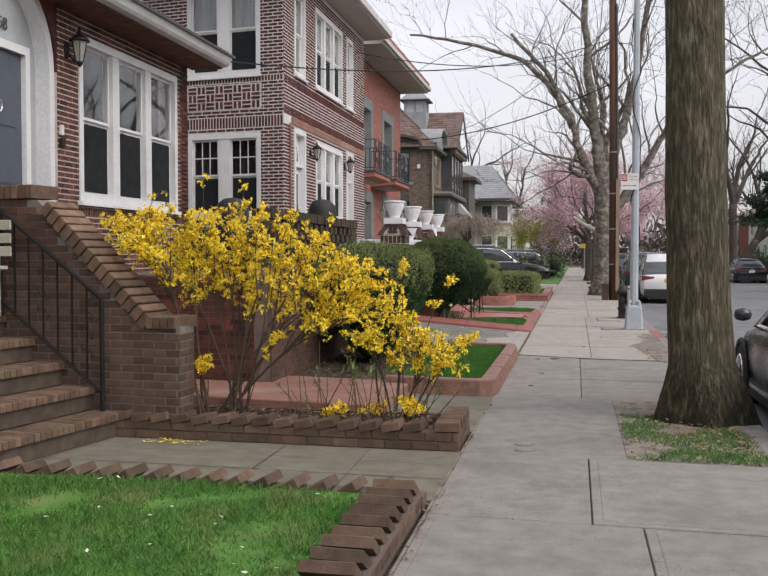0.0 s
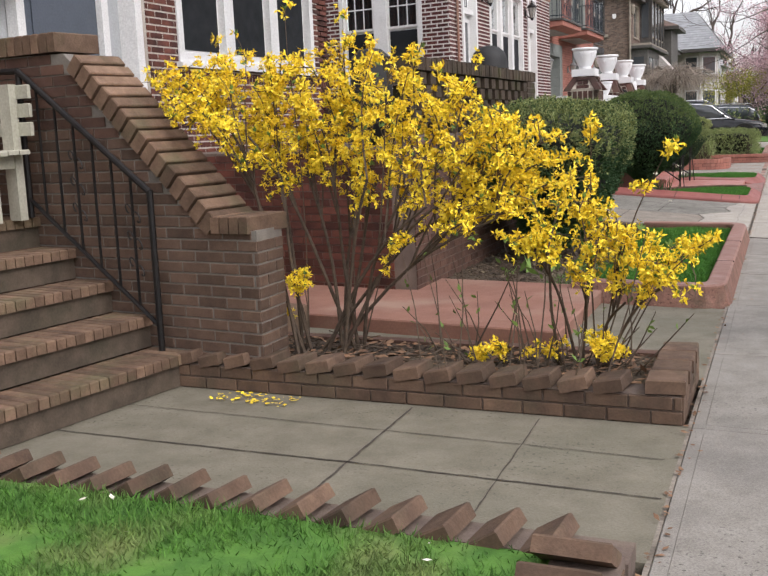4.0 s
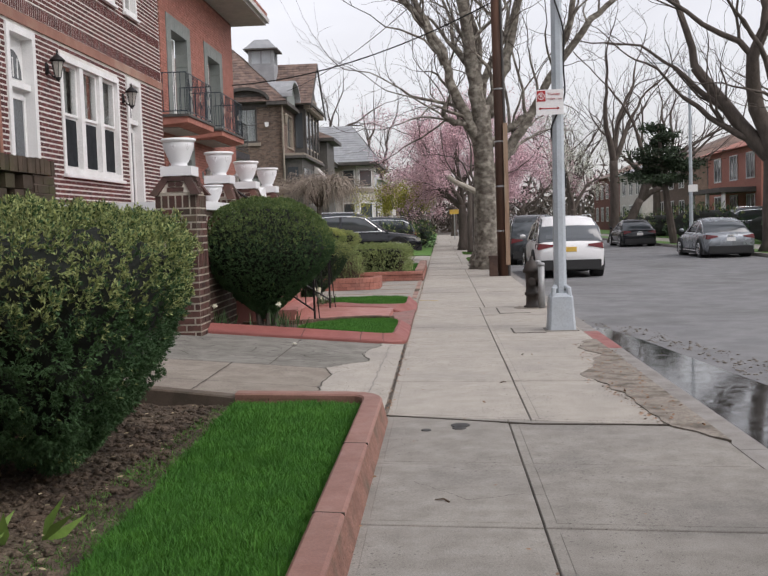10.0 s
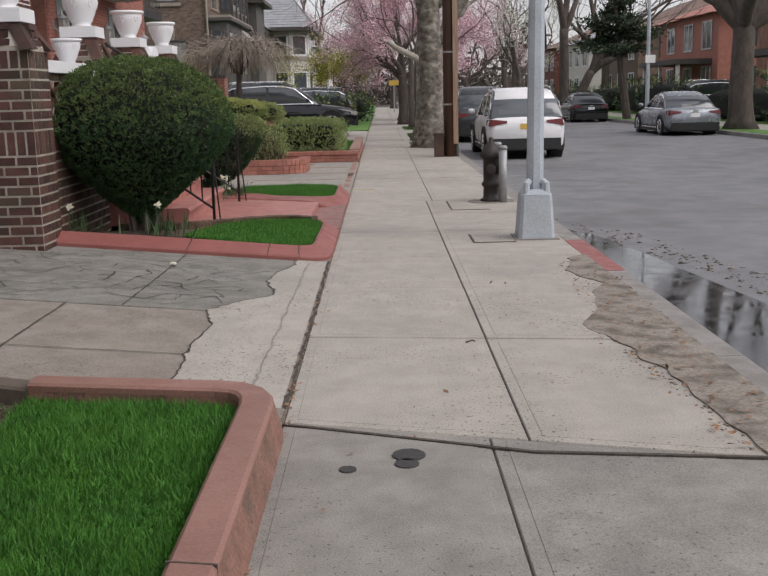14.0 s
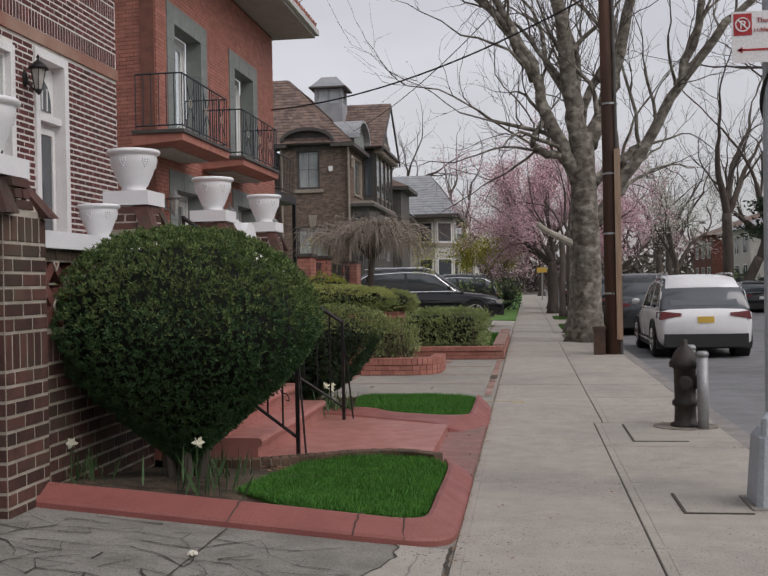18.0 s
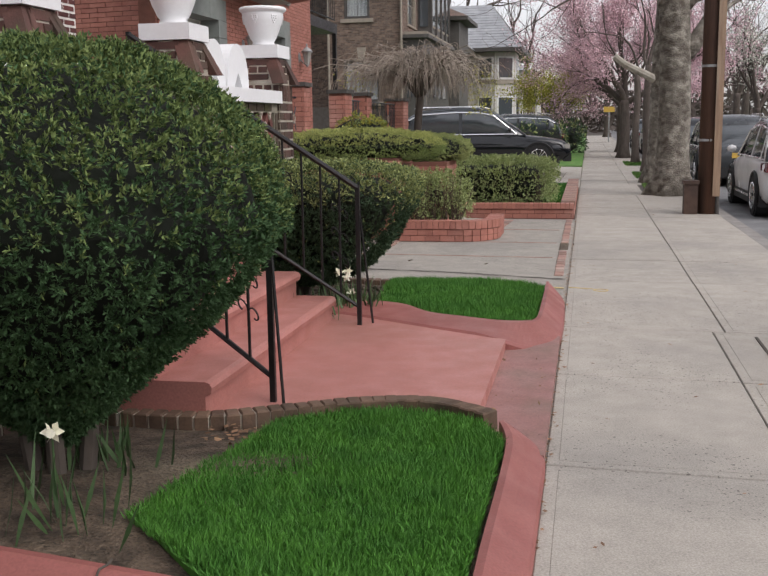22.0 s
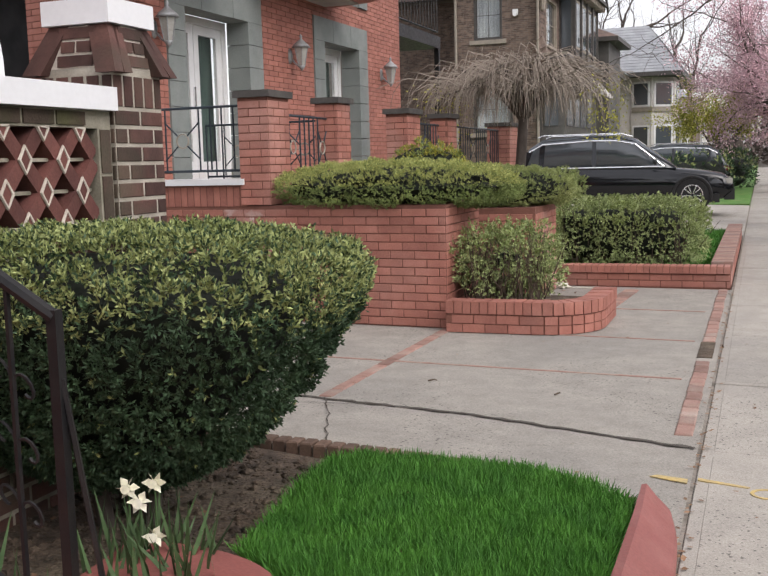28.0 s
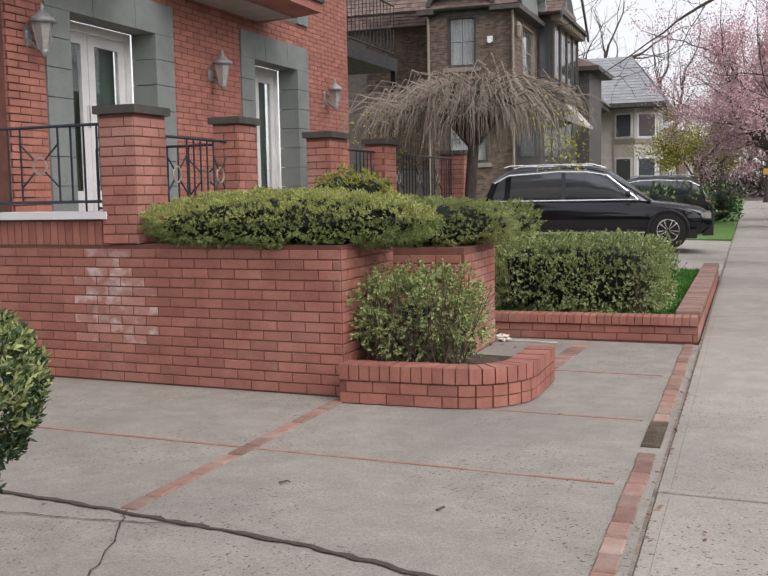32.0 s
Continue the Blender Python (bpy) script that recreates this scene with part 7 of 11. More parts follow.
for p, q in zip(edge_line, edge_line[1:]):
    w_ = Vector((-(q - p).y, (q - p).x, 0)).normalized() * 0.042
    edge_wall.hexa([p - w_, q - w_, q + w_, p + w_, p - w_ + Z * 0.138, q - w_ + Z * 0.138, q + w_ + Z * 0.138, p + w_ + Z * 0.138])
part("footing", edge_wall, "mortar_cream", edge2)

edge3 = thing("brick_edging", (-2, 27.1, 0), "curved edging of upright brown bricks round the grass", "edging")
for k in range(30):
    x = -3.3 + 2.3 * k / 29
    t_ = (x + 3.3) / 2.3
    y = 27.36 - 0.34 * t_ + 0.06 * math.sin(t_ * math.pi * 1.1) - 0.16 * max(0, t_ - 0.85) / 0.15
    part("footing", Geo().box(x - 0.038, x + 0.038, y - 0.04, y + 0.04, -0.02, 0.05), "mortar_grey", edge3)
    loose_brick(edge3, (x, y, 0.02), 0.0, random.uniform(-0.08, 0.08), (0.064, 0.1, 0.1))

# ---- red terrace of house 3 ----
red = thing("terrace_wall", (-4.5, 31.4, 0), "red brick terrace wall with piers and a soldier course", "wall", kind="structure")
u4 = Vector((1, -0.07, 0))
A4 = Vector((-7.4, 31.52, 0))
part("core", cells(Geo(), A4, u4, Y, [(0, 2.25, 0, 1.3), (2.25, 4.3, 0, 1.1)], [], 0.35), "mortar_red", red)
BR4 = {"height": 0.0655, "joint": 0.0105, "length": 0.225}
lay_pieces(red, A4, u4, Y, brick_rows(0.0, 4.295, 0.01, 1.09, [], **BR4) + brick_rows(0.0, 2.3, 1.095, 1.29, [], height=0.0655, joint=0.0105, length=0.225, soldier=((1.09, 1.295),)), "brick_red", limit=300)
for ob in red.children:
    c = ob.location + PLACE[red]
    if len(ob.data.vertices) < 40 and ob.name.startswith("brick") and ((c.x + 5.15) / 0.42) ** 2 + ((c.z - 0.6) / 0.48) ** 2 < random.uniform(0.1, 1.2):
        ob.material_slots[0].link = "OBJECT"
        ob.material_slots[0].material = M["brick_limed"]
EX = -3.1
part("end_core", Geo().box(EX - 0.35, EX - 0.001, 31.24, 32.35, 0, 1.1), "mortar_red", red)
lay_pieces(red, Vector((EX, 31.22, 0)), Y, WEST, brick_rows(0.0, 1.1, 0.01, 1.09, [], **BR4), "brick_red", limit=100)
part("fill", Geo().box(-7.0, EX - 0.3, 31.9, 32.3, 0, 1.0), "mortar_red", red)
part("terrace_base", Geo().box(-7.0, -4.45, 31.75, 41.2, 0, 1.2), "brick_red_mass", red)
part("terrace_floor", Geo().box(-7.0, -4.4, 31.75, 41.2, 1.202, 1.28), "stone_trim", red)
ledge = Geo().hexa([A4 + u4 * a + Y * b + Z * c for c in (1.302, 1.36) for a, b in ((0, -0.05), (2.27, -0.05), (2.27, 0.4), (0, 0.4))])
part("ledge", ledge, "urn_white", red, "white painted ledge")


def red_pier(x, y, hx, hy, z0, z1):
    ob = thing("brick_pier", (x, y, z0), "red brick terrace pier with a dark stone cap", "pier", "terrace piers")
    part("core", Geo().box(x - hx, x + hx, y - hy, y + hy, z0, z1), "mortar_red", ob)
    lay_pieces(ob, Vector((x - hx, y - hy, 0)), Vector((1, 0, 0)), Y, brick_rows(0.002, 2 * hx - 0.002, z0 + 0.005, z1, [], **BR4), "brick_red")
    lay_pieces(ob, Vector((x + hx, y - hy, 0)), Y, WEST, brick_rows(0.002, 2 * hy - 0.002, z0 + 0.005, z1, [], **BR4), "brick_red")
    part("cap", Geo().box(x - hx - 0.035, x + hx + 0.035, y - hy - 0.035, y + hy + 0.035, z1 + 0.001, z1 + 0.065), "dark_trim", ob, "dark stone cap")


red_pier(-5.015, 31.56, 0.158, 0.225, 1.105, 2.12)
red_pier(-5.08, 33.4, 0.135, 0.19, 1.0, 2.15)
red_pier(-4.81, 35.05, 0.14, 0.25, 0.6, 2.08)
red_pier(-4.81, 36.8, 0.13, 0.22, 0.6, 2.08)
red_pier(-4.82, 40.4, 0.2, 0.3, 0.6, 2.05)
tr = thing("terrace_railing", (-6, 31.6, 1.36), "dark blue iron terrace railing with gilt rings", "railing", "railings")
iron_panel(tr, (-7.3, 31.62, 0), (-5.19, 31.5, 0), 1.36, 2.08)
for p0, p1 in (((-5.02, 31.8, 0), (-5.08, 33.2, 0)), ((-4.81, 35.32, 0), (-4.81, 36.56, 0)), ((-4.81, 37.04, 0), (-4.82, 40.08, 0)), ((-5.1, 33.6, 0), (-6.9, 33.7, 0))):
    t2 = thing("terrace_railing", Vector(p0) + Z * 1.28, "dark blue iron terrace railing with gilt rings", "railing", "railings")
    iron_panel(t2, p0, p1, 1.28, 2.0)
for x0, x1, y0, y1, zt, n in ((-4.7, -2.68, 33.0, 34.1, 0.98, 1), (-4.7, -3.25, 36.2, 38.0, 0.95, 2)):
    pl = thing("brick_planter", ((x0 + x1) / 2, (y0 + y1) / 2, 0), "red brick planter box full of juniper", "planter", "brick planters")
    part("core", Geo().box(x0, x1 - 0.001, y0 + 0.001, y1, 0, zt), "mortar_red", pl)
    lay_pieces(pl, Vector((x0, y0, 0)), Vector((1, 0, 0)), Y, brick_rows(0.002, x1 - x0 - 0.002, 0.01, zt, [], **BR4), "brick_red", limit=150)
    lay_pieces(pl, Vector((x1, y0, 0)), Y, WEST, brick_rows(0.002, y1 - y0 - 0.002, 0.01, zt, [], **BR4), "brick_red", limit=150)
entry3 = thing("entry_steps", (-3.8, 32.6, 0), "pale stone steps between the planters", "steps")
for k in range(4):
    part("step", Geo().box(-4.7, -3.3 - 0.3 * k, 32.4, 32.98, 0.2 * k, 0.2 * (k + 1)), "stone_trim", entry3)

# curved planter with a rowlock rim
planter = thing("curved_planter", (-2.6, 31.5, 0), "low curved brick planter with a rowlock rim", "planter")
def rim_at(k):
    """A point of the rim and its outward normal, k metres along it."""
    if k < 0.78:
        return Vector((-3.06 + k, 31.13)), Vector((0, -1))
    if k < 1.47:
        a = (k - 0.78) / 0.44
        return Vector((-2.28 + 0.43 * math.sin(a), 31.57 - 0.44 * math.cos(a))), Vector((math.sin(a), -math.cos(a)))
    return Vector((-1.85, 31.57 + k - 1.47)), Vector((1, 0))


def rim_brick(k0, k1, z0, z1, wd, name, material):
    (a, na), (b, nb) = rim_at(k0), rim_at(k1)
    plan = [a + na * wd, b + nb * wd, b - nb * wd, a - na * wd]
    part(name, Geo().hexa([Vector((q.x, q.y, z0)) for q in plan] + [Vector((q.x, q.y, z1)) for q in plan]), material, planter)


flat_patch("planter_soil", [(-3.08, 31.2), (-2.3, 31.2), (-1.98, 31.5), (-1.93, 32.2), (-3.08, 32.3)], 0, 0.18, "soil", "soil in the curved planter")
for k in range(28):
    rim_brick(0.076 * k + 0.004, 0.076 * (k + 1) - 0.004, 0.168, 0.275 + random.uniform(-0.004, 0.003), 0.1, "brick", "brick_red")
for r in range(2):
    k = -0.05 + 0.1 * r
    while k < 2.1:
        step = 0.2 if k < 0.7 or k > 1.5 else 0.1
        rim_brick(max(k, 0) + 0.005, min(k + step, 2.13) - 0.005, 0.004 + 0.08 * r, 0.075 + 0.08 * r, 0.093, "brick", "brick_red")
        k += step
for k in range(21):
    rim_brick(0.101 * k, 0.101 * (k + 1), 0.0, 0.262, 0.084, "core", "mortar_red")

# brick strips in the driveway
strips = thing("brick_strips", (-1.5, 31, 0), "worn pink brick strips set in the concrete driveway", "paving", kind="structure")
y = 28.26
while y < 34.2:
    if not 30.3 < y < 31.05:
        loose_brick(strips, (-0.875 + random.uniform(-0.004, 0.004), y, -0.022), math.pi / 2, random.uniform(-0.02, 0.02), (0.184, 0.095, 0.06), "pink_brick_paving")
    y += 0.204
for k in range(13):
    p = Vector((-3.11, 28.62)).lerp(Vector((-3.09, 31.1)), k / 12)
    if p:
        loose_brick(strips, (p.x, p.y, -0.024), math.pi / 2 + random.uniform(-0.02, 0.02), 0, (0.186, 0.09, 0.06), "pink_brick_paving")
for k in range(20):
    loose_brick(strips, (-1.95 + 0.006 * k, 32.1 + 0.104 * k, -0.024), 0, 0, (0.16, 0.095, 0.06), "pink_brick_paving")
for x0, x1, v0, v1 in ((-6.5, -0.98, 29.55, 29.575), (-3.0, -0.98, 31.0, 31.02), (-1.9, -0.98, 32.6, 32.62)):
    whole("brick_joint", Geo().slant(x0, x1, v0, v1, -0.004, 0.002), "pink_brick_paving", P(x0, v0), "thin brick joint across the driveway", "joint", kind="structure")
whole("strip_soil", Geo().box(-0.93, -0.82, 30.35, 31.0, -0.02, 0.001), "soil", (-0.87, 30.6, 0), "bare soil in a gap of the brick strip", "ground", kind="structure")


def crack_line(g, pts, width, z, jag=0.012):
    """A jagged strip along plan points, added to g."""
    q = []
    for i in range(len(pts) - 1):
        a, b = Vector(pts[i]), Vector(pts[i + 1])
        n = max(2, int((b - a).length / 0.06))
        for k in range(n):
            q.append(a.lerp(b, k / n) + (Vector((random.uniform(-1, 1), random.uniform(-1, 1))) * jag if k or i else Vector((0, 0))))
    q.append(Vector(pts[-1]))
    v = []
    for i, p in enumerate(q):
        d = (q[min(i + 1, len(q) - 1)] - q[max(i - 1, 0)]).normalized()
        nn = Vector((-d.y, d.x)) * width * random.uniform(0.3, 0.7)
        v += [(p.x + nn.x, p.y + nn.y, z + 0.0035), (p.x - nn.x, p.y - nn.y, z + 0.0035)]
    return g.add(v, [(2 * i, 2 * i + 1, 2 * i + 3, 2 * i + 2) for i in range(len(q) - 1)])


def crack(pts, width=0.008, z=0.0, name="crack", material="joint_dirt", label="thin dark crack in the concrete", jag=0.012):
    """A jagged crack along plan points."""
    return whole(name, crack_line(Geo(), pts, width, z, jag), material, (*pts[0], z), label, "crack", "cracks", kind="structure")


crack([(-6.0, 28.85), (-3.32, 28.51), (-2.07, 28.3), (-1.4, 28.1), (-0.8, 27.92)], 0.034, 0.0, "drive_joint", label="dark uneven joint across the driveway")
crack([(-0.78, 16.0), (-0.775, 18.2), (-0.785, 20.4)], 0.022, 0.0, "edge_joint", label="dirt-filled joint along the pavement's edge")
for pts, wd in (([(-4.0, 7.2), (-2.94, 7.14), (-2.17, 7.1), (-0.8, 7.0)], 0.011), ([(-4.0, 7.72), (-2.98, 7.65), (-1.48, 7.53), (-0.84, 7.47)], 0.006), ([(-2.2, 8.0), (-2.17, 6.35)], 0.011), ([(-1.5, 7.95), (-1.46, 6.4)], 0.006), ([(-4.0, 6.7), (-2.2, 6.6), (-0.85, 6.5)], 0.008)):
    crack(pts, wd, -0.004, "path_joint", label="dirt-filled joint in the mossy path", jag=0.003)
# polygonal cracks of the old driveway
rc = random.Random(12)
node = {}
for i in range(34):
    for k in range(19):
        node[i, k] = (-7.0 + 0.178 * i + (0.09 if k % 2 else 0) + rc.uniform(-0.075, 0.075), 18.1 + 0.128 * k + rc.uniform(-0.055, 0.055))
net = Geo()
for (i, k), p in node.items():
    for j, chance in (((i + 1, k), 0.72), ((i + (1 if k % 2 else 0), k + 1), 0.45), ((i + (0 if k % 2 else -1), k + 1), 0.3)):
        if j in node and rc.random() < chance - (0.3 if k < 2 or k > 15 else 0.0):
            q = node[j]
            if all(s[0] < -1.2 - 0.16 * abs(math.sin(s[1] * 4)) and 18.12 < s[1] < 20.3 for s in (p, q)):
                crack_line(net, [p, q], rc.choice((0.0025, 0.0035, 0.005, 0.007, 0.01)), 0.0)
net.v = [(x, y, z + rise(x)) for x, y, z in net.v]
whole("crack_network", net, "crack_dark", (-3, 19, 0), "web of dark cracks in the old driveway concrete", "crack", "cracks", kind="structure")
for pts in ([(-3.1, 28.5), (-2.88, 28.05), (-2.76, 27.75), (-2.62, 27.38)], [(-4.6, 28.35), (-3.9, 28.3), (-3.05, 28.35), (-2.7, 28.4)],
            [(-0.5, 13.7), (-0.2, 13.3), (0.1, 13.4), (0.6, 13.2)]):
    crack(pts, 0.004 if pts[0][0] > -1 else 0.008)
for ends in (((-2.46, 16.3), (-2.46, 18.05)), ((-2.08, 18.06), (-2.06, 20.3)), ((-4.6, 16.82), (-1.43, 16.88)), ((-4.6, 18.05), (-1.52, 18.05))):
    g = crack_line(Geo(), ends, 0.012 if ends[0][0] > -3 else 0.008, 0.0, 0.003)
    g.v = [(x, y, z + rise(x)) for x, y, z in g.v]
    whole("drive_joint", g, "joint_dirt", (*ends[0], 0), "dark joint across the driveway", "joint", kind="structure")
rim2 = [(-1.08, 20.33), (-1.07, 20.08), (-1.16, 19.73), (-1.21, 19.4), (-1.22, 19.2), (-1.13, 18.9), (-1.12, 18.68), (-1.33, 18.4), (-1.5, 18.08), (-1.46, 17.85), (-1.4, 17.6), (-1.43, 17.2), (-1.43, 16.88), (-1.4, 16.5), (-1.42, 16.2), (-1.46, 15.98)]
ragged = []
for p, q in zip(rim2, rim2[1:]):
    for k in range(5):
        ragged.append((p[0] + (q[0] - p[0]) * k / 5 + random.uniform(-0.016, 0.016), p[1] + (q[1] - p[1]) * k / 5 + random.uniform(-0.012, 0.012)))
patch = [(-0.80, 15.98), (-0.80, 20.34)] + ragged
flat_patch("concrete_patch", patch, -0.02, [rise(p[0]) + 0.003 for p in patch], "concrete_new", "newer pale concrete patch at the driveway's edge", "patch")
g = crack_line(Geo(), ragged, 0.009, 0.0, 0.006)
g.v = [(x, y, z + rise(x) + 0.002) for x, y, z in g.v]
whole("patch_crack", g, "crack_dark", (*ragged[0], 0), "ragged dark crack along the concrete patch", "crack", "cracks", kind="structure")
g = crack_line(Geo(), [(-0.98, 15.98), (-0.97, 18.0), (-0.96, 20.2)], 0.01, 0.0)
g.v = [(x, y, z + rise(x) + 0.003) for x, y, z in g.v]
whole("tooled_line", g, "kerb", (-0.97, 16, 0), "tooled line along the concrete patch", "joint", kind="structure")

# ---- lot beyond the driveway ----
lotc = thing("brick_kerb", (-0.9, 38, 0), "low red brick kerb round a hedge and a small lawn", "kerb", kind="structure")
part("core", Geo().box(-3.2, -0.805, 34.45, 34.62, -0.05, 0.24), "mortar_red", lotc)
part("core_side", Geo().box(-1.0, -0.805, 34.62, 41.2, -0.05, 0.24), "mortar_red", lotc)
lay_pieces(lotc, Vector((-3.2, 34.45, 0)), Vector((1, 0, 0)), Y, brick_rows(0, 2.39, 0.0, 0.15, [], **BR4), "brick_red", limit=60)
lay_pieces(lotc, Vector((-0.805, 34.45, 0)), Y, WEST, brick_rows(0, 6.7, 0.0, 0.15, [], **BR4), "brick_red", limit=130)
for k in range(33):
    loose_brick(lotc, (-3.16 + 0.0725 * k, 34.53, 0.2), math.pi / 2, 0, (0.22, 0.066, 0.085), "brick_red")
for k in range(84):
    loose_brick(lotc, (-0.905, 34.68 + 0.0775 * k, 0.245), 0, 0, (0.23, 0.07, 0.06), "pink_brick_paving")
flat_patch("front_lawn", [(-5, 34.62), (-1.0, 34.62), (-1.0, 41.2), (-5, 41.2)], -0.05, 0.16, "grass_lush", "green front lawn behind a hedge")
flat_patch("driveway_3", [(-9, 41.3), (-0.785, 41.3), (-0.785, 52), (-9, 52)], [-0.05] * 4, [0.3, 0.06, 0.06, 0.3], "concrete_new", "pale sloping driveway with a parked car", "driveway")
flat_patch("far_lawns", [(-12, 52.2), (-0.785, 52.2), (-0.785, 140), (-12, 140)], -0.05, 0.1, "grass", "front lawns further along the street")

# chalk and paint marks, scraps
g = Geo().prism([(-0.97, 27.40), (-0.80, 27.34), (-0.80, 27.40), (-0.94, 27.43)], 0.0, 0.004)
g.prism([(-0.755, 27.385), (-0.54, 27.33), (-0.53, 27.345), (-0.755, 27.42)], 0.002, 0.007)
for k in range(14):
    a, b = k * math.pi / 7, (k + 1) * math.pi / 7
    g.prism([(-0.46 + r_ * math.cos(w), 27.27 + r_ * math.sin(w)) for r_, w in ((0.055, a), (0.07, a), (0.07, b), (0.055, b))], 0.002, 0.007)
whole("paint_mark", g, "mark_yellow", (-0.8, 27.38, 0), "faded yellow spray-paint mark across the pavement", "paint mark", kind="structure")


def scrap(x, y, size, label, seed):
    """A crumpled bag or paper scrap."""
    bm = bmesh.new()
    bmesh.ops.create_icosphere(bm, subdivisions=3, radius=1)
    g = Geo()
    for v in bm.verts:
        c = v.co.normalized()
        k = 0.75 + 0.5 * noise.noise(c * 2.3 + Vector((seed, 0, 0))) + 0.25 * noise.noise(c * 6 + Vector((seed, 3, 0)))
        g.v.append((x + c.x * k * size, y + c.y * k * size * 0.8, (rise(x) if y < 20.3 else bank(x, y)) + max(0.0, 0.004 + size * 0.45 * (1 + c.z * k) - size * 0.2)))
    g.f = [tuple(v.index for v in f.verts) for f in bm.faces]
    bm.free()
    return whole("litter_bag", g, "petal_white", (x, y, 0), label, "litter")


scrap(-2.82, 34.2, 0.13, "crumpled white plastic bag beside the brick kerb", 2.0)
scrap(-2.62, 34.16, 0.1, "crumpled white plastic bag beside the brick kerb", 5.0)
scrap(-2.07, 19.73, 0.035, "small scrap of white paper on the driveway", 7.0)
scrap(-2.5, 21.0, 0.05, "small scrap of white paper on the soil", 9.0)
cord = [(-2.55 + 0.1 * k + 0.02 * math.sin(k * 2), 34.12 + 0.05 * math.sin(k * 1.1), 0.012) for k in range(6)]
whole("cord", Geo().tube(cord, 0.007, 5), "petal_white", (-2.3, 34.1, 0), "short white cord lying beside the bags", "cord", smooth=True)

whole("edge_dirt", Geo().box(-0.788, -0.768, -20, 60, -0.3, -0.006), "mud", (-0.78, 0, -0.3), "packed dirt along the pavement's edge", "ground", kind="structure")

# fallen sticks on the pavement
for x, y, a, L in ((0.75, 9.95, 0.5, 0.26), (-0.3, 13.25, 2.6, 0.09), (0.2, 17.2, 0.2, 0.06), (0.55, 19.1, 1.2, 0.05), (-0.45, 12.0, 0.1, 0.07), (-2.6, 29.1, 0.4, 0.06), (-1.7, 28.9, 1.0, 0.05)):
    d = Vector((math.cos(a), math.sin(a), 0)) * L
    p = Vector((x, y, 0.007))
    whole("twig", Geo().tube([p, p + d * 0.5 + Vector((0.01, 0.015, 0.006)), p + d], [0.006, 0.005, 0.003], 5), "twig", p, "short brown twig lying on the concrete", "twig", "fallen sticks")


# ---- plants ----
rg = np.random.default_rng(7)


def quad_mesh(name, v, material):
    """A mesh of loose four-sided leaves from an array (n, 4, 3)."""
    n = len(v)
    me = bpy.data.meshes.new(name)
    me.vertices.add(4 * n)
    me.vertices.foreach_set("co", np.ascontiguousarray(v, dtype=np.float32).ravel())
    me.loops.add(4 * n)
    me.loops.foreach_set("vertex_index", np.arange(4 * n, dtype=np.int32))
    me.polygons.add(n)
    me.polygons.foreach_set("loop_start", np.arange(0, 4 * n, 4, dtype=np.int32))
    me.polygons.foreach_set("loop_total", np.full(n, 4, dtype=np.int32))
    me.materials.append(M[material])
    me.update(calc_edges=True)
    me.validate()
    return me


def unit(a):
    return a / np.maximum(np.linalg.norm(a, axis=-1, keepdims=True), 1e-9)


def leaves(c, way, length, width, fold=0.25):
    """Pointed leaves at c, growing along way; length and width may differ from leaf to leaf."""
    n = len(c)
    length, width = np.broadcast_to(length, n)[:, None], np.broadcast_to(width, n)[:, None]
    side = unit(np.cross(way, rg.normal(size=(n, 3))))
    nrm = np.cross(way, side)
    mid = c + way * length * 0.45 + nrm * length * fold * 0.3
    return np.stack([c, mid + side * width / 2, c + way * length, mid - side * width / 2], 1)


def foliage(name, parent, v, material, kind="stuff"):
    base = np.array(PLACE[parent])
    ob = new(name, quad_mesh(name, v - base, material))
    ob.parent = parent
    PLACE[ob] = PLACE[parent]
    return tagged(ob, kind=kind)


def rough_noise(p, s, seed):
    return np.array([noise.noise(Vector(q) * s + Vector((seed, 0, 0))) for q in p])


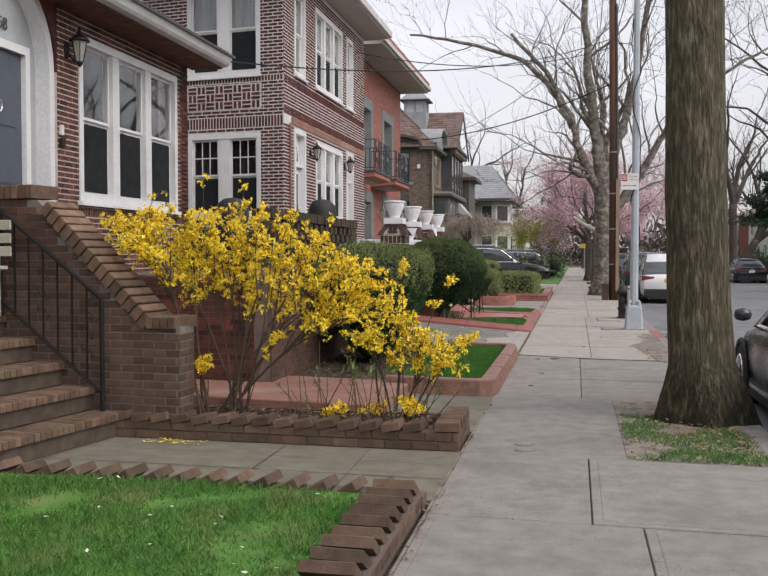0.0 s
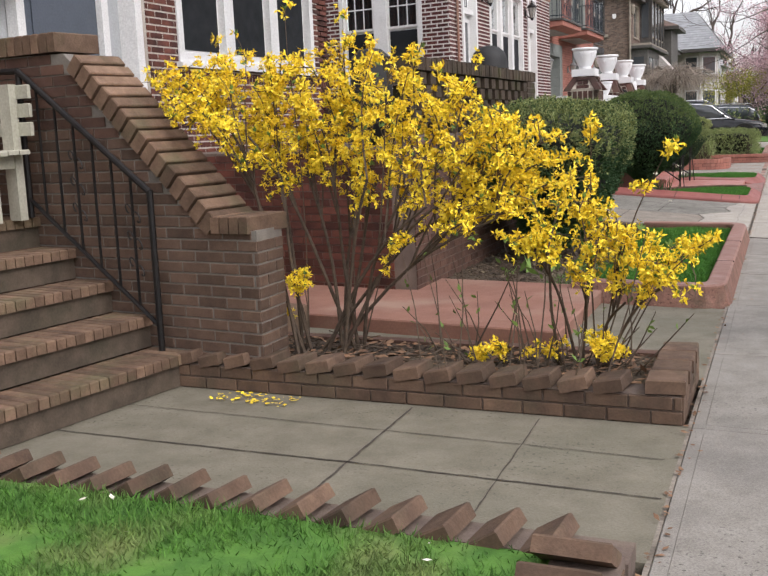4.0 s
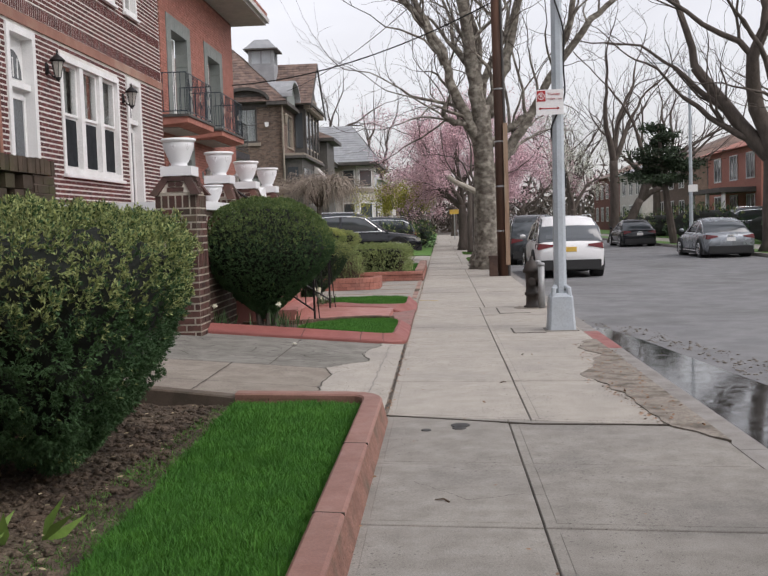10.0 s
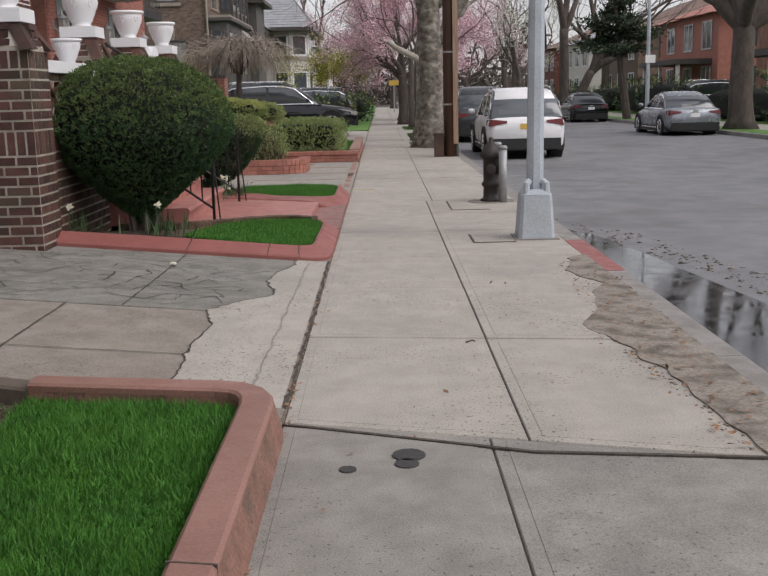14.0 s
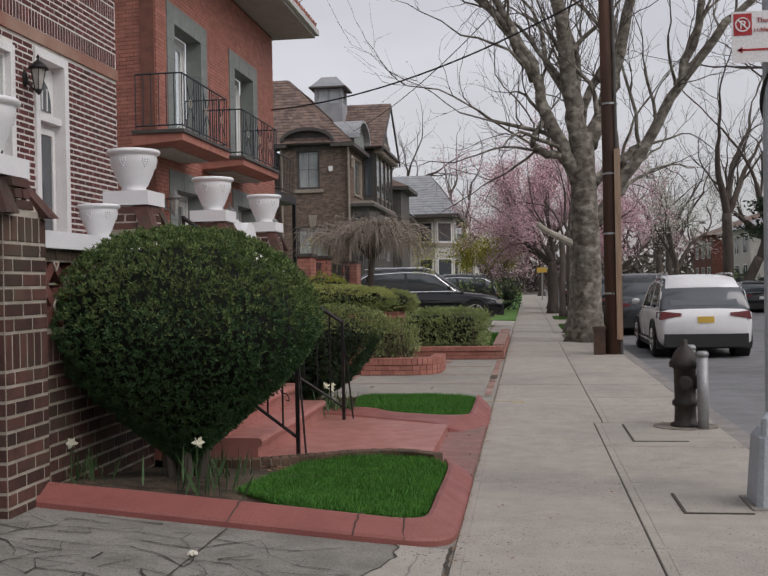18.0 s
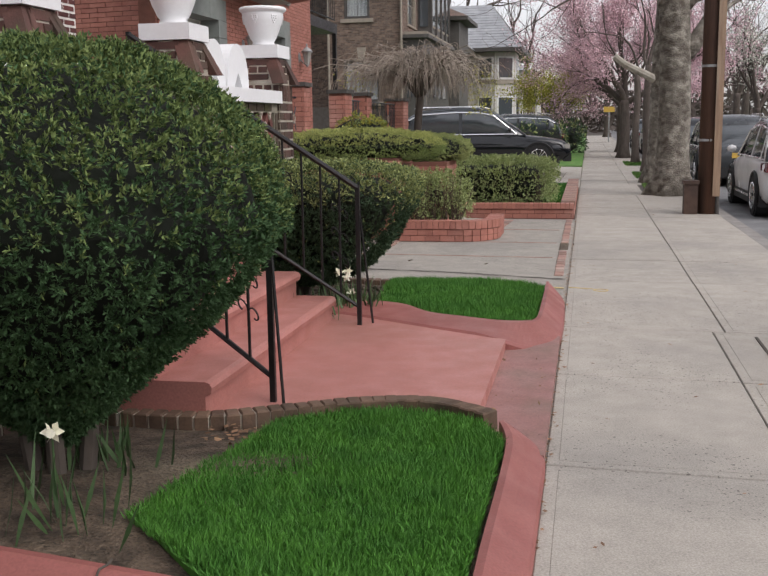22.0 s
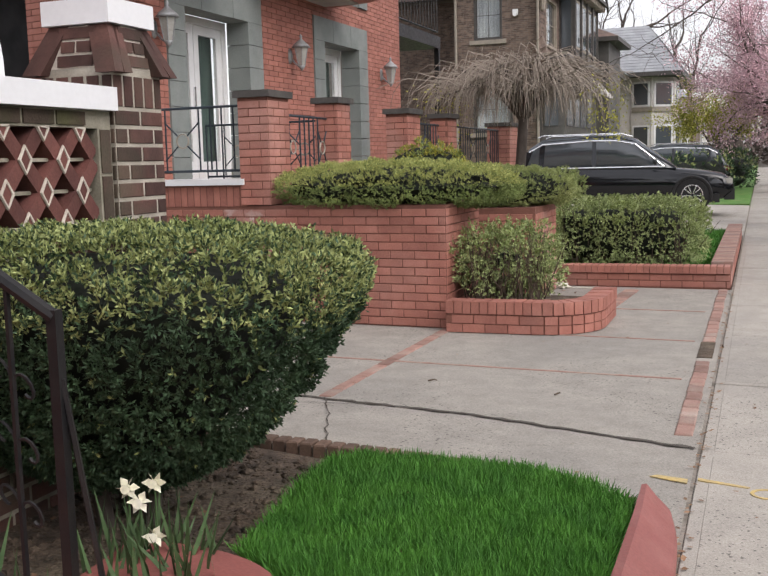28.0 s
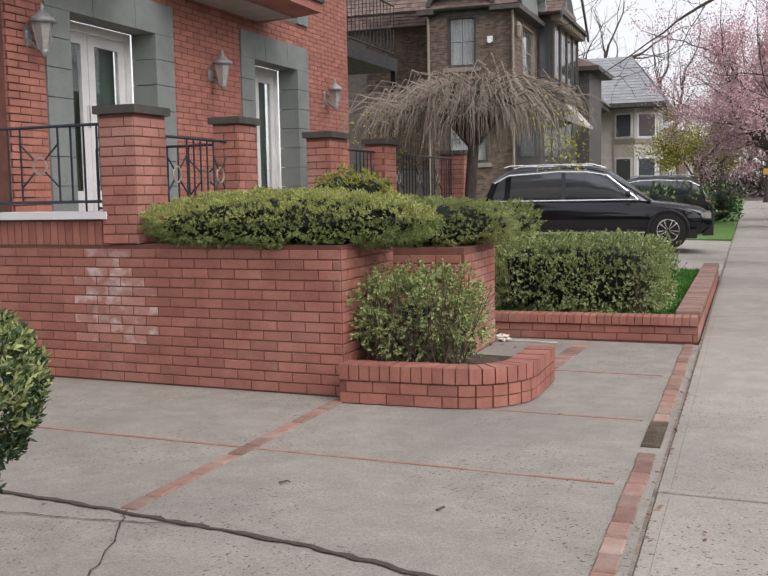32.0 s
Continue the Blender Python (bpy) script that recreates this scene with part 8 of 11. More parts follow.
def bush(name, label, centre, half, dark, light, n, leaf=(0.04, 0.012), power=2.4, taper=0.0, bumps=0.06, top_light=0.4, seed=1.0, category="shrub", core=0.9, group="", trunk=0, crown=0.25, hole=0.0, fill=0.0, square=0.0, tuft=14.0, twigs=0, rough=0.9, tuck=False):
    """A clipped shrub: near-black mass for inner shade, a skin of small leaves, young tips and toplight in a paler
    colour above.
    """
    cx, cy, cz = centre
    ob = thing(name, (cx, cy, cz - half[2]), label, category, group)
    H = np.array(half)

    def shape(d):
        e = (np.abs(d[:, :2]) ** (square or power)).sum(-1) ** (1 / (square or power))
        r = (e ** power + np.abs(d[:, 2]) ** power) ** (-1 / power)
        p = d * r[:, None]
        k = 1 - taper * np.clip((0.15 - p[:, 2]) / 1.15, 0, 1) ** 1.3 if tuck else 1 - taper * (1 - p[:, 2]) / 2
        q = p.copy()
        q[:, 0] *= k
        q[:, 1] *= k
        return q * H

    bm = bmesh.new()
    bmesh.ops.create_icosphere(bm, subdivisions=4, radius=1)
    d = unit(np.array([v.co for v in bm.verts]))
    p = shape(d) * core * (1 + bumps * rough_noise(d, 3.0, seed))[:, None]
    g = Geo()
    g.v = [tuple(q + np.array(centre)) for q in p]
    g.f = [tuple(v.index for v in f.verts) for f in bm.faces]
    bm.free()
    # solid near-black body painted as the shade behind the leaves
    part("inner_mass", g, "bush_shade", ob)
    per = 9
    m_ = n // per
    d = unit(rg.normal(size=(m_ * 8, 3)))
    # even over the surface, however flat the shrub is
    keep = rg.random(len(d)) < np.linalg.norm(d / H, axis=1) * H.min()
    d = d[keep][:m_]
    if hole:
        d = d[rough_noise(d, 7.0, seed + 9) > -hole]
    flat = shape(d)
    # the skin is made of small tufts with dark gaps between them
    heart = flat[rg.choice(len(flat), max(12, int(len(flat) / tuft)), replace=False)]
    near = np.empty(len(flat), int)
    gap = np.empty(len(flat))
    for i in range(0, len(flat), 2000):
        q = flat[i:i + 2000]
        dd = (q ** 2).sum(1)[:, None] - 2 * q @ heart.T + (heart ** 2).sum(1)[None]
        near[i:i + 2000] = dd.argmin(1)
        gap[i:i + 2000] = np.sqrt(np.maximum(dd.min(1), 0))
    wide = np.median(gap) * 1.9
    dome = np.clip(gap / wide, 0, 1.2)
    lift = rg.uniform(-1, 1, len(heart))[near]
    out = unit(d / H)
    depth = 1 + rough_noise(d, 4.0, seed) * bumps - rg.uniform(0, 0.04 + fill, len(d))
    tip = flat * depth[:, None] + out * (wide * (0.4 - rough * 1.0 * dome ** 2 + rough * 0.3 * lift))[:, None] + np.array(centre)
    aim = unit(out * 0.9 + (flat - heart[near]) / wide * 0.8 + rg.normal(size=tip.shape) * 0.3 + np.array([0, 0, 0.3]))
    # upward-facing sprays take the second colour: young tips plus painted toplight
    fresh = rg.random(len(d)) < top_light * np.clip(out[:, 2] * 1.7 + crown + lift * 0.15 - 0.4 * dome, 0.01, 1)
    # each spray is a short shoot set with leaves
    c, aim = np.repeat(tip, per, 0), np.repeat(aim, per, 0)
    along = rg.uniform(-1.6, 0.1, len(c))[:, None] * leaf[0]
    way = unit(aim + unit(rg.normal(size=c.shape)) * 0.85)
    k = rg.uniform(0.7, 1.25, len(c))
    v = leaves(c + aim * along, way, leaf[0] * k, leaf[1] * k)
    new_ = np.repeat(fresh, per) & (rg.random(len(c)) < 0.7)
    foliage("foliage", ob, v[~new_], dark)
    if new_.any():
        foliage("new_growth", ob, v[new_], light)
    if twigs:
        g = Geo()
        for i in range(twigs):
            a = Vector((cx + rg.uniform(-0.75, 0.75) * half[0], cy + rg.uniform(-0.75, 0.75) * half[1], cz - half[2] * 1.0))
            for j in range(2):
                b = Vector((a.x + rg.normal() * 0.1, a.y + rg.normal() * 0.1, cz + half[2] * rg.uniform(0.1, 0.85)))
                m_ = a.lerp(b, 0.5) + Vector((rg.normal() * 0.03, rg.normal() * 0.03, 0))
                g.tube([a, m_, b], [0.006, 0.0045, 0.002], 4, False)
        part("twigs", g, "twig", ob, kind="stuff")
    if trunk:
        for i in range(trunk):
            a = 2 * math.pi * i / trunk
            part("stem", Geo().tube([(cx + 0.08 * math.cos(a), cy + 0.08 * math.sin(a), cz - half[2] - 0.35), (cx + 0.2 * math.cos(a), cy + 0.2 * math.sin(a), cz - half[2] * 0.2)], [0.04, 0.03], 7), "bark_far", ob)
    return ob


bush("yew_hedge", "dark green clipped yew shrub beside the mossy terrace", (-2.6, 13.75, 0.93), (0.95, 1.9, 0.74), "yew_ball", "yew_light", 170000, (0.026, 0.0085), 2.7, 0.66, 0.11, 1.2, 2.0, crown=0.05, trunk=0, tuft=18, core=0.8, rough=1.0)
bush("yew_ball", "large round clipped yew in front of the pink steps", (-2.69, 21.45, 1.1), (0.95, 0.92, 0.81), "yew_ball", "yew_toplit", 200000, (0.022, 0.0078), 2.2, 0.8, 0.03, 1.3, 5.0, crown=0.12, trunk=5, square=2.3, core=0.86, tuft=8, rough=0.6, tuck=True)
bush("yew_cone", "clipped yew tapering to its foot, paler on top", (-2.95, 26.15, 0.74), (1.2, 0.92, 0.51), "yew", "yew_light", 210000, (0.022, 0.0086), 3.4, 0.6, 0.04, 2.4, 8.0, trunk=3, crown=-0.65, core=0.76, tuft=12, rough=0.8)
bush("juniper", "low spreading juniper on the red brick wall", (-3.78, 31.75, 1.26), (1.2, 0.6, 0.22), "juniper", "juniper_toplit", 120000, (0.02, 0.006), 2.4, -0.05, 0.14, 1.2, 11.0, core=0.8, group="junipers")
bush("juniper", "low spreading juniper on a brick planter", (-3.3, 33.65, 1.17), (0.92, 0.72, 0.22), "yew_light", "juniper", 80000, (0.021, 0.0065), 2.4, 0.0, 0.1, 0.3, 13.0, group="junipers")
bush("juniper", "dark green juniper on the far brick planter", (-3.75, 37.1, 1.08), (0.85, 0.95, 0.2), "yew_light", "juniper", 20000, (0.04, 0.011), 2.6, 0.0, 0.14, 0.5, 15.0, group="junipers")
bush("round_shrub", "small round yellow-green shrub by the terrace piers", (-4.35, 34.55, 1.35), (0.5, 0.45, 0.32), "spring_yellow", "juniper", 7000, (0.045, 0.013), 2.2, 0.1, 0.1, 0.6, 17.0)
bush("box_hedge", "clipped privet hedge inside the brick kerb", (-2.1, 35.55, 0.55), (1.02, 0.72, 0.41), "privet", "juniper", 70000, (0.026, 0.012), 6.0, 0.03, 0.05, 0.55, 19.0, hole=0.6, core=0.7, fill=0.2, twigs=220)
bush("planter_shrub", "sparse twiggy shrub in the curved brick planter", (-2.66, 31.62, 0.58), (0.5, 0.36, 0.34), "privet", "juniper", 27000, (0.025, 0.012), 4.0, -0.12, 0.06, 0.6, 21.0, core=0.22, fill=0.4, hole=0.3, twigs=90)
for k, (x, y, s) in enumerate(((-3.2, 56.5, 0.8), (-2.4, 60, 0.9), (-1.9, 66, 1.0), (-1.8, 72, 0.9), (-1.9, 80, 1.0))):
    bush("garden_shrub", "dark green shrub beside the pavement further along", (x, y, 0.7), (s, s * 1.2, 0.65), "yew", "yew_light", 2600, (0.12, 0.05), 2.6, 0.1, 0.1, 0.4, 30.0 + k, group="far shrubs")


# forsythia: canes from three clumps, side twigs along them, each set with four-petalled flowers
def cane(p0, p1, sag, n=9):
    a, b = Vector(p0), Vector(p1)
    side = Vector((random.uniform(-1, 1), random.uniform(-1, 1), 0)) * 0.06
    return [a.lerp(b, t_) + Z * sag * math.sin(t_ * math.pi) * 1.0 + side * math.sin(t_ * 5) * 0.5 + Z * (b.z - a.z) * 0.12 * math.sin(t_ * math.pi) for t_ in [i / (n - 1) for i in range(n)]]


def forsythia(label, roots, ridge, count, low, seed, thick=0.011, spots=12, leafy=0.1, mid_y=8.5, sway=0.2):
    """ridge: x, the height of the crown's top and of its underside along it; low: tufts of bloom near the ground."""
    random.seed(seed)
    ob = thing("forsythia", (*roots[0], 0.1), label, "shrub", "forsythias")
    canes, pts, ways, green, gways = Geo(), [], [], [], []

    def bloom(q, d, thick_=0.016):
        if random.random() < leafy:
            green.append(q)
            gways.append(d + Z)
            return
        for j in range(random.randint(2, 4)):
            pts.append(q + Vector((random.gauss(0, thick_), random.gauss(0, thick_), random.gauss(0, thick_))))
            ways.append(d + Vector((random.gauss(0, 0.8), random.gauss(0, 0.8), random.gauss(0, 0.8))))

    def twig_of(q, d, L, flowers):
        e = q + d.normalized() * L + Z * random.uniform(-0.05, 0.04)
        mid = q.lerp(e, 0.5) + Vector((random.gauss(0, 0.015), random.gauss(0, 0.015), 0.015))
        canes.tube([q, mid, e], [0.0035, 0.0028, 0.0015], 3, False)
        for f in range(flowers):
            t_ = random.uniform(0.1, 1.0)
            p = q.lerp(mid, t_ * 2) if t_ < 0.5 else mid.lerp(e, t_ * 2 - 1)
            bloom(p, Vector((random.gauss(0, 1), random.gauss(0, 1), random.gauss(0, 0.8))))

    def span(x):
        for (xa, ta, ua), (xb, tb, ub) in zip(ridge, ridge[1:]):
            if xa <= x <= xb:
                k = (x - xa) / (xb - xa)
                return ta + (tb - ta) * k, ua + (ub - ua) * k
        return ridge[-1][1:]

    stems = []
    for i in range(max(5, count // 5)):
        x = ridge[0][0] + (ridge[-1][0] - ridge[0][0]) * (i + random.random()) / max(5, count // 5)
        top, under = span(x)
        r = min(roots, key=lambda q: abs(q[0] - x) + random.uniform(0, 0.5))
        foot = Vector((r[0] + random.gauss(0, 0.06), r[1] + random.gauss(0, 0.05), 0.1))
        stem = cane(foot, (foot.x + (x - foot.x) * 0.7, mid_y + random.gauss(0, sway * 0.6), under + (top - under) * 0.25), 0.03)
        canes.tube(stem, [thick * (1.15 - 0.06 * k) for k in range(9)], 6, False)
        stems.append(stem)
    for i in range(count):
        x = ridge[0][0] + (ridge[-1][0] - ridge[0][0]) * (i + random.random()) / count
        top, under = span(x)
        z = top - (top - under) * random.random() ** 1.6 * 0.75
        tip = (x, mid_y + random.gauss(0, sway), z)
        stem = min(stems, key=lambda q: abs(q[8].x - x) + random.uniform(0, 0.15))
        path = cane(stem[random.randint(4, 8)], tip, random.uniform(0.02, 0.08))
        canes.tube(path, [thick * (0.7 - 0.5 * k / 8) for k in range(9)], 4, False)
        for s in range(spots):
            t_ = 0.15 + 0.85 * (s + random.random()) / spots
            q = path[min(int(t_ * 8), 7)].lerp(path[min(int(t_ * 8) + 1, 8)], (t_ * 8) % 1)
            t0, u0 = span(min(max(q.x, ridge[0][0]), ridge[-1][0]))
            if q.z < u0 and random.random() < 0.8:
                continue
            d = Vector((random.gauss(0, 1), random.gauss(0, 0.7), random.gauss(0.1, 0.6)))
            if random.random() < 0.5:
                twig_of(q, d, random.uniform(0.06, 0.2), random.randint(3, 6))
            else:
                bloom(q, d)
                bloom(q + d.normalized() * 0.02, d)
    for x, y, z, n in low:
        r = min(roots, key=lambda q: abs(q[0] - x))
        path = cane((r[0] + random.gauss(0, 0.06), r[1], 0.1), (x, y, z), 0.03)
        canes.tube(path, [0.006 - 0.0005 * k for k in range(9)], 4, False)
        for k in range(n):
            twig_of(path[random.randint(6, 8)], Vector((random.gauss(0, 1), random.gauss(0, 0.7), random.gauss(0, 0.5))), random.uniform(0.04, 0.12), 4)
    part("canes", canes, "twig", ob, "bare brown canes", kind="stuff")
    c, w_ = np.array(pts), unit(np.array(ways))
    side = unit(np.cross(w_, rg.normal(size=w_.shape)))
    other = np.cross(w_, side)
    petals = []
    for s, o in ((1, 0), (-1, 0), (0, 1), (0, -1)):
        d = unit(w_ * 0.65 + (side * s + other * o) * 0.85)
        petals.append(leaves(c, d, 0.028 * rg.uniform(0.8, 1.25, len(c)), 0.0135))
    foliage("blossom", ob, np.concatenate(petals), "forsythia")
    if green:
        g, gw = np.repeat(np.array(green), 3, 0), unit(np.repeat(np.array(gways), 3, 0) + rg.normal(size=(3 * len(green), 3)) * 0.6)
        foliage("young_leaves", ob, leaves(g, gw, 0.04, 0.016), "leaf_fresh")
    random.seed(3)
    return ob


forsythia("tall forsythia in full yellow bloom on bare canes", [(-3.1, 8.62), (-2.9, 8.65), (-2.8, 8.7)],
          [(-4.0, 1.9, 1.6), (-3.6, 1.96, 1.3), (-3.2, 1.95, 1.0), (-2.9, 1.98, 0.95), (-2.5, 1.93, 0.95), (-2.2, 1.93, 0.95), (-1.95, 1.65, 0.85), (-1.6, 1.45, 0.8), (-1.35, 1.3, 0.85)], 78,
          [(-3.05, 8.5, 2.1, 3), (-2.7, 8.5, 2.1, 3), (-3.2, 8.5, 0.42, 5), (-3.0, 8.45, 0.62, 5), (-2.4, 8.45, 0.85, 6), (-3.1, 8.45, 0.6, 5)], 5)
forsythia("smaller forsythia in yellow bloom leaning over the pavement edge", [(-2.05, 8.7), (-1.5, 8.6), (-1.35, 8.6)],
          [(-1.75, 1.1, 0.7), (-1.5, 1.2, 0.65), (-1.25, 1.05, 0.45), (-1.0, 0.85, 0.35), (-0.78, 0.82, 0.55)], 22,
          [(-1.3, 8.25, 1.46, 5), (-0.91, 8.05, 1.3, 4), (-1.15, 8.4, 0.25, 9), (-1.25, 8.35, 0.3, 7), (-1.95, 8.4, 0.2, 6), (-1.8, 8.4, 0.24, 7), (-1.6, 8.4, 0.25, 6), (-0.68, 8.1, 0.9, 4)], 9, 0.009, 10, 0.2, 8.3, 0.12)
bare = thing("bare_shoots", (-1.7, 8.5, 0.12), "bare upright shoots with first green leaves", "shrub")
g, lf, lw = Geo(), [], []
for k in range(40):
    x, y = random.uniform(-2.3, -1.1), random.uniform(8.05, 8.9)
    tip = Vector((x + random.gauss(0, 0.15), y + random.gauss(0, 0.12), random.uniform(0.35, 0.95)))
    g.tube([Vector((x, y, 0.1)), Vector((x, y, 0.1)).lerp(tip, 0.5) + Vector((0.02, 0, 0.02)), tip], [0.006, 0.004, 0.002], 4, False)
    for j in range(2):
        lf.append(Vector((x, y, 0.1)).lerp(tip, random.uniform(0.5, 1)))
        lw.append((random.gauss(0, 1), random.gauss(0, 1), 1.0))
part("shoots", g, "twig", bare, kind="stuff")
foliage("young_leaves", bare, leaves(np.array(lf), unit(np.array(lw)), 0.05, 0.02), "leaf_fresh")


# grass
def inside(plan, p):
    x, y = p[:, 0], p[:, 1]
    hit = np.zeros(len(p), bool)
    n = len(plan)
    for i in range(n):
        (x0, y0), (x1, y1) = plan[i][:2], plan[(i + 1) % n][:2]
        cross = ((y0 > y) != (y1 > y)) & (x < (x1 - x0) * (y - y0) / (y1 - y0 + 1e-12) + x0)
        hit ^= cross
    return hit


def grass(plan, z, n, material, label, length=0.05, width=0.006, clump=0.0, lean=0.45, name="grass", climb=False):
    plan = [(p[0], p[1]) for p in plan]
    a = np.array(plan)
    p = rg.uniform(a.min(0), a.max(0), (n * 2, 2))
    p = p[inside(plan, p)][:n]
    h = np.array([noise.noise(Vector((q[0] * 2.2, q[1] * 2.2, 0.3))) for q in p])
    if clump:
        ok = h > -clump + rg.normal(size=len(p)) * 0.12
        p, h = p[ok], h[ok]
    c = np.column_stack([p, np.full(len(p), z) + (np.array([bank(q[0], q[1]) for q in p]) if climb else 0.0)])
    way = unit(np.column_stack([rg.normal(size=(len(p), 2)) * lean, np.ones(len(p))]))
    ob = thing(name, (*plan[0], z), label, "grass", kind="stuff")
    foliage("blades", ob, leaves(c, way, length * (1 + 0.5 * h) * rg.uniform(0.6, 1.3, len(p)), width), material)
    return ob


grass([Q(-5.2, 2.2), Q(-1.05, 2.2), Q(-1.05, 6.2), Q(-5.2, 6.2)], 0.06, 85000, "grass", "patchy lawn grass with bare spots", 0.055, 0.006, 0.35, 0.7)
grass([P(-1.84, 11.3), P(-0.96, 11.3), P(-0.96, 15.7), P(-2.0, 15.7)], 0.07, 85000, "grass_lush", "lush dark green grass strip", 0.06, 0.005, 0.0, 0.6)
grass([P(-2.3, 11.3), P(-1.85, 11.3), P(-1.9, 15.6), P(-2.12, 15.6)], 0.06, 3600, "grass", "thin grass and straw along the soil bed", 0.05, 0.005, 0.25, 0.9)
pl = [(-2.15, 21.0), (-1.75, 20.6), (-1.08, 20.55), (-0.97, 20.75), (-0.96, 22.3), (-1.08, 22.58), (-1.28, 22.73), (-1.5, 22.77), (-1.8, 22.68), (-2.08, 22.5)]
flat_patch("grass_patch", pl, -0.02, [0.085 + bank(*p) for p in pl], "grass_lush", "small green grass patch")
grass([(-2.2, 21.0), (-1.72, 20.58), (-1.06, 20.55), (-0.97, 20.75), (-0.96, 22.3), (-1.08, 22.58), (-1.28, 22.73), (-1.5, 22.77), (-1.8, 22.7), (-2.1, 22.52)], 0.08, 52000, "grass_lush", "small lush grass patch beside the pink steps", 0.05, 0.0055, climb=True)
flat_patch("grass_patch", [(-2.3, 26.9), (-2.2, 25.75), (-1.98, 25.6), (-1.75, 25.3), (-1.48, 25.16), (-1.2, 25.05), (-0.96, 25.1), (-0.95, 26.7), (-1.17, 26.86), (-1.44, 27.0), (-1.85, 27.04), (-2.25, 27.02)], -0.02, 0.095, "grass_lush", "small green grass patch")
grass([(-2.38, 26.9), (-2.26, 25.8), (-1.98, 25.62), (-1.75, 25.32), (-1.48, 25.18), (-1.2, 25.06), (-0.97, 25.1), (-0.96, 26.72), (-1.17, 26.9), (-1.44, 27.04), (-1.89, 27.08), (-2.3, 27.05)], 0.09, 48000, "grass_lush", "lush grass patch inside a red kerb", 0.065, 0.0055)
grass([(-4.5, 34.7), (-1.02, 34.7), (-1.02, 41.1), (-4.5, 41.1)], 0.15, 22000, "grass_lush", "green lawn beyond the hedge", 0.07, 0.012)
flat_patch("tree_pit", [(0.48, 7.86), (1.548, 7.775), (1.548, 11.02), (0.48, 11.11)], -0.06, -0.006, "mud", "earth around the street tree with thin grass", "ground")
grass([(0.49, 7.9), (1.52, 7.82), (1.52, 9.6), (0.5, 10.1)], -0.006, 9000, "grass", "thin grass round the street tree", 0.04, 0.005, 0.12, 0.9)
for y0, y1 in ((41.5, 43.2), (46, 49), (54, 57)):
    grass([(0.7, y0), (1.5, y0), (1.5, y1), (0.7, y1)], 0.0, 2500, "grass", "grass round a street tree", 0.07, 0.015)


# litter, clods, twigs
def clods(plan, z, n, size, material, label, name="clods", squash=0.6, climb=False):
    plan = [(p[0], p[1]) for p in plan]
    a = np.array(plan)
    p = rg.uniform(a.min(0), a.max(0), (n * 2, 2))
    p = p[inside(plan, p)][:n]
    g = Geo()
    for q in p:
        s = size * (0.25 + 1.5 * random.random() ** 2.5)
        turn = random.uniform(0, 1.6)
        k = [Vector((random.uniform(0.7, 1.2) * s * d[0], random.uniform(0.7, 1.2) * s * d[1], random.uniform(0.6, 1.2) * s * squash * d[2])) for d in ((1, 0, 0), (0, 1, 0), (-1, 0, 0), (0, -1, 0), (0, 0, 1), (0, 0, -0.4))]
        g.add([(q[0] + v.x * math.cos(turn) - v.y * math.sin(turn), q[1] + v.x * math.sin(turn) + v.y * math.cos(turn), z + v.z + (bank(q[0], q[1]) if climb else 0.0)) for v in k], [(0, 1, 4), (1, 2, 4), (2, 3, 4), (3, 0, 4), (1, 0, 5), (2, 1, 5), (3, 2, 5), (0, 3, 5)])
    return whole(name, g, material, (*plan[0], z), label, "soil", kind="stuff", smooth=True)


def litter(plan, z, n, size, material, label, name="fallen_leaves"):
    plan = [(p[0], p[1]) for p in plan]
    a = np.array(plan)
    p = rg.uniform(a.min(0), a.max(0), (n * 3, 2))
    p = p[inside(plan, p)][:n]
    c = np.column_stack([p, np.full(len(p), z) + rg.uniform(0.004, 0.012, len(p))])
    way = unit(np.column_stack([rg.normal(size=(len(p), 2)), rg.uniform(-0.05, 0.25, len(p))]))
    side = unit(np.cross(way, np.array([0, 0, 1.0]) + rg.normal(size=way.shape) * 0.15))
    k = rg.uniform(0.5, 1.4, len(p))[:, None] * size
    v = np.stack([c, c + way * k * 0.5 + side * k * 0.3, c + way * k, c + way * k * 0.5 - side * k * 0.3], 1)
    ob = thing(name, (*plan[0], z), label, "litter", kind="stuff")
    foliage("leaves", ob, v, material)


clods([P(-4.2, 11.4), P(-1.98, 11.4), P(-2.1, 15.65), P(-4.2, 15.65)], 0.075, 5200, 0.026, "soil", "crumbly clods of dark soil")
litter([(0.49, 7.9), (1.52, 7.82), (1.52, 11.0), (0.5, 11.0)], -0.004, 500, 0.05, "straw", "dry straw on the earth round the tree", "straw")
litter([P(-4.2, 11.4), P(-1.9, 11.4), P(-2.0, 15.6), P(-4.2, 15.6)], 0.1, 260, 0.035, "straw", "pale straw and leaf scraps on the soil")
litter([P(-1.3, 22.6), P(-0.8, 22.4), P(-0.8, 24.9), P(-1.1, 24.4)], 0.037, 90, 0.03, "dead_leaf", "dry leaves on the painted strip")
clods([Q(-3.6, 8.15), Q(-1.0, 8.15), Q(-1.0, 8.82), Q(-3.6, 8.82)], 0.13, 900, 0.025, "soil", "clods and mulch under the forsythia")
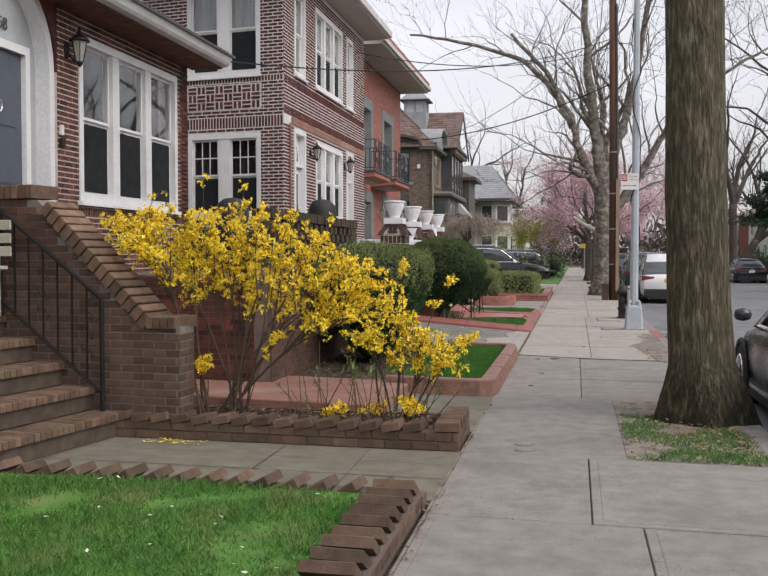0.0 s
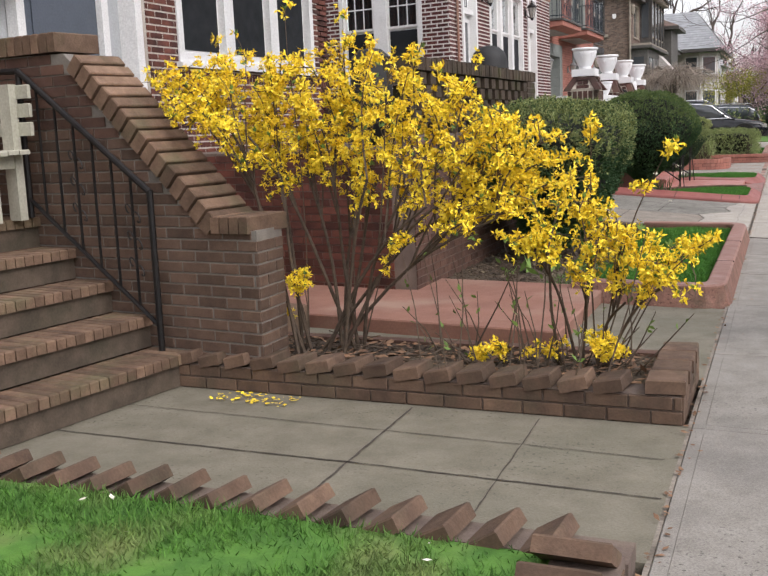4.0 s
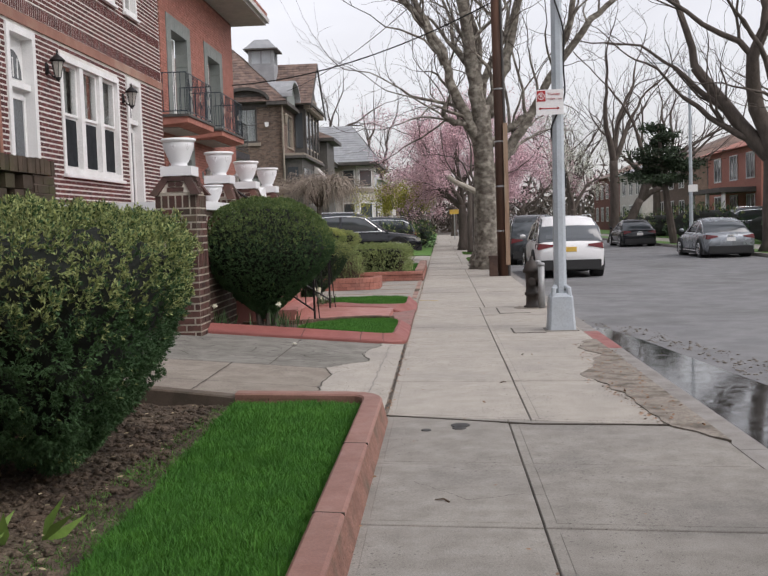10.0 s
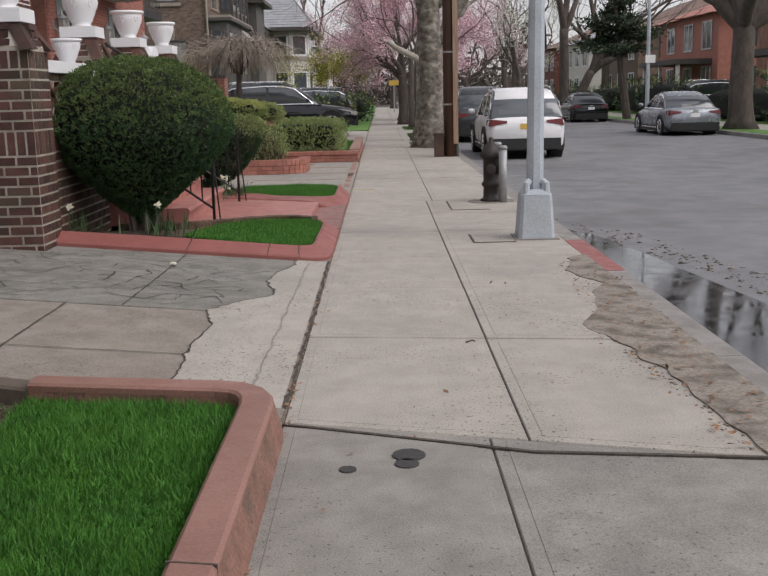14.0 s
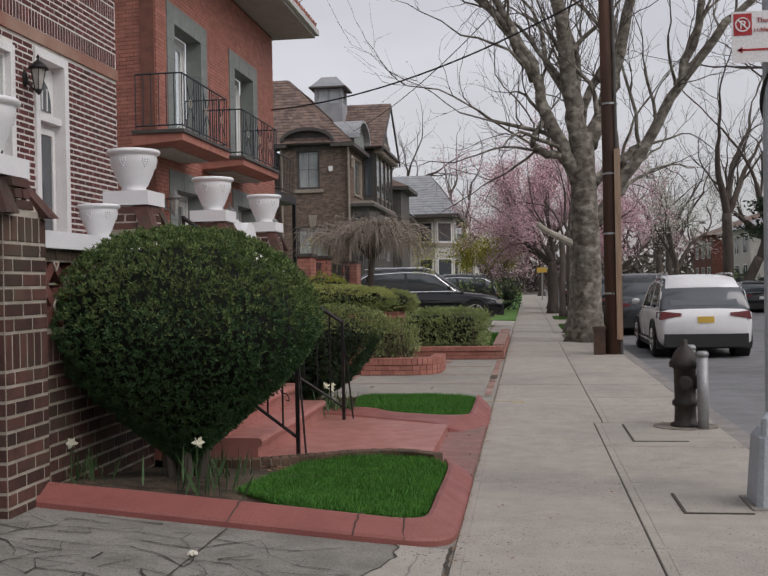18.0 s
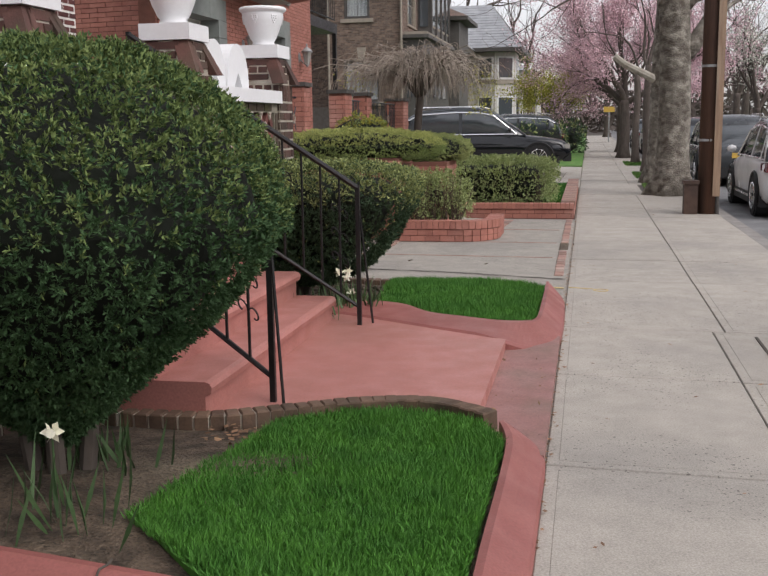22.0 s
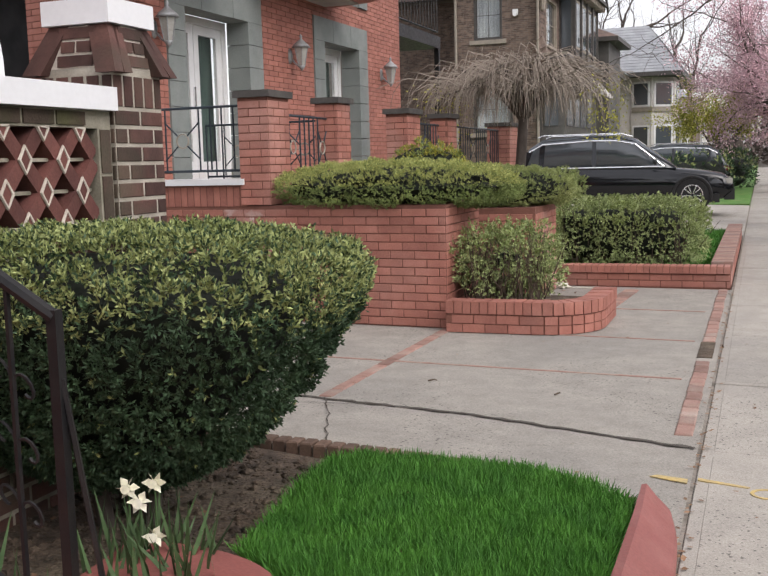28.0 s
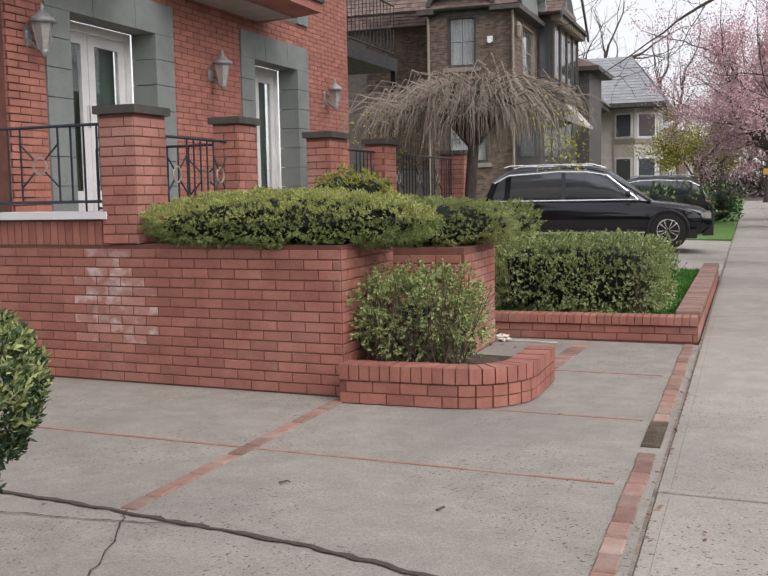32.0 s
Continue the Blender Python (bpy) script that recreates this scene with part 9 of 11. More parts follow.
clods([(-3.3, 20.6), (-1.9, 20.6), (-2.1, 22.3), (-3.3, 22.3)], 0.05, 1500, 0.022, "soil", "clods of soil under the round yew", climb=True)
litter([(-2.4, 21.9), (-2.0, 21.8), (-1.95, 22.4), (-2.4, 22.38)], 0.09, 130, 0.045, "dead_leaf", "dry leaves against the brick edging")
clods([(-3.6, 25.3), (-2.2, 25.3), (-2.3, 27.08), (-3.6, 27.3)], 0.03, 1300, 0.025, "soil", "clods of soil under the tapering yew")
clods([(1.2, 15.3), (1.56, 15.0), (1.6, 19.2), (1.3, 20.2), (1.05, 17.2)], 0.0, 1200, 0.012, "mud", "grit and wet earth along the kerb")
litter([(1.12, 15.3), (1.5, 15.0), (1.58, 19.2), (1.2, 20.0), (1.05, 17.2)], 0.012, 420, 0.03, "dead_leaf", "leaf scraps on the wet earth by the kerb")
litter([Q(-3.6, 8.15), Q(-1.0, 8.15), Q(-1.0, 8.82), Q(-3.6, 8.82)], 0.14, 500, 0.06, "dead_leaf", "brown fallen leaves under the forsythia")
litter([(-3.35, 7.86), (-2.9, 7.84), (-2.85, 8.04), (-3.4, 8.06)], 0.0, 90, 0.03, "forsythia", "fallen yellow petals on the path", "fallen_petals")
litter([P(-0.79, 0), P(-0.74, 0), P(-0.74, 34), P(-0.79, 34)], 0.0, 700, 0.03, "dead_leaf", "small dead leaves in the pavement's edge joint")
litter([(-0.75, 4), (1.5, 4), (1.5, 40), (-0.75, 40)], 0.004, 160, 0.03, "dead_leaf", "scattered small leaves on the pavement")
litter([P(-4, 16), P(-0.9, 16), P(-0.9, 34), P(-4, 34)], 0.002, 90, 0.03, "dead_leaf", "scattered leaves on the driveways")
litter([Q(-3, 3), Q(-1.1, 3), Q(-1.1, 6.1), Q(-3, 6.1)], 0.10, 40, 0.03, "petal_white", "pale scraps on the lawn", "scraps")
litter([(1.1, 7.9), (1.5, 7.85), (1.5, 10.9), (0.6, 11.0)], 0.03, 140, 0.05, "dead_leaf", "dead leaves round the street tree")
litter([P(-1.95, 11.05), P(-1.0, 10.95), P(-1.0, 11.08), P(-1.95, 11.15)], 0.0, 40, 0.035, "dead_leaf", "dry leaves gathered against the kerb")
litter([(-3.6, 25.2), (-1.1, 24.9), (-1.1, 26.8), (-3.6, 27.0)], 0.1, 50, 0.04, "dead_leaf", "fallen leaves on the soil and grass")
litter([Q(-4.7, 5.7), Q(-3.75, 5.7), Q(-3.75, 6.2), Q(-4.7, 6.2)], 0.09, 300, 0.07, "dead_leaf", "heap of dry brown leaves at the steps")
sticks = thing("fallen_twigs", P(-2.2, 8.3, 0.13), "fallen twigs on the shrub bed", "twigs", kind="stuff")
g = Geo()
for k in range(70):
    p = Q(random.uniform(-3.4, -1.1), random.uniform(8.2, 8.8), 0.15)
    a = random.uniform(0, 6.3)
    L = random.uniform(0.08, 0.3)
    g.tube([p, p + Vector((math.cos(a) * L, math.sin(a) * L, random.uniform(0, 0.05)))], [0.005, 0.003], 4)
part("twigs", g, "twig", sticks)


def daffodils(x, y, blooms, n=30, name="daffodils"):
    ob = thing(name, (x, y, 0.03), "daffodils with pale flowers and narrow leaves", "flower", "daffodils")
    z0 = 0.04 + bank(x, y)
    c = np.column_stack([rg.normal(x, 0.12, n), rg.normal(y, 0.11, n), np.full(n, z0)])
    way = unit(np.column_stack([rg.normal(size=(n, 2)) * 0.3, np.ones(n)]))
    foliage("leaves", ob, leaves(c, way, rg.uniform(0.2, 0.36, n), 0.018, 0.1), "leaf_blade")
    for k in range(blooms):
        bx, by, bz = x + random.gauss(0, 0.09), y + random.gauss(0, 0.06), z0 + random.uniform(0.18, 0.4)
        part("stalk", Geo().tube([(bx, by, z0), (bx, by, bz - 0.03), (bx + 0.02, by - 0.02, bz)], 0.004, 5), "leaf_blade", ob)
        face = np.array([0.35, -0.9, 0.1])
        cen = np.array([[bx + 0.02, by - 0.03, bz]] * 6)
        ang = np.arange(6) * math.pi / 3
        e1, e2 = np.array([0.93, 0.36, 0]), np.array([0, 0, 1.0])
        way = unit(np.cos(ang)[:, None] * e1 + np.sin(ang)[:, None] * e2 + face * 0.2)
        foliage("petals", ob, leaves(cen, way, 0.045, 0.03), "daffodil", "")
        part("trumpet", Geo().tube([(bx + 0.02, by - 0.03, bz), (bx + 0.032, by - 0.065, bz + 0.004)], [0.01, 0.017], 8), "daffodil", ob)


daffodils(-2.42, 20.9, 1, 26)
daffodils(-2.44, 25.55, 4, 90)
daffodils(-2.55, 21.55, 0)
daffodils(-3.25, 20.95, 1)
daffodils(-2.65, 24.98, 0)
tul = thing("tulip_leaves", P(-2.6, 12.0, 0.06), "broad green tulip leaves coming up through the soil", "plant")
c = np.array([list(P(-2.75 + 0.05 * k, 11.9 + 0.1 * (k % 3), 0.06)) for k in range(9)] + [list(P(-2.2, 12.2, 0.06))] * 3)
foliage("leaves", tul, leaves(c, unit(np.column_stack([rg.normal(size=(12, 2)) * 0.8, np.ones(12)])), rg.uniform(0.15, 0.26, 12), 0.06), "leaf_fresh", "")


# ---- street trees ----
def grow(geo, twigs, p, d, L, r, depth, rr, up=0.15, spread=0.6, kids=3, shrink=0.68, tips=None, wander=0.18):
    """One limb and, from it, its branches down to fine twigs."""
    n = 5
    path, q, w = [p.copy()], p.copy(), d.normalized()
    for i in range(n):
        w = (w + Vector((rr.gauss(0, wander), rr.gauss(0, wander), rr.gauss(0, wander) + up * 0.25))).normalized()
        q = q + w * (L / n)
        path.append(q.copy())
    end = r * 0.55
    (geo if r > 0.025 else twigs).tube(path, [r + (end - r) * i / n for i in range(n + 1)], 8 if r > 0.1 else 5 if r > 0.03 else 3, False)
    if depth == 0:
        if tips is not None:
            tips.extend(path[1:])
        return
    for k in range(kids):
        t_ = 1.0 if k == 0 else rr.uniform(0.35, 0.95)
        i = min(int(t_ * n), n)
        a = path[i]
        base = (path[i] - path[max(i - 1, 0)]).normalized()
        side = base.cross(Vector((rr.gauss(0, 1), rr.gauss(0, 1), rr.gauss(0, 1)))).normalized()
        s = spread * (0.45 if k == 0 else rr.uniform(0.7, 1.2))
        nd = (base + side * s + Z * up).normalized()
        f = (0.82 if k == 0 else rr.uniform(0.5, 0.75))
        grow(geo, twigs, a, nd, L * f, max((r + (end - r) * t_) * (0.85 if k == 0 else shrink * rr.uniform(0.6, 0.95)), 0.005), depth - 1, rr, up, spread, kids, shrink, tips, wander)


def tree(label, base, r, fork, limbs, depth, seed, bark="bark_far", spread=0.6, up=0.15, kids=3, lean=(0, 0), flare=1.5, group="street trees", blossom=None, name="street_tree", limb_len=2.5, twig_mat="bark_far", wander=0.18):
    """A bare tree: trunk to the fork, given main limbs (as directions or paths), then branching."""
    rr = random.Random(seed)
    b = Vector(base)
    ob = thing(name, base, label, "tree", group)
    top = b + Vector((lean[0], lean[1], fork))
    tr = Geo()
    pts, rad = [], []
    for k in range(13):
        t_ = k / 12
        pts.append(b.lerp(top, t_) + Vector((0.02 * math.sin(t_ * 7 + seed), 0.02 * math.cos(t_ * 5 + seed), 0)))
        rad.append(r * (1 + (flare - 1) * math.exp(-t_ * fork / 0.22)) * (1 - 0.14 * t_))
    pts[0] = pts[0] - Z * 0.1
    tr.tube(pts, rad, 20, True)
    # root flare and bark relief
    vs = []
    for i, p in enumerate(tr.v):
        p = Vector(p)
        k = (p.z - b.z)
        c = Vector((b.x + lean[0] * k / fork, b.y + lean[1] * k / fork, p.z))
        o = p - c
        a = math.atan2(o.y, o.x)
        w = 1 + 0.16 * math.exp(-max(k, 0) / 0.3) * math.sin(a * 5 + seed) + 0.05 * noise.noise(Vector((a * 2, k * 1.5, seed)))
        vs.append(c + o * w)
    tr.v = [tuple(p) for p in vs]
    part("trunk", tr, bark, ob, smooth=True)
    lim, twigs, tips = Geo(), Geo(), []
    for L in limbs:
        if len(L) == 2:
            d, s = L
            grow(lim, twigs, top - Z * 0.1, Vector(d), limb_len * s, r * 0.62 * s, depth, rr, up, spread, kids, tips=tips, wander=wander)
        else:
            path = [Vector(q) for q in L[0]]
            r0, r1 = L[1], L[2]
            fine = []
            for i in range(len(path) - 1):
                for j in range(4):
                    fine.append(path[i].lerp(path[i + 1], j / 4) + Vector((rr.gauss(0, 0.03), rr.gauss(0, 0.03), rr.gauss(0, 0.03))))
            fine.append(path[-1])
            m = len(fine) - 1
            lim.tube(fine, [r0 + (r1 - r0) * i / m for i in range(m + 1)], 10, True)
            for i in range(3, m + 1, 2):
                w = (fine[i] - fine[i - 1]).normalized()
                side = w.cross(Vector((rr.gauss(0, 1), rr.gauss(0, 1), rr.gauss(0, 1)))).normalized()
                grow(lim, twigs, fine[i], (w * 0.6 + side * 0.8 + Z * 0.35), limb_len * rr.uniform(0.45, 0.8), (r0 + (r1 - r0) * i / m) * 0.38, depth, rr, up, spread, kids, tips=tips, wander=wander)
    part("limbs", lim, bark, ob, smooth=True, kind="stuff")
    part("twigs", twigs, twig_mat, ob, kind="stuff")
    if blossom and tips:
        material, per, size, fluff = blossom
        c = np.repeat(np.array([tuple(t_) for t_ in tips]), per, 0)
        c = c + rg.normal(size=c.shape) * fluff
        foliage("blossom", ob, leaves(c, unit(rg.normal(size=c.shape)), size * rg.uniform(0.6, 1.4, len(c)), size * 0.7), material)
    return ob


tree("street tree with a thick mossy trunk in an earth pit", (1.27, 9.95, 0.0), 0.29, 6.4, [((-0.7, 0.5, 1.0), 1.2), ((0.6, 0.5, 0.9), 1.2), ((0.1, -0.6, 1.1), 1.0), ((0.9, 0.9, 0.7), 1.1)], 4, 3, "bark", 0.6, lean=(-0.2, 0.1), flare=1.6, limb_len=2.6)
TX2, TY2 = 1.18, 40.0


def in_plane(pts):
    """Main limbs of the plane tree, as offsets (x, z) from its trunk's axis, swaying a little in depth."""
    return [(TX2 + a, TY2 + 0.25 * math.sin(a * 1.3), b) for a, b in pts]


tree("large plane tree with flaking bark and wide bare limbs", (TX2, TY2, 0), 0.345, 5.1, [
    (in_plane([(-0.12, 4.6), (-0.3, 5.8), (-0.5, 7.4), (-0.75, 9.5), (-0.8, 13.0)]), 0.27, 0.10),
    (in_plane([(-0.2, 3.9), (-0.55, 4.8), (-1.0, 5.6), (-1.3, 6.8), (-2.2, 8.6), (-3.6, 10.2)]), 0.2, 0.06),
    (in_plane([(-1.2, 6.4), (-2.0, 8.0), (-3.2, 9.2), (-5.6, 9.9), (-7.6, 10.3)]), 0.13, 0.04),
    (in_plane([(0.05, 4.8), (0.4, 5.5), (0.75, 6.6), (1.2, 8.6), (1.7, 12.0)]), 0.23, 0.09),
    (in_plane([(0.15, 2.9), (0.7, 3.75), (1.5, 4.9), (2.25, 6.3), (2.8, 8.0), (3.2, 11.0)]), 0.19, 0.07),
    (in_plane([(0.15, 3.9), (0.7, 4.35), (1.3, 4.75)]), 0.13, 0.10),
    (in_plane([(2.2, 6.1), (3.3, 7.6), (4.3, 8.3), (6.0, 9.3)]), 0.13, 0.04),
    (in_plane([(-0.5, 4.45), (-0.95, 4.6), (-1.3, 4.8), (-1.35, 4.95), (-1.05, 5.4)]), 0.12, 0.06)], 3, 11, "bark_plane", 0.7, lean=(-0.1, 0), limb_len=3.2, flare=1.75)
tree("bare plane tree across the street with spreading limbs", (12.3, 47.0, 0), 0.42, 3.6, [((-0.9, 0.1, 1.0), 1.3), ((-0.2, 0.3, 1.2), 1.4), ((0.7, -0.2, 1.0), 1.3), ((1.0, 0.3, 0.6), 1.2), ((-0.6, -0.4, 0.8), 1.0)], 4, 21, "bark_far", 0.65, limb_len=3.6)
tree("tall slim bare tree across the street", (10.6, 72, 0), 0.30, 5.0, [((-0.7, 0, 1.0), 1.2), ((0.6, 0, 1.0), 1.1), ((0.1, 0.2, 1.2), 1.2)], 4, 23, "bark_far", 0.6, limb_len=3.2)
tree("leaning bare tree across the street", (10.4, 69, 0), 0.28, 2.5, [((0.7, 0, 1.0), 1.2), ((0.9, 0, 0.7), 1.1), ((0.3, 0, 1.2), 1.2)], 4, 24, "bark_far", 0.6, lean=(1.2, 0), limb_len=3.4)
for k, (x, y, s, sd) in enumerate(((-11, 92, 1.2, 31), (-7, 110, 1.2, 33), (17, 90, 1.1, 35), (22, 60, 1.1, 37), (14, 120, 1.2, 39), (1.2, 120, 1.0, 41), (10.5, 100, 1.0, 43))):
    tree("distant bare tree with a fine crown", (x, y, 0), 0.3 * s, 3.5 * s, [((-0.6, 0.1, 1.0), 1.1 * s), ((0.6, -0.1, 1.0), 1.1 * s), ((0.05, 0.3, 1.2), 1.2 * s), ((-0.1, -0.4, 0.9), 1.0 * s)], 4, sd, "bark_far", 0.62, limb_len=3.0, group="far trees")
tree("plane tree with a leaning trunk behind a larger one", (1.08, 44.2, 0), 0.27, 5.4, [((-0.5, 0.1, 1.1), 1.0), ((0.5, 0.1, 1.1), 1.0), ((0, 0.4, 1.2), 1.0)], 3, 57, "bark_plane", 0.6, lean=(0.2, 0), limb_len=2.8, flare=1.6)
for x, y, sd in ((1.15, 50.0, 51), (1.1, 56, 53)):
    tree("young street tree with a slim trunk", (x, y, 0), 0.13, 3.2, [((-0.5, 0.1, 1.0), 0.7), ((0.5, 0.1, 1.0), 0.7), ((0, 0.3, 1.2), 0.7)], 3, sd, "bark_far", 0.6, limb_len=2.4)
CH = ("cherry_pink", 30, 0.075, 0.2)
tree("cherry tree in pink blossom", (0.9, 62, 0), 0.22, 2.4, [((-1.0, 0.1, 0.9), 0.95), ((-0.5, -0.4, 1.1), 1.0), ((0.1, 0.2, 1.2), 1.0), ((0.8, 0, 0.9), 0.9), ((-0.9, 0.6, 0.6), 0.9)], 3, 61, "bark_far", 0.75, 0.12, 4, limb_len=2.6, blossom=CH, group="blossoming trees")
tree("cherry tree in pink blossom", (1.0, 70, 0), 0.22, 2.4, [((-1.1, 0.1, 0.9), 1.05), ((-0.6, -0.4, 1.1), 1.1), ((0.1, 0.2, 1.2), 1.1), ((0.9, 0, 0.9), 1.0)], 3, 63, "bark_far", 0.75, 0.12, 4, limb_len=2.8, blossom=CH, group="blossoming trees")
tree("cherry tree in pink blossom beyond the parked cars", (6.5, 92, 0), 0.22, 2.4, [((-1.0, 0.1, 0.9), 1.1), ((0.1, 0.2, 1.2), 1.1), ((0.9, 0, 0.9), 1.0)], 3, 65, "bark_far", 0.75, 0.12, 4, limb_len=3.2, blossom=("cherry_pink", 16, 0.09, 0.25), group="blossoming trees")
tree("pear tree in white blossom", (9.6, 84, 0), 0.2, 2.2, [((-0.7, 0.1, 1.0), 1.1), ((0.1, 0.2, 1.2), 1.2), ((0.7, 0, 1.0), 1.1)], 3, 67, "bark_far", 0.7, 0.15, 4, limb_len=3.0, blossom=("blossom_white", 5, 0.12, 0.18), group="blossoming trees")
tree("small tree in fresh yellow-green leaf", (-2.3, 70, 0), 0.12, 1.6, [((-0.9, 0.1, 0.7), 0.8), ((0.1, 0.2, 1.0), 0.8), ((0.8, 0, 0.7), 0.8)], 3, 69, "bark_far", 0.8, 0.05, 4, limb_len=2.0, blossom=("spring_yellow", 14, 0.09, 0.18), group="blossoming trees")

# evergreen across the street: tiers of dark boughs
pine = thing("pine_tree", (11.2, 62, 0), "dark green pine with flat layered boughs across the street", "tree")
part("trunk", Geo().tube([(12.0, 62, -0.2), (11.6, 62, 2.5), (11.2, 62, 6.2)], [0.22, 0.17, 0.06], 8), "bark_far", pine)
boughs, nd = Geo(), []
for k in range(26):
    z = random.uniform(2.9, 6.2)
    a = random.uniform(0, 6.28)
    L = random.uniform(1.2, 2.6) * (1 - (z - 2.9) / 5.5)
    p0 = Vector((11.6 - (z - 2.5) * 0.1, 62, z))
    p1 = p0 + Vector((math.cos(a) * L, math.sin(a) * L, random.uniform(-0.1, 0.25)))
    boughs.tube([p0, p1], [0.05, 0.015], 4)
    for j in range(260):
        t_ = random.uniform(0.25, 1.05)
        nd.append(p0.lerp(p1, t_) + Vector((random.gauss(0, 0.28), random.gauss(0, 0.28), random.gauss(0, 0.10))))
part("boughs", boughs, "bark_far", pine)
foliage("needles", pine, leaves(np.array([tuple(q) for q in nd]), unit(rg.normal(size=(len(nd), 3)) * np.array([1, 1, 0.5]) + np.array([0, 0, 0.4])), 0.22, 0.09), "pine")

# weeping tree by the red terrace
weep = thing("weeping_tree", (-3.95, 38.0, 0.1), "small weeping tree with a dome of bare drooping twigs", "tree")
part("trunk", Geo().tube([(-3.95, 38.0, 0.0), (-3.97, 38.0, 1.2), (-3.9, 38.0, 2.1)], [0.10, 0.08, 0.075], 10), "bark_far", weep, smooth=True)
lim, tw = Geo(), Geo()
rr = random.Random(5)
for k in range(22):
    a = k / 22 * 2 * math.pi + rr.uniform(-0.1, 0.1)
    R = rr.uniform(0.7, 1.4)
    p0 = Vector((-3.9, 38.0, 2.05))
    top = p0 + Vector((math.cos(a) * R * 0.55, math.sin(a) * R * 0.55, rr.uniform(0.55, 0.85)))
    out = p0 + Vector((math.cos(a) * R, math.sin(a) * R, rr.uniform(0.35, 0.6)))
    lim.tube([p0, p0.lerp(top, 0.6) + Z * 0.08, top, out], [0.05, 0.035, 0.025, 0.012], 5, False)
    for j in range(60):
        q = top.lerp(out, rr.uniform(-0.6, 1.0)) + Vector((rr.gauss(0, 0.12), rr.gauss(0, 0.12), rr.gauss(0, 0.07)))
        o = Vector((math.cos(a), math.sin(a), 0)) * rr.uniform(0.05, 0.5) + Vector((rr.gauss(0, 0.2), rr.gauss(0, 0.2), 0))
        dn = rr.uniform(0.12, 0.6)
        tw.tube([q, q + o * 0.6 + Z * 0.05, q + o - Z * dn * 0.5, q + o * 1.1 - Z * dn], [0.008, 0.006, 0.004, 0.003], 3, False)
part("limbs", lim, "bark_far", weep, kind="stuff")
part("twigs", tw, "twig_grey", weep, kind="stuff")
c = np.array([(-3.9 + rr.choice((-1, 1)) * rr.uniform(1.0, 1.5), 38 + rr.gauss(0, 0.6), rr.uniform(1.7, 2.6)) for k in range(700)])
foliage("young_leaves", weep, leaves(c, unit(rg.normal(size=c.shape)), 0.05, 0.025), "spring_yellow")

# ---- street furniture ----
LX, LY = 1.28, 21.62
lamp = thing("street_lamp", (LX, LY, 0), "pale blue-grey steel street lamp on a square base", "street lamp")


def tapered(x, y, z0, z1, a0, a1, chamfer=0.25, n=8):
    v = []
    for z, a in ((z0, a0), (z1, a1)):
        for sx, sy in ((1, -1), (1, 1), (-1, 1), (-1, -1)):
            pts = [(sx * a, sy * a * (1 - chamfer)), (sx * a * (1 - chamfer), sy * a)]
            if sx * sy > 0:
                pts = pts if sx > 0 else pts
            else:
                pts = pts[::-1]
            v += [(x + p, y + q, z) for p, q in pts]
    return Geo().add(v, [tuple(range(8))[::-1], tuple(range(8, 16))] + [(i, (i + 1) % 8, (i + 1) % 8 + 8, i + 8) for i in range(8)])


part("base_box", tapered(LX, LY, 0.0, 0.45, 0.185, 0.155, 0.18), "lamp_steel", lamp)
part("base_plate", Geo().box(LX - 0.22, LX + 0.22, LY - 0.22, LY + 0.22, -0.03, 0.012), "concrete_old", lamp)
part("collar", tapered(LX, LY, 0.45, 0.5, 0.158, 0.12, 0.3), "lamp_steel", lamp)
for sx in (-1, 1):
    part("lug", Geo().tube([(LX + sx * 0.105, LY - 0.11, 0.45), (LX + sx * 0.1, LY - 0.1, 0.56), (LX + sx * 0.07, LY - 0.06, 0.58)], 0.036, 8), "lamp_steel", lamp)
part("shaft", Geo().tube([(LX, LY, 0.48), (LX + 0.02, LY, 4.0), (LX + 0.03, LY, 8.6)], [0.088, 0.075, 0.055], 8), "lamp_steel", lamp)
part("arm", Geo().tube([(LX + 0.03, LY, 8.3), (LX + 0.7, LY, 8.9), (LX + 2.2, LY, 9.0)], 0.035, 8), "lamp_steel", lamp)
part("lamp_head", Geo().box(LX + 2.1, LX + 2.8, LY - 0.15, LY + 0.15, 8.93, 9.07), "lamp_steel", lamp)
wire = []
for k in range(150):
    z = 1.9 + k * 0.03
    a = 2.2 * math.sin(z * 2.3) + z * 1.3
    wire.append((LX + 0.02 + 0.095 * math.cos(a), LY + 0.095 * math.sin(a), z))
part("loose_cable", Geo().tube(wire, 0.012, 5), "cable", lamp, "black cable wound round the post")

sign = thing("parking_sign", (1.2, LY - 0.1, 2.88), "white and red parking sign fixed to the lamp post", "sign")
SX0, SX1, SZ0, SZ1, SY = 1.00, 1.36, 2.87, 3.20, LY - 0.12
part("plate", Geo().box(SX0, SX1, SY, SY + 0.006, SZ0, SZ1), "sign_white", sign)
part("red_corner", Geo().box(SX0 + 0.012, SX0 + 0.125, SY - 0.003, SY - 0.0005, SZ1 - 0.155, SZ1 - 0.015), "sign_red", sign)
front = Matrix.Rotation(radians(90), 4, "X")
pc = Vector((SX0 + 0.068, SY - 0.004, SZ1 - 0.085))
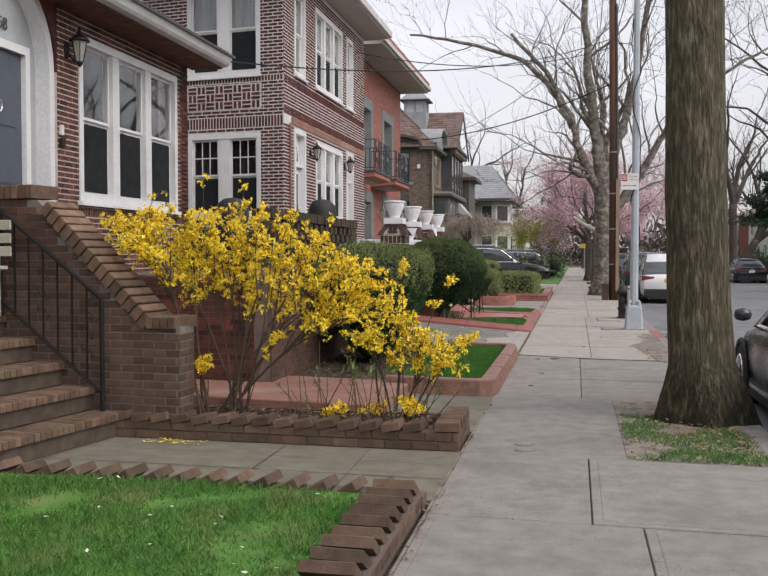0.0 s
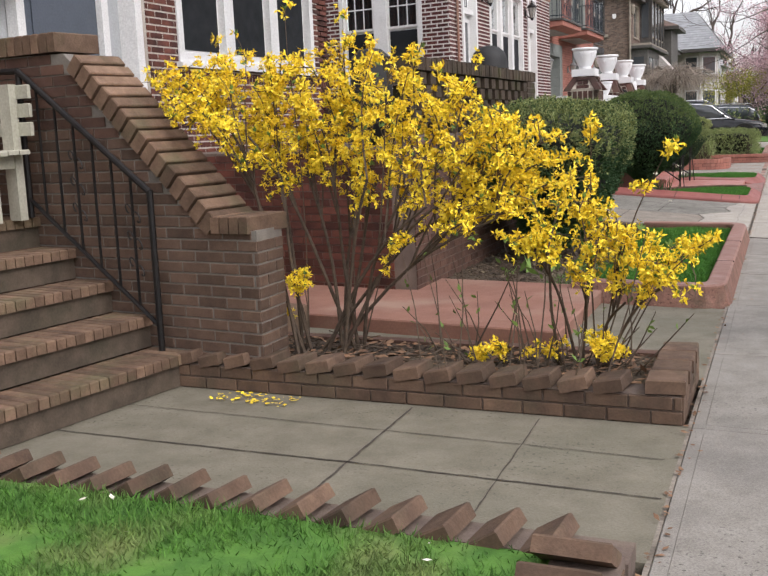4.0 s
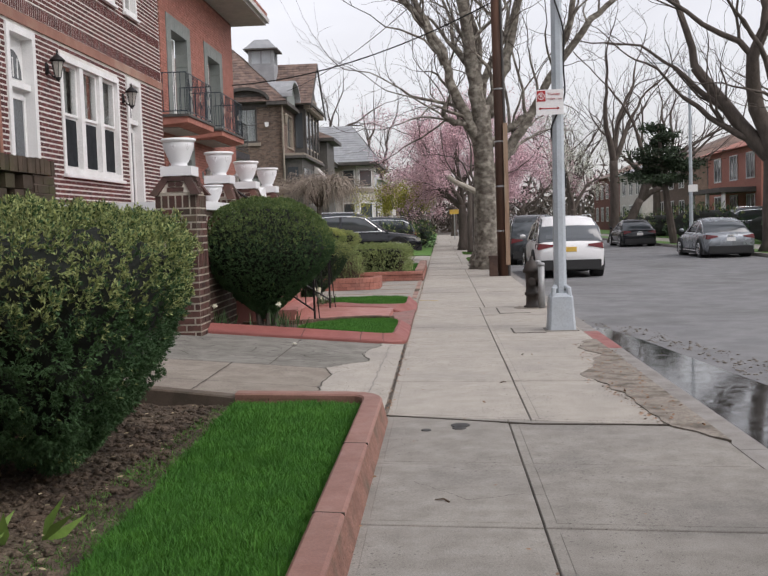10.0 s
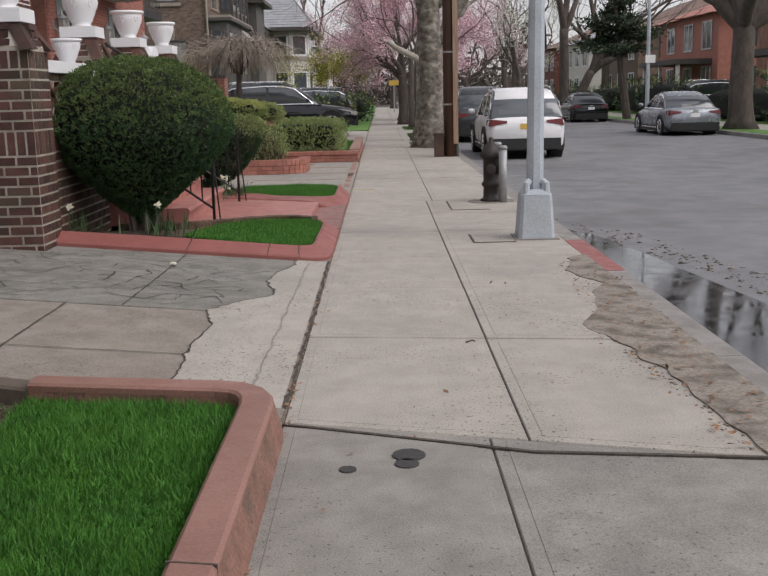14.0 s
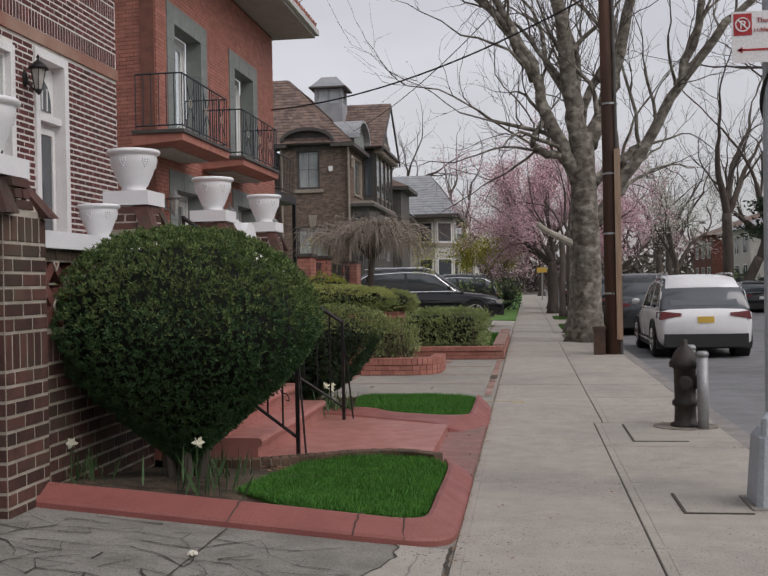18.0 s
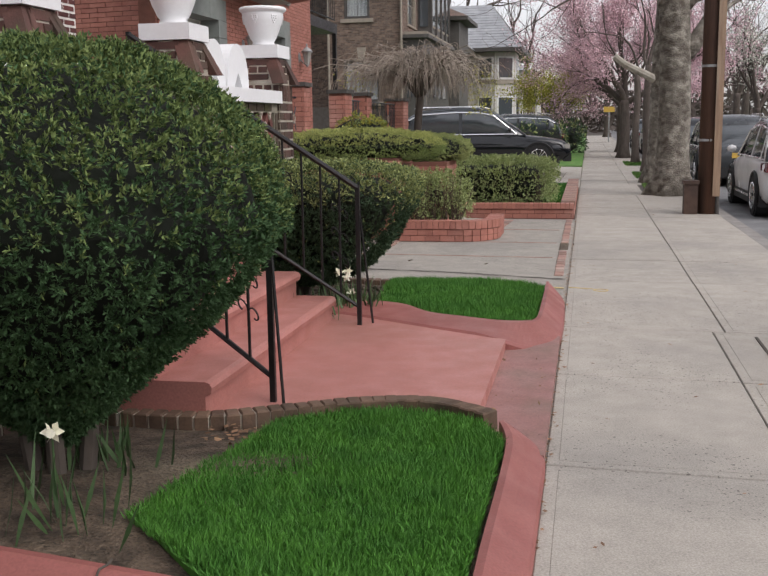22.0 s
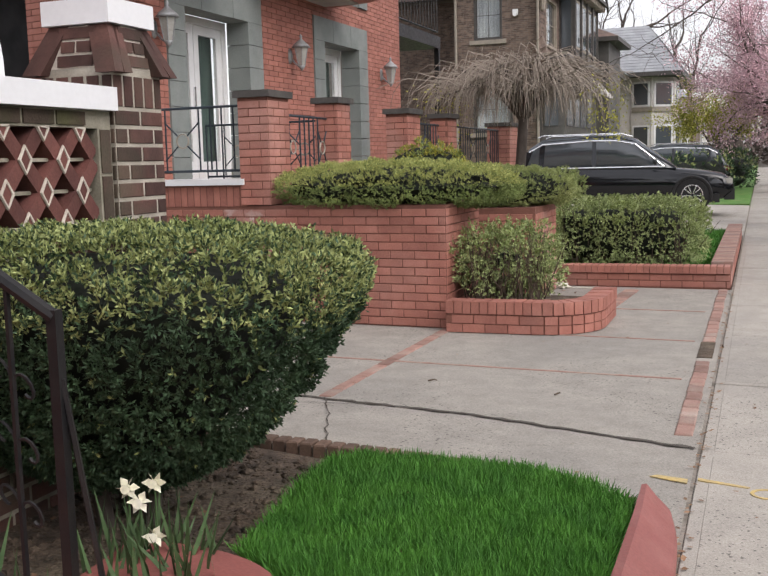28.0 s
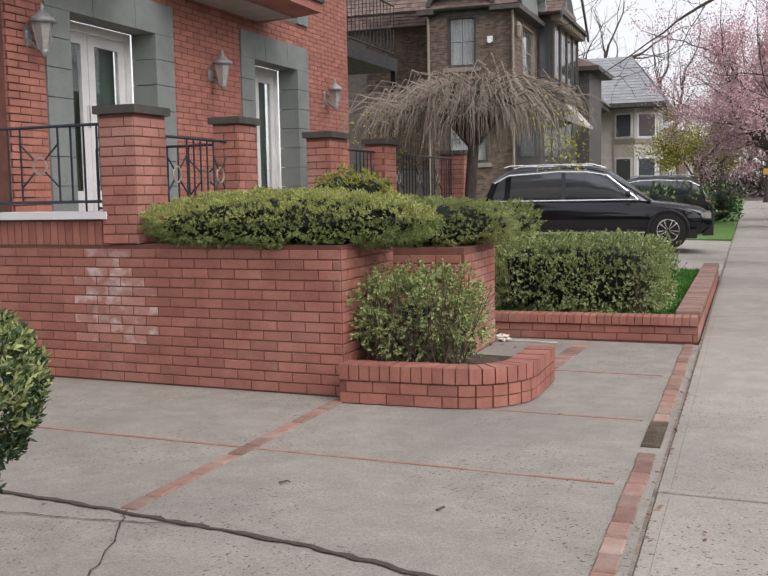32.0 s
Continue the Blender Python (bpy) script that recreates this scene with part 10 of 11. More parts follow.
part("ring", Geo().tube([pc + Vector((0.043 * math.cos(a), 0, 0.043 * math.sin(a))) for a in [k * math.pi / 10 for k in range(21)]], 0.005, 5), "sign_white", sign)
part("slash", Geo().tube([pc + Vector((-0.03, 0, 0.03)), pc + Vector((0.03, 0, -0.03))], 0.005, 5), "sign_white", sign)
text("letter", "P", 0.075, Matrix.Translation((pc.x, SY - 0.002, pc.z - 0.026)) @ front, "sign_white", sign)
text("writing", "Thursday", 0.043, Matrix.Translation((SX0 + 0.235, SY - 0.002, SZ1 - 0.075)) @ front, "sign_red", sign)
text("writing", "11:30am - 1pm", 0.034, Matrix.Translation((SX0 + 0.237, SY - 0.002, SZ1 - 0.135)) @ front, "sign_red", sign)
part("arrow", Geo().box(SX0 + 0.04, SX1 - 0.06, SY - 0.003, SY - 0.0005, SZ0 + 0.075, SZ0 + 0.088), "sign_red", sign)
for x, s in ((SX0 + 0.03, 1), (SX1 - 0.05, -1)):
    part("arrow_head", Geo().add([(x, SY - 0.003, SZ0 + 0.0815), (x + s * 0.035, SY - 0.003, SZ0 + 0.103), (x + s * 0.035, SY - 0.003, SZ0 + 0.06), (x, SY - 0.0005, SZ0 + 0.0815), (x + s * 0.035, SY - 0.0005, SZ0 + 0.103), (x + s * 0.035, SY - 0.0005, SZ0 + 0.06)], [(0, 1, 2), (5, 4, 3), (0, 3, 4, 1), (1, 4, 5, 2), (2, 5, 3, 0)]), "sign_red", sign)

HX, HY = 1.22, 25.2
hyd = thing("fire_hydrant", (HX, HY, 0), "old black cast-iron fire hydrant with a domed cap", "hydrant")
part("barrel", Geo().lathe([(0.15, 0), (0.15, 0.03), (0.11, 0.05), (0.105, 0.2), (0.13, 0.22), (0.13, 0.26), (0.105, 0.28), (0.11, 0.58), (0.13, 0.6)], 20, HX, HY), "hydrant_black", hyd, smooth=True)
part("bonnet", Geo().lathe([(0.15, 0.6), (0.155, 0.64), (0.13, 0.68), (0.1, 0.75), (0.05, 0.8), (0.03, 0.82), (0.03, 0.87), (0.01, 0.875)], 20, HX, HY), "hydrant_black", hyd, smooth=True)
for d in ((0.16, -0.06), (-0.02, -0.17)):
    part("nozzle", Geo().tube([(HX, HY, 0.45), (HX + d[0], HY + d[1], 0.45), (HX + d[0] * 1.05, HY + d[1] * 1.05, 0.45)], [0.06, 0.075, 0.05], 12), "hydrant_black", hyd)
for x, y in ((1.36, 25.0), (1.4, 26.0)):
    bol = thing("bollard", (x, y, 0), "grey steel bollard beside the hydrant", "bollard", "bollards")
    part("post", Geo().lathe([(0.055, 0), (0.055, 0.72)], 16, x, y), "steel_post", bol, smooth=True)
    part("cap", Geo().lathe([(0.062, 0.72), (0.062, 0.75), (0.04, 0.77)], 16, x, y), "steel_post", bol, smooth=True)

UX, UY = 1.38, 35.45
pole = thing("utility_pole", (UX, UY, 0), "tall dark brown wooden utility pole with cables", "utility pole")
part("shaft", Geo().tube([(UX, UY, -0.1), (UX - 0.02, UY, 4.0), (UX - 0.1, UY, 11.5)], [0.17, 0.15, 0.115], 14), "wood_pole", pole, smooth=True)
part("conduit", Geo().tube([(UX + 0.14, UY - 0.12, 0), (UX + 0.10, UY - 0.12, 4.2), (UX + 0.04, UY - 0.1, 10)], 0.035, 8), "dark_trim", pole)
part("guard", Geo().box(UX + 0.05, UX + 0.165, UY - 0.21, UY - 0.13, 0.3, 4.1), "guard_wood", pole, "tan wooden cable guard")
part("crossarm", Geo().box(UX - 1.2, UX + 1.0, UY - 0.06, UY + 0.06, 10.4, 10.52), "wood_pole", pole)
for z in (1.2, 2.4, 3.6, 5.0):
    part("strap", Geo().lathe([(0.165, z), (0.165, z + 0.04)], 12, UX - 0.01, UY), "steel_post", pole)
bx = thing("utility_box", (UX - 0.28, UY - 0.05, 0), "small brown box standing at the pole's foot", "box")
part("body", Geo().box(UX - 0.4, UX - 0.18, UY - 0.2, UY + 0.05, 0, 0.5), "brown_bin", bx)
part("lid", Geo().box(UX - 0.42, UX - 0.16, UY - 0.22, UY + 0.07, 0.5, 0.56), "brown_bin", bx)


def cable(a, b, sag, r=0.014, label="black overhead cable sagging between pole and houses"):
    A, B = Vector(a), Vector(b)
    pts = [A.lerp(B, k / 20) - Z * sag * 4 * (k / 20) * (1 - k / 20) for k in range(21)]
    whole("overhead_cable", Geo().tube(pts, r, 5), "cable", a, label, "cable", "overhead cables")


cable((UX, UY, 7.4), (-7.0, 41.0, 6.2), 0.45, 0.02)
cable((UX, UY, 8.6), (-5.6, 26.5, 6.9), 0.5)
cable((UX, UY, 8.9), (-6.1, 15.8, 4.75), 0.6)
cable((UX, UY, 9.4), (-8.0, 60, 8.5), 0.6)
for x, z in ((-1.1, 10.5), (-0.4, 10.5), (0.8, 10.5), (0.1, 9.2)):
    cable((UX + x, UY, z), (UX + x, UY + 42, z + 0.3), 0.9, 0.012, "overhead cable along the street")
    cable((UX + x, UY, z), (UX + x, UY - 48, z + 0.3), 0.9, 0.012, "overhead cable along the street")

# covers and stains in the pavement
for x, y in ((-0.31, 8.37), (-0.29, 8.12)):
    cv = thing("valve_cover", (x, y, 0), "small round iron valve cover in the pavement", "cover", "pavement covers")
    part("rim", Geo().lathe([(0.085, -0.01), (0.085, 0.006)], 20, x, y), "concrete_path", cv)
    part("lid", Geo().lathe([(0.07, -0.005), (0.07, 0.009), (0.045, 0.009), (0.042, 0.011), (0.002, 0.011)], 20, x, y), "concrete_old", cv)
whole("tar_spot", Geo().lathe([(0.075, -0.01), (0.07, 0.006)], 14, -0.2, 15.3), "tar", (-0.2, 15.3, 0), "dark round tar spot on the pavement", "stain", kind="structure")
whole("tar_spot", Geo().lathe([(0.055, -0.01), (0.05, 0.006)], 14, -0.21, 15.2), "tar", (-0.21, 15.2, 0), "dark round tar spot on the pavement", "stain", kind="structure")
whole("tar_spot", Geo().lathe([(0.04, -0.01), (0.035, 0.006)], 14, -0.45, 15.15), "tar", (-0.45, 15.15, 0), "dark tar spot on the pavement", "stain", kind="structure")
for x0, x1, y0, y1 in ((0.62, 1.05, 21.3, 21.9), (0.6, 1.1, 24.2, 25.3)):
    for a in ((x0, x0 + 0.02, y0, y1), (x0 + 0.02, x1, y0, y0 + 0.02)):
        whole("slot_joint", Geo().box(a[0], a[1], a[2], a[3], -0.01, 0.007), "joint_dirt", (a[0], a[2], 0), "dark slot round a cover in the pavement", "joint", kind="structure")
flat_patch("dirt_collar", [(HX + 0.32 * math.cos(a), HY + 0.3 * math.sin(a)) for a in [k * math.pi / 8 for k in range(16)]], -0.01, 0.008, "mud", "dirt round the hydrant's foot", "ground")
mudplan = [(1.56, 14.6), (1.56, 20.4), (1.36, 20.2), (1.25, 19.6), (1.38, 19.0), (1.24, 18.4), (1.0, 17.6), (1.12, 17.0), (1.22, 16.3), (1.2, 15.6), (1.32, 15.1)]
rim_ = []
for i in range(len(mudplan)):
    a, b = Vector(mudplan[i]), Vector(mudplan[(i + 1) % len(mudplan)])
    n = max(1, int((b - a).length / 0.07))
    for k in range(n):
        q = a.lerp(b, k / n)
        rim_.append((q.x + (0.07 * noise.noise(Vector((q.x * 4, q.y * 4, 0.7))) if q.x < 1.55 else 0), q.y))
mudplan = rim_
flat_patch("bare_earth", mudplan, -0.01, 0.009, "mud", "bare wet earth washed over the pavement edge", "ground")
water = [(1.76, 14.0), (2.5, 15.5), (2.75, 17.0), (2.6, 18.6), (2.45, 19.8), (2.3, 21.2), (2.1, 22.6), (1.8, 23.4), (1.76, 22.0)]
water = [(x + (0.10 * noise.noise(Vector((y, 0.3, 0))) if x > 1.77 else 0), y) for x, y in water]
flat_patch("puddle", water, -0.14, -0.124, "puddle", "rain puddle along the kerb", "water")
clods([(1.76, 14), (3.1, 15.5), (3.2, 19), (2.6, 22.5), (1.9, 24), (2.0, 23), (2.6, 19.8), (2.75, 17)], -0.125, 1200, 0.02, "mud", "wet leaves and grit at the puddle's edge", "grit", 0.4)
whole("painted_kerb", Geo().box(KERB_X0 - 0.0, KERB_X1 + 0.003, 19.6, 21.4, -0.12, -0.006), "red_paint", (1.6, 20, 0), "faded red paint on the kerb", "paint", kind="structure")
whole("far_kerb", Geo().box(11.4, 11.6, -60, 300, -0.3, 0.0), "kerb", (11.5, 0, 0), "concrete kerb across the street", "kerb", kind="structure")
whole("far_pavement", Geo().box(12.6, 14.6, -60, 300, -0.3, 0.0), "concrete_new", (13.5, 0, 0), "concrete pavement across the street", "pavement", kind="structure")
whole("far_verge", Geo().box(11.6, 12.6, -60, 300, -0.3, 0.01), "grass", (12, 0, 0), "grass verge across the street", "ground", kind="structure")
whole("far_yards", Geo().box(14.6, 60, -60, 300, -0.3, 0.05), "grass", (30, 0, 0), "front lawns across the street", "ground", kind="structure")


# ---- cars ----
def loft(geo, rings):
    m = len(rings[0])
    v = [p for r in rings for p in r]
    f = [(i * m + k, i * m + (k + 1) % m, (i + 1) * m + (k + 1) % m, (i + 1) * m + k) for i in range(len(rings) - 1) for k in range(m)]
    f += [tuple(range(m))[::-1], tuple(range((len(rings) - 1) * m, len(rings) * m))]
    return geo.add(v, f)


def car(label, paint, at, yaw, L=4.6, W=1.84, H=1.66, suv=True, plate="plate_yellow", group="parked cars"):
    """A parked car, its nose along local +y, standing on z = 0."""
    ob = thing("car", (0, 0, 0), label, "car", group)
    hw = W / 2
    clear = 0.24 if suv else 0.18
    belt = 1.02 if suv else 0.92
    prof = [(0.0, 0.42, belt - 0.22, 0.84), (0.06, clear + 0.08, belt - 0.06, 0.93), (0.18, clear, belt, 0.98), (L * 0.3, clear - 0.02, belt + 0.01, 1.0), (L * 0.6, clear - 0.02, belt - 0.01, 1.0), (L * 0.70, clear, belt - 0.03, 1.0), (L * 0.86, clear, belt - 0.12, 0.97), (L * 0.95, clear + 0.02, belt - 0.2, 0.92), (L * 0.99, clear + 0.1, belt - 0.33, 0.82), (L, 0.42, belt - 0.45, 0.74)]
    rings = []
    for y, zb, zt, k in prof:
        w = hw * k
        zm = (zb + zt) / 2
        half = [(w * 0.86, zb), (w * 0.97, zb + 0.1), (w, zm), (w * 0.985, zt - 0.12), (w * 0.93, zt - 0.03), (w * 0.8, zt), (w * 0.3, zt + 0.015)]
        rings.append([Vector((a, y, b)) for a, b in half] + [Vector((-a, y, b)) for a, b in half[::-1]])
    part("body", loft(Geo(), rings), paint, ob, smooth=True)
    sill = Geo().box(-hw * 0.985, hw * 0.985, 0.25, L - 0.3, clear - 0.05, clear + 0.14)
    part("sill", sill, "car_trim", ob)
    for s in (-1, 1):
        part("sill_trim", Geo().box(*sorted((s * hw * 0.97, s * hw * 1.004)), 1.25, L - 1.35, clear + 0.06, clear + 0.1), "chrome", ob, "bright trim strip")
    part("bumper", Geo().box(-hw * 0.86, hw * 0.86, -0.03, 0.2, clear, clear + 0.26), "car_trim", ob)
    part("bumper", Geo().box(-hw * 0.78, hw * 0.78, L - 0.2, L + 0.02, clear, clear + 0.24), "car_trim", ob)
    if suv:
        st = [(0.12, belt - 0.02, 0.88, 0.0), (0.42, H - 0.26, 0.82, 1), (0.72, H - 0.07, 0.78, 1), (L * 0.36, H, 0.76, 1), (L * 0.48, H - 0.015, 0.75, 1), (L * 0.57, H - 0.11, 0.78, 1), (L * 0.75, belt - 0.04, 0.88, 0)]
    else:
        st = [(L * 0.12, belt - 0.01, 0.84, 0.0), (L * 0.24, H - 0.14, 0.76, 1), (L * 0.34, H - 0.02, 0.70, 1), (L * 0.45, H, 0.69, 1), (L * 0.53, H - 0.05, 0.70, 1), (L * 0.72, belt - 0.04, 0.86, 0)]
    rings = []
    for y, z, k, s in st:
        w0, w1 = hw * 0.93, hw * k
        zz = belt - 0.02
        t_ = (z - zz) / (H - zz)
        w1 = w0 + (w1 - w0) * max(t_, 0)
        half = [(w0, zz - 0.03), (w1 * 1.0, zz + (z - zz) * 0.85), (w1 * 0.92, z), (w1 * 0.3, z + 0.012)]
        rings.append([Vector((a, y, b)) for a, b in half] + [Vector((-a, y, b)) for a, b in half[::-1]])
    part("glazing", loft(Geo(), rings), "car_glass", ob, "dark tinted glass", smooth=True)
    roof = []
    for (y, z, k, s), r in list(zip(st, rings))[1:-1]:
        w1 = abs(r[2].x)
        roof.append([Vector((w1 * 1.05, y, z - 0.05)), Vector((w1 * 0.97, y, z + 0.008)), Vector((w1 * 0.3, y, z + 0.028)), Vector((-w1 * 0.3, y, z + 0.028)), Vector((-w1 * 0.97, y, z + 0.008)), Vector((-w1 * 1.05, y, z - 0.05)), Vector((-w1 * 0.9, y, z - 0.04)), Vector((w1 * 0.9, y, z - 0.04))])
    part("roof", loft(Geo(), roof), paint, ob, smooth=True)
    for s in (-1, 1):
        def rail(i, j, t0, t1, wd, nm):
            a, b = rings[i], rings[j]
            k0, k1 = (0, 1) if s > 0 else (7, 6)
            p = a[k0].lerp(b[k0], t0)
            q = a[k1].lerp(b[k1], t1)
            o = Vector((s * 0.008, 0, 0))
            part(nm, Geo().hexa([p + o - Y * wd, p + o + Y * wd, p - o + Y * wd, p - o - Y * wd, q + o - Y * wd, q + o + Y * wd, q - o + Y * wd, q - o - Y * wd]), paint, ob)
        n = len(rings) - 1
        rail(n - 1, n, 1.0, 0.0, 0.035, "pillar")
        rail(n // 2, n // 2 + 1, 0.2, 0.2, 0.045, "pillar")
        rail(0, 1, 0.5 if suv else 0.0, 1.0, 0.07, "pillar")
        if suv:
            rail(1, 2, 0.9, 1.0, 0.06, "pillar")
        rear = Vector((s * hw * 0.76, 0.05, belt - 0.16))
        part("tail_light", Geo().hexa([Vector((s * hw * x, y, belt + z)) for x, y, z in ((0.5, -0.006, -0.15), (0.93, 0.0, -0.23), (0.985, 0.3, -0.2), (0.5, 0.2, -0.15), (0.5, 0.02, -0.1), (0.9, 0.04, -0.06), (0.98, 0.34, -0.08), (0.45, 0.2, -0.1))]), "tail_red", ob, "red tail light")
        part("headlight", Geo().box(*sorted((s * hw * 0.5, s * hw * 0.86)), L * 0.955, L * 0.994, belt - 0.42, belt - 0.3), "lantern_glass", ob, "clear headlight")
        mir = Geo().lathe([(0.01, -0.07), (0.07, -0.05), (0.085, 0.0), (0.07, 0.05), (0.01, 0.07)], 10)
        mir.v = [(s * (hw + 0.1) + p[0] * 1.1, L * 0.66 + p[1] * 0.7, belt + 0.1 + p[2]) for p in mir.v]
        part("mirror", mir, paint, ob, smooth=True)
        part("window_trim", Geo().tube([rings[0][0 if s > 0 else 7] + Vector((s * 0.005, 0.3, 0.035)), rings[-1][0 if s > 0 else 7] + Vector((s * 0.005, -0.25, 0.035))], 0.02, 4), "chrome", ob)
        edge = [rings[i][1 if s > 0 else 6] + Vector((s * 0.008, 0, -0.01)) for i in range(1, len(rings) - 1)] + [rings[-1][0 if s > 0 else 7] + Vector((s * 0.005, -0.25, 0.035))]
        part("window_trim", Geo().tube(edge, 0.02, 4), "chrome", ob)
        if suv:
            part("roof_rail", Geo().tube([Vector((s * hw * 0.68, 0.6, H - 0.01)), Vector((s * hw * 0.68, 0.75, H + 0.035)), Vector((s * hw * 0.68, L * 0.5, H + 0.035)), Vector((s * hw * 0.68, L * 0.54, H - 0.02))], 0.016, 5), "chrome", ob)
        for y in (0.82 if suv else 0.95, L - 0.88):
            R = 0.36 if suv else 0.325
            wx = s * (hw - 0.11)
            arch = Geo().tube([(s * (hw + 0.004), y + (R + 0.05) * math.cos(a), R + (R + 0.05) * math.sin(a)) for a in [-0.25 + k * (math.pi + 0.5) / 14 for k in range(15)]], 0.03, 5)
            part("wheel_arch", arch, "car_trim", ob)
            part("wheel_well", Geo().add([(s * (hw + 0.002) - (0.0), y + (R + 0.045) * math.cos(a), R + (R + 0.045) * math.sin(a)) for a in [k * math.pi / 8 for k in range(16)]] + [(s * (hw - 0.3), y + (R + 0.045) * math.cos(a), R + (R + 0.045) * math.sin(a)) for a in [k * math.pi / 8 for k in range(16)]], [tuple(range(16)), tuple(range(16, 32))[::-1]] + [(i, (i + 1) % 16, (i + 1) % 16 + 16, i + 16) for i in range(16)]), "rubber", ob)
            ty = Geo().lathe([(R * 0.62, -0.11), (R * 0.96, -0.11), (R, -0.08), (R, 0.08), (R * 0.96, 0.11), (R * 0.62, 0.11)], 24)
            ty.v = [(wx + s * 0.02 + p[2], y + p[0], R + p[1]) for p in ty.v]
            wheel = part("wheel", ty, "rubber", ob, smooth=False)
            rim = Geo().tube([(wx + s * 0.135, y + R * 0.63 * math.cos(a), R + R * 0.63 * math.sin(a)) for a in [k * math.pi / 12 for k in range(25)]], 0.012, 5, False)
            for k in range(10):
                a = k * 2 * math.pi / 10 + (0.09 if k % 2 else -0.09)
                d, e = Vector((0, math.cos(a), math.sin(a))), Vector((0, -math.sin(a), math.cos(a)))
                c, o = Vector((wx + s * 0.135, y, R)), Vector((s * 0.018, 0, 0))
                flat = [c + d * 0.03 - e * 0.008, c + d * R * 0.63 - e * 0.013, c + d * R * 0.63 + e * 0.013, c + d * 0.03 + e * 0.008]
                rim.hexa(flat + [q + o for q in flat])
            part("rim", rim, "chrome", wheel)
    part("number_plate", Geo().box(-0.16, 0.16, -0.012, 0.03, belt - 0.3, belt - 0.17), plate, ob)
    part("rear_window", Geo().hexa([Vector(p) for p in ((-hw * 0.7, 0.15, belt + 0.05), (hw * 0.7, 0.15, belt + 0.05), (hw * 0.7, 0.17, belt + 0.05), (-hw * 0.7, 0.17, belt + 0.05), (-hw * 0.62, 0.5, H - 0.2), (hw * 0.62, 0.5, H - 0.2), (hw * 0.62, 0.52, H - 0.2), (-hw * 0.62, 0.52, H - 0.2))]) if suv else Geo().box(-0.1, 0.1, -0.01, 0.0, belt - 0.12, belt - 0.08), "car_glass" if suv else "chrome", ob)
    ob.matrix_world = Matrix.Translation(at) @ Matrix.Rotation(radians(yaw), 4, "Z")
    PLACE[ob] = Vector(at)
    return ob


white_suv = car("white compact SUV parked at the kerb, rear towards the walker", "car_white", (3.22, 35.7, -0.13), 0, 4.6, 1.9, 1.68)
black_suv = car("black SUV parked nose-out on a driveway", "car_black", (-6.05, 47.0, 0.22), -90 + 3, 4.95, 1.95, 1.74)
car("dark grey sedan parked at the kerb beside the street tree", "car_grey", (2.85, 8.5, -0.13), 0, 4.55, 1.8, 1.45, False)
silver = car("silver sedan parked across the street", "car_silver", (10.3, 45.6, -0.13), 0, 4.85, 1.85, 1.46, False, "sign_white")
car("black sedan parked across the street", "car_black", (10.3, 62.5, -0.13), 0, 4.8, 1.82, 1.44, False, "sign_white")
car("dark SUV parked at the kerb further along", "car_grey", (3.1, 44.5, -0.13), 0, 4.8, 1.9, 1.78)
for k, y in enumerate((52.5, 60.5, 70, 80)):
    copy_thing(white_suv if k == 2 else black_suv, Matrix.Translation((3.0, y, -0.13)))
copy_thing(silver, Matrix.Translation((10.3, 84, -0.13)))
van = car("grey minivan on a driveway across the street", "car_grey", (15.6, 66, 0.05), -90, 5.0, 1.95, 1.75)
copy_thing(black_suv, Matrix.Translation((-1.5, 60.5, 0.1)) @ Matrix.Rotation(radians(90), 4, "Z"))
copy_thing(silver, Matrix.Translation((-6.9, 55.5, 0.15)) @ Matrix.Rotation(radians(-90), 4, "Z"))

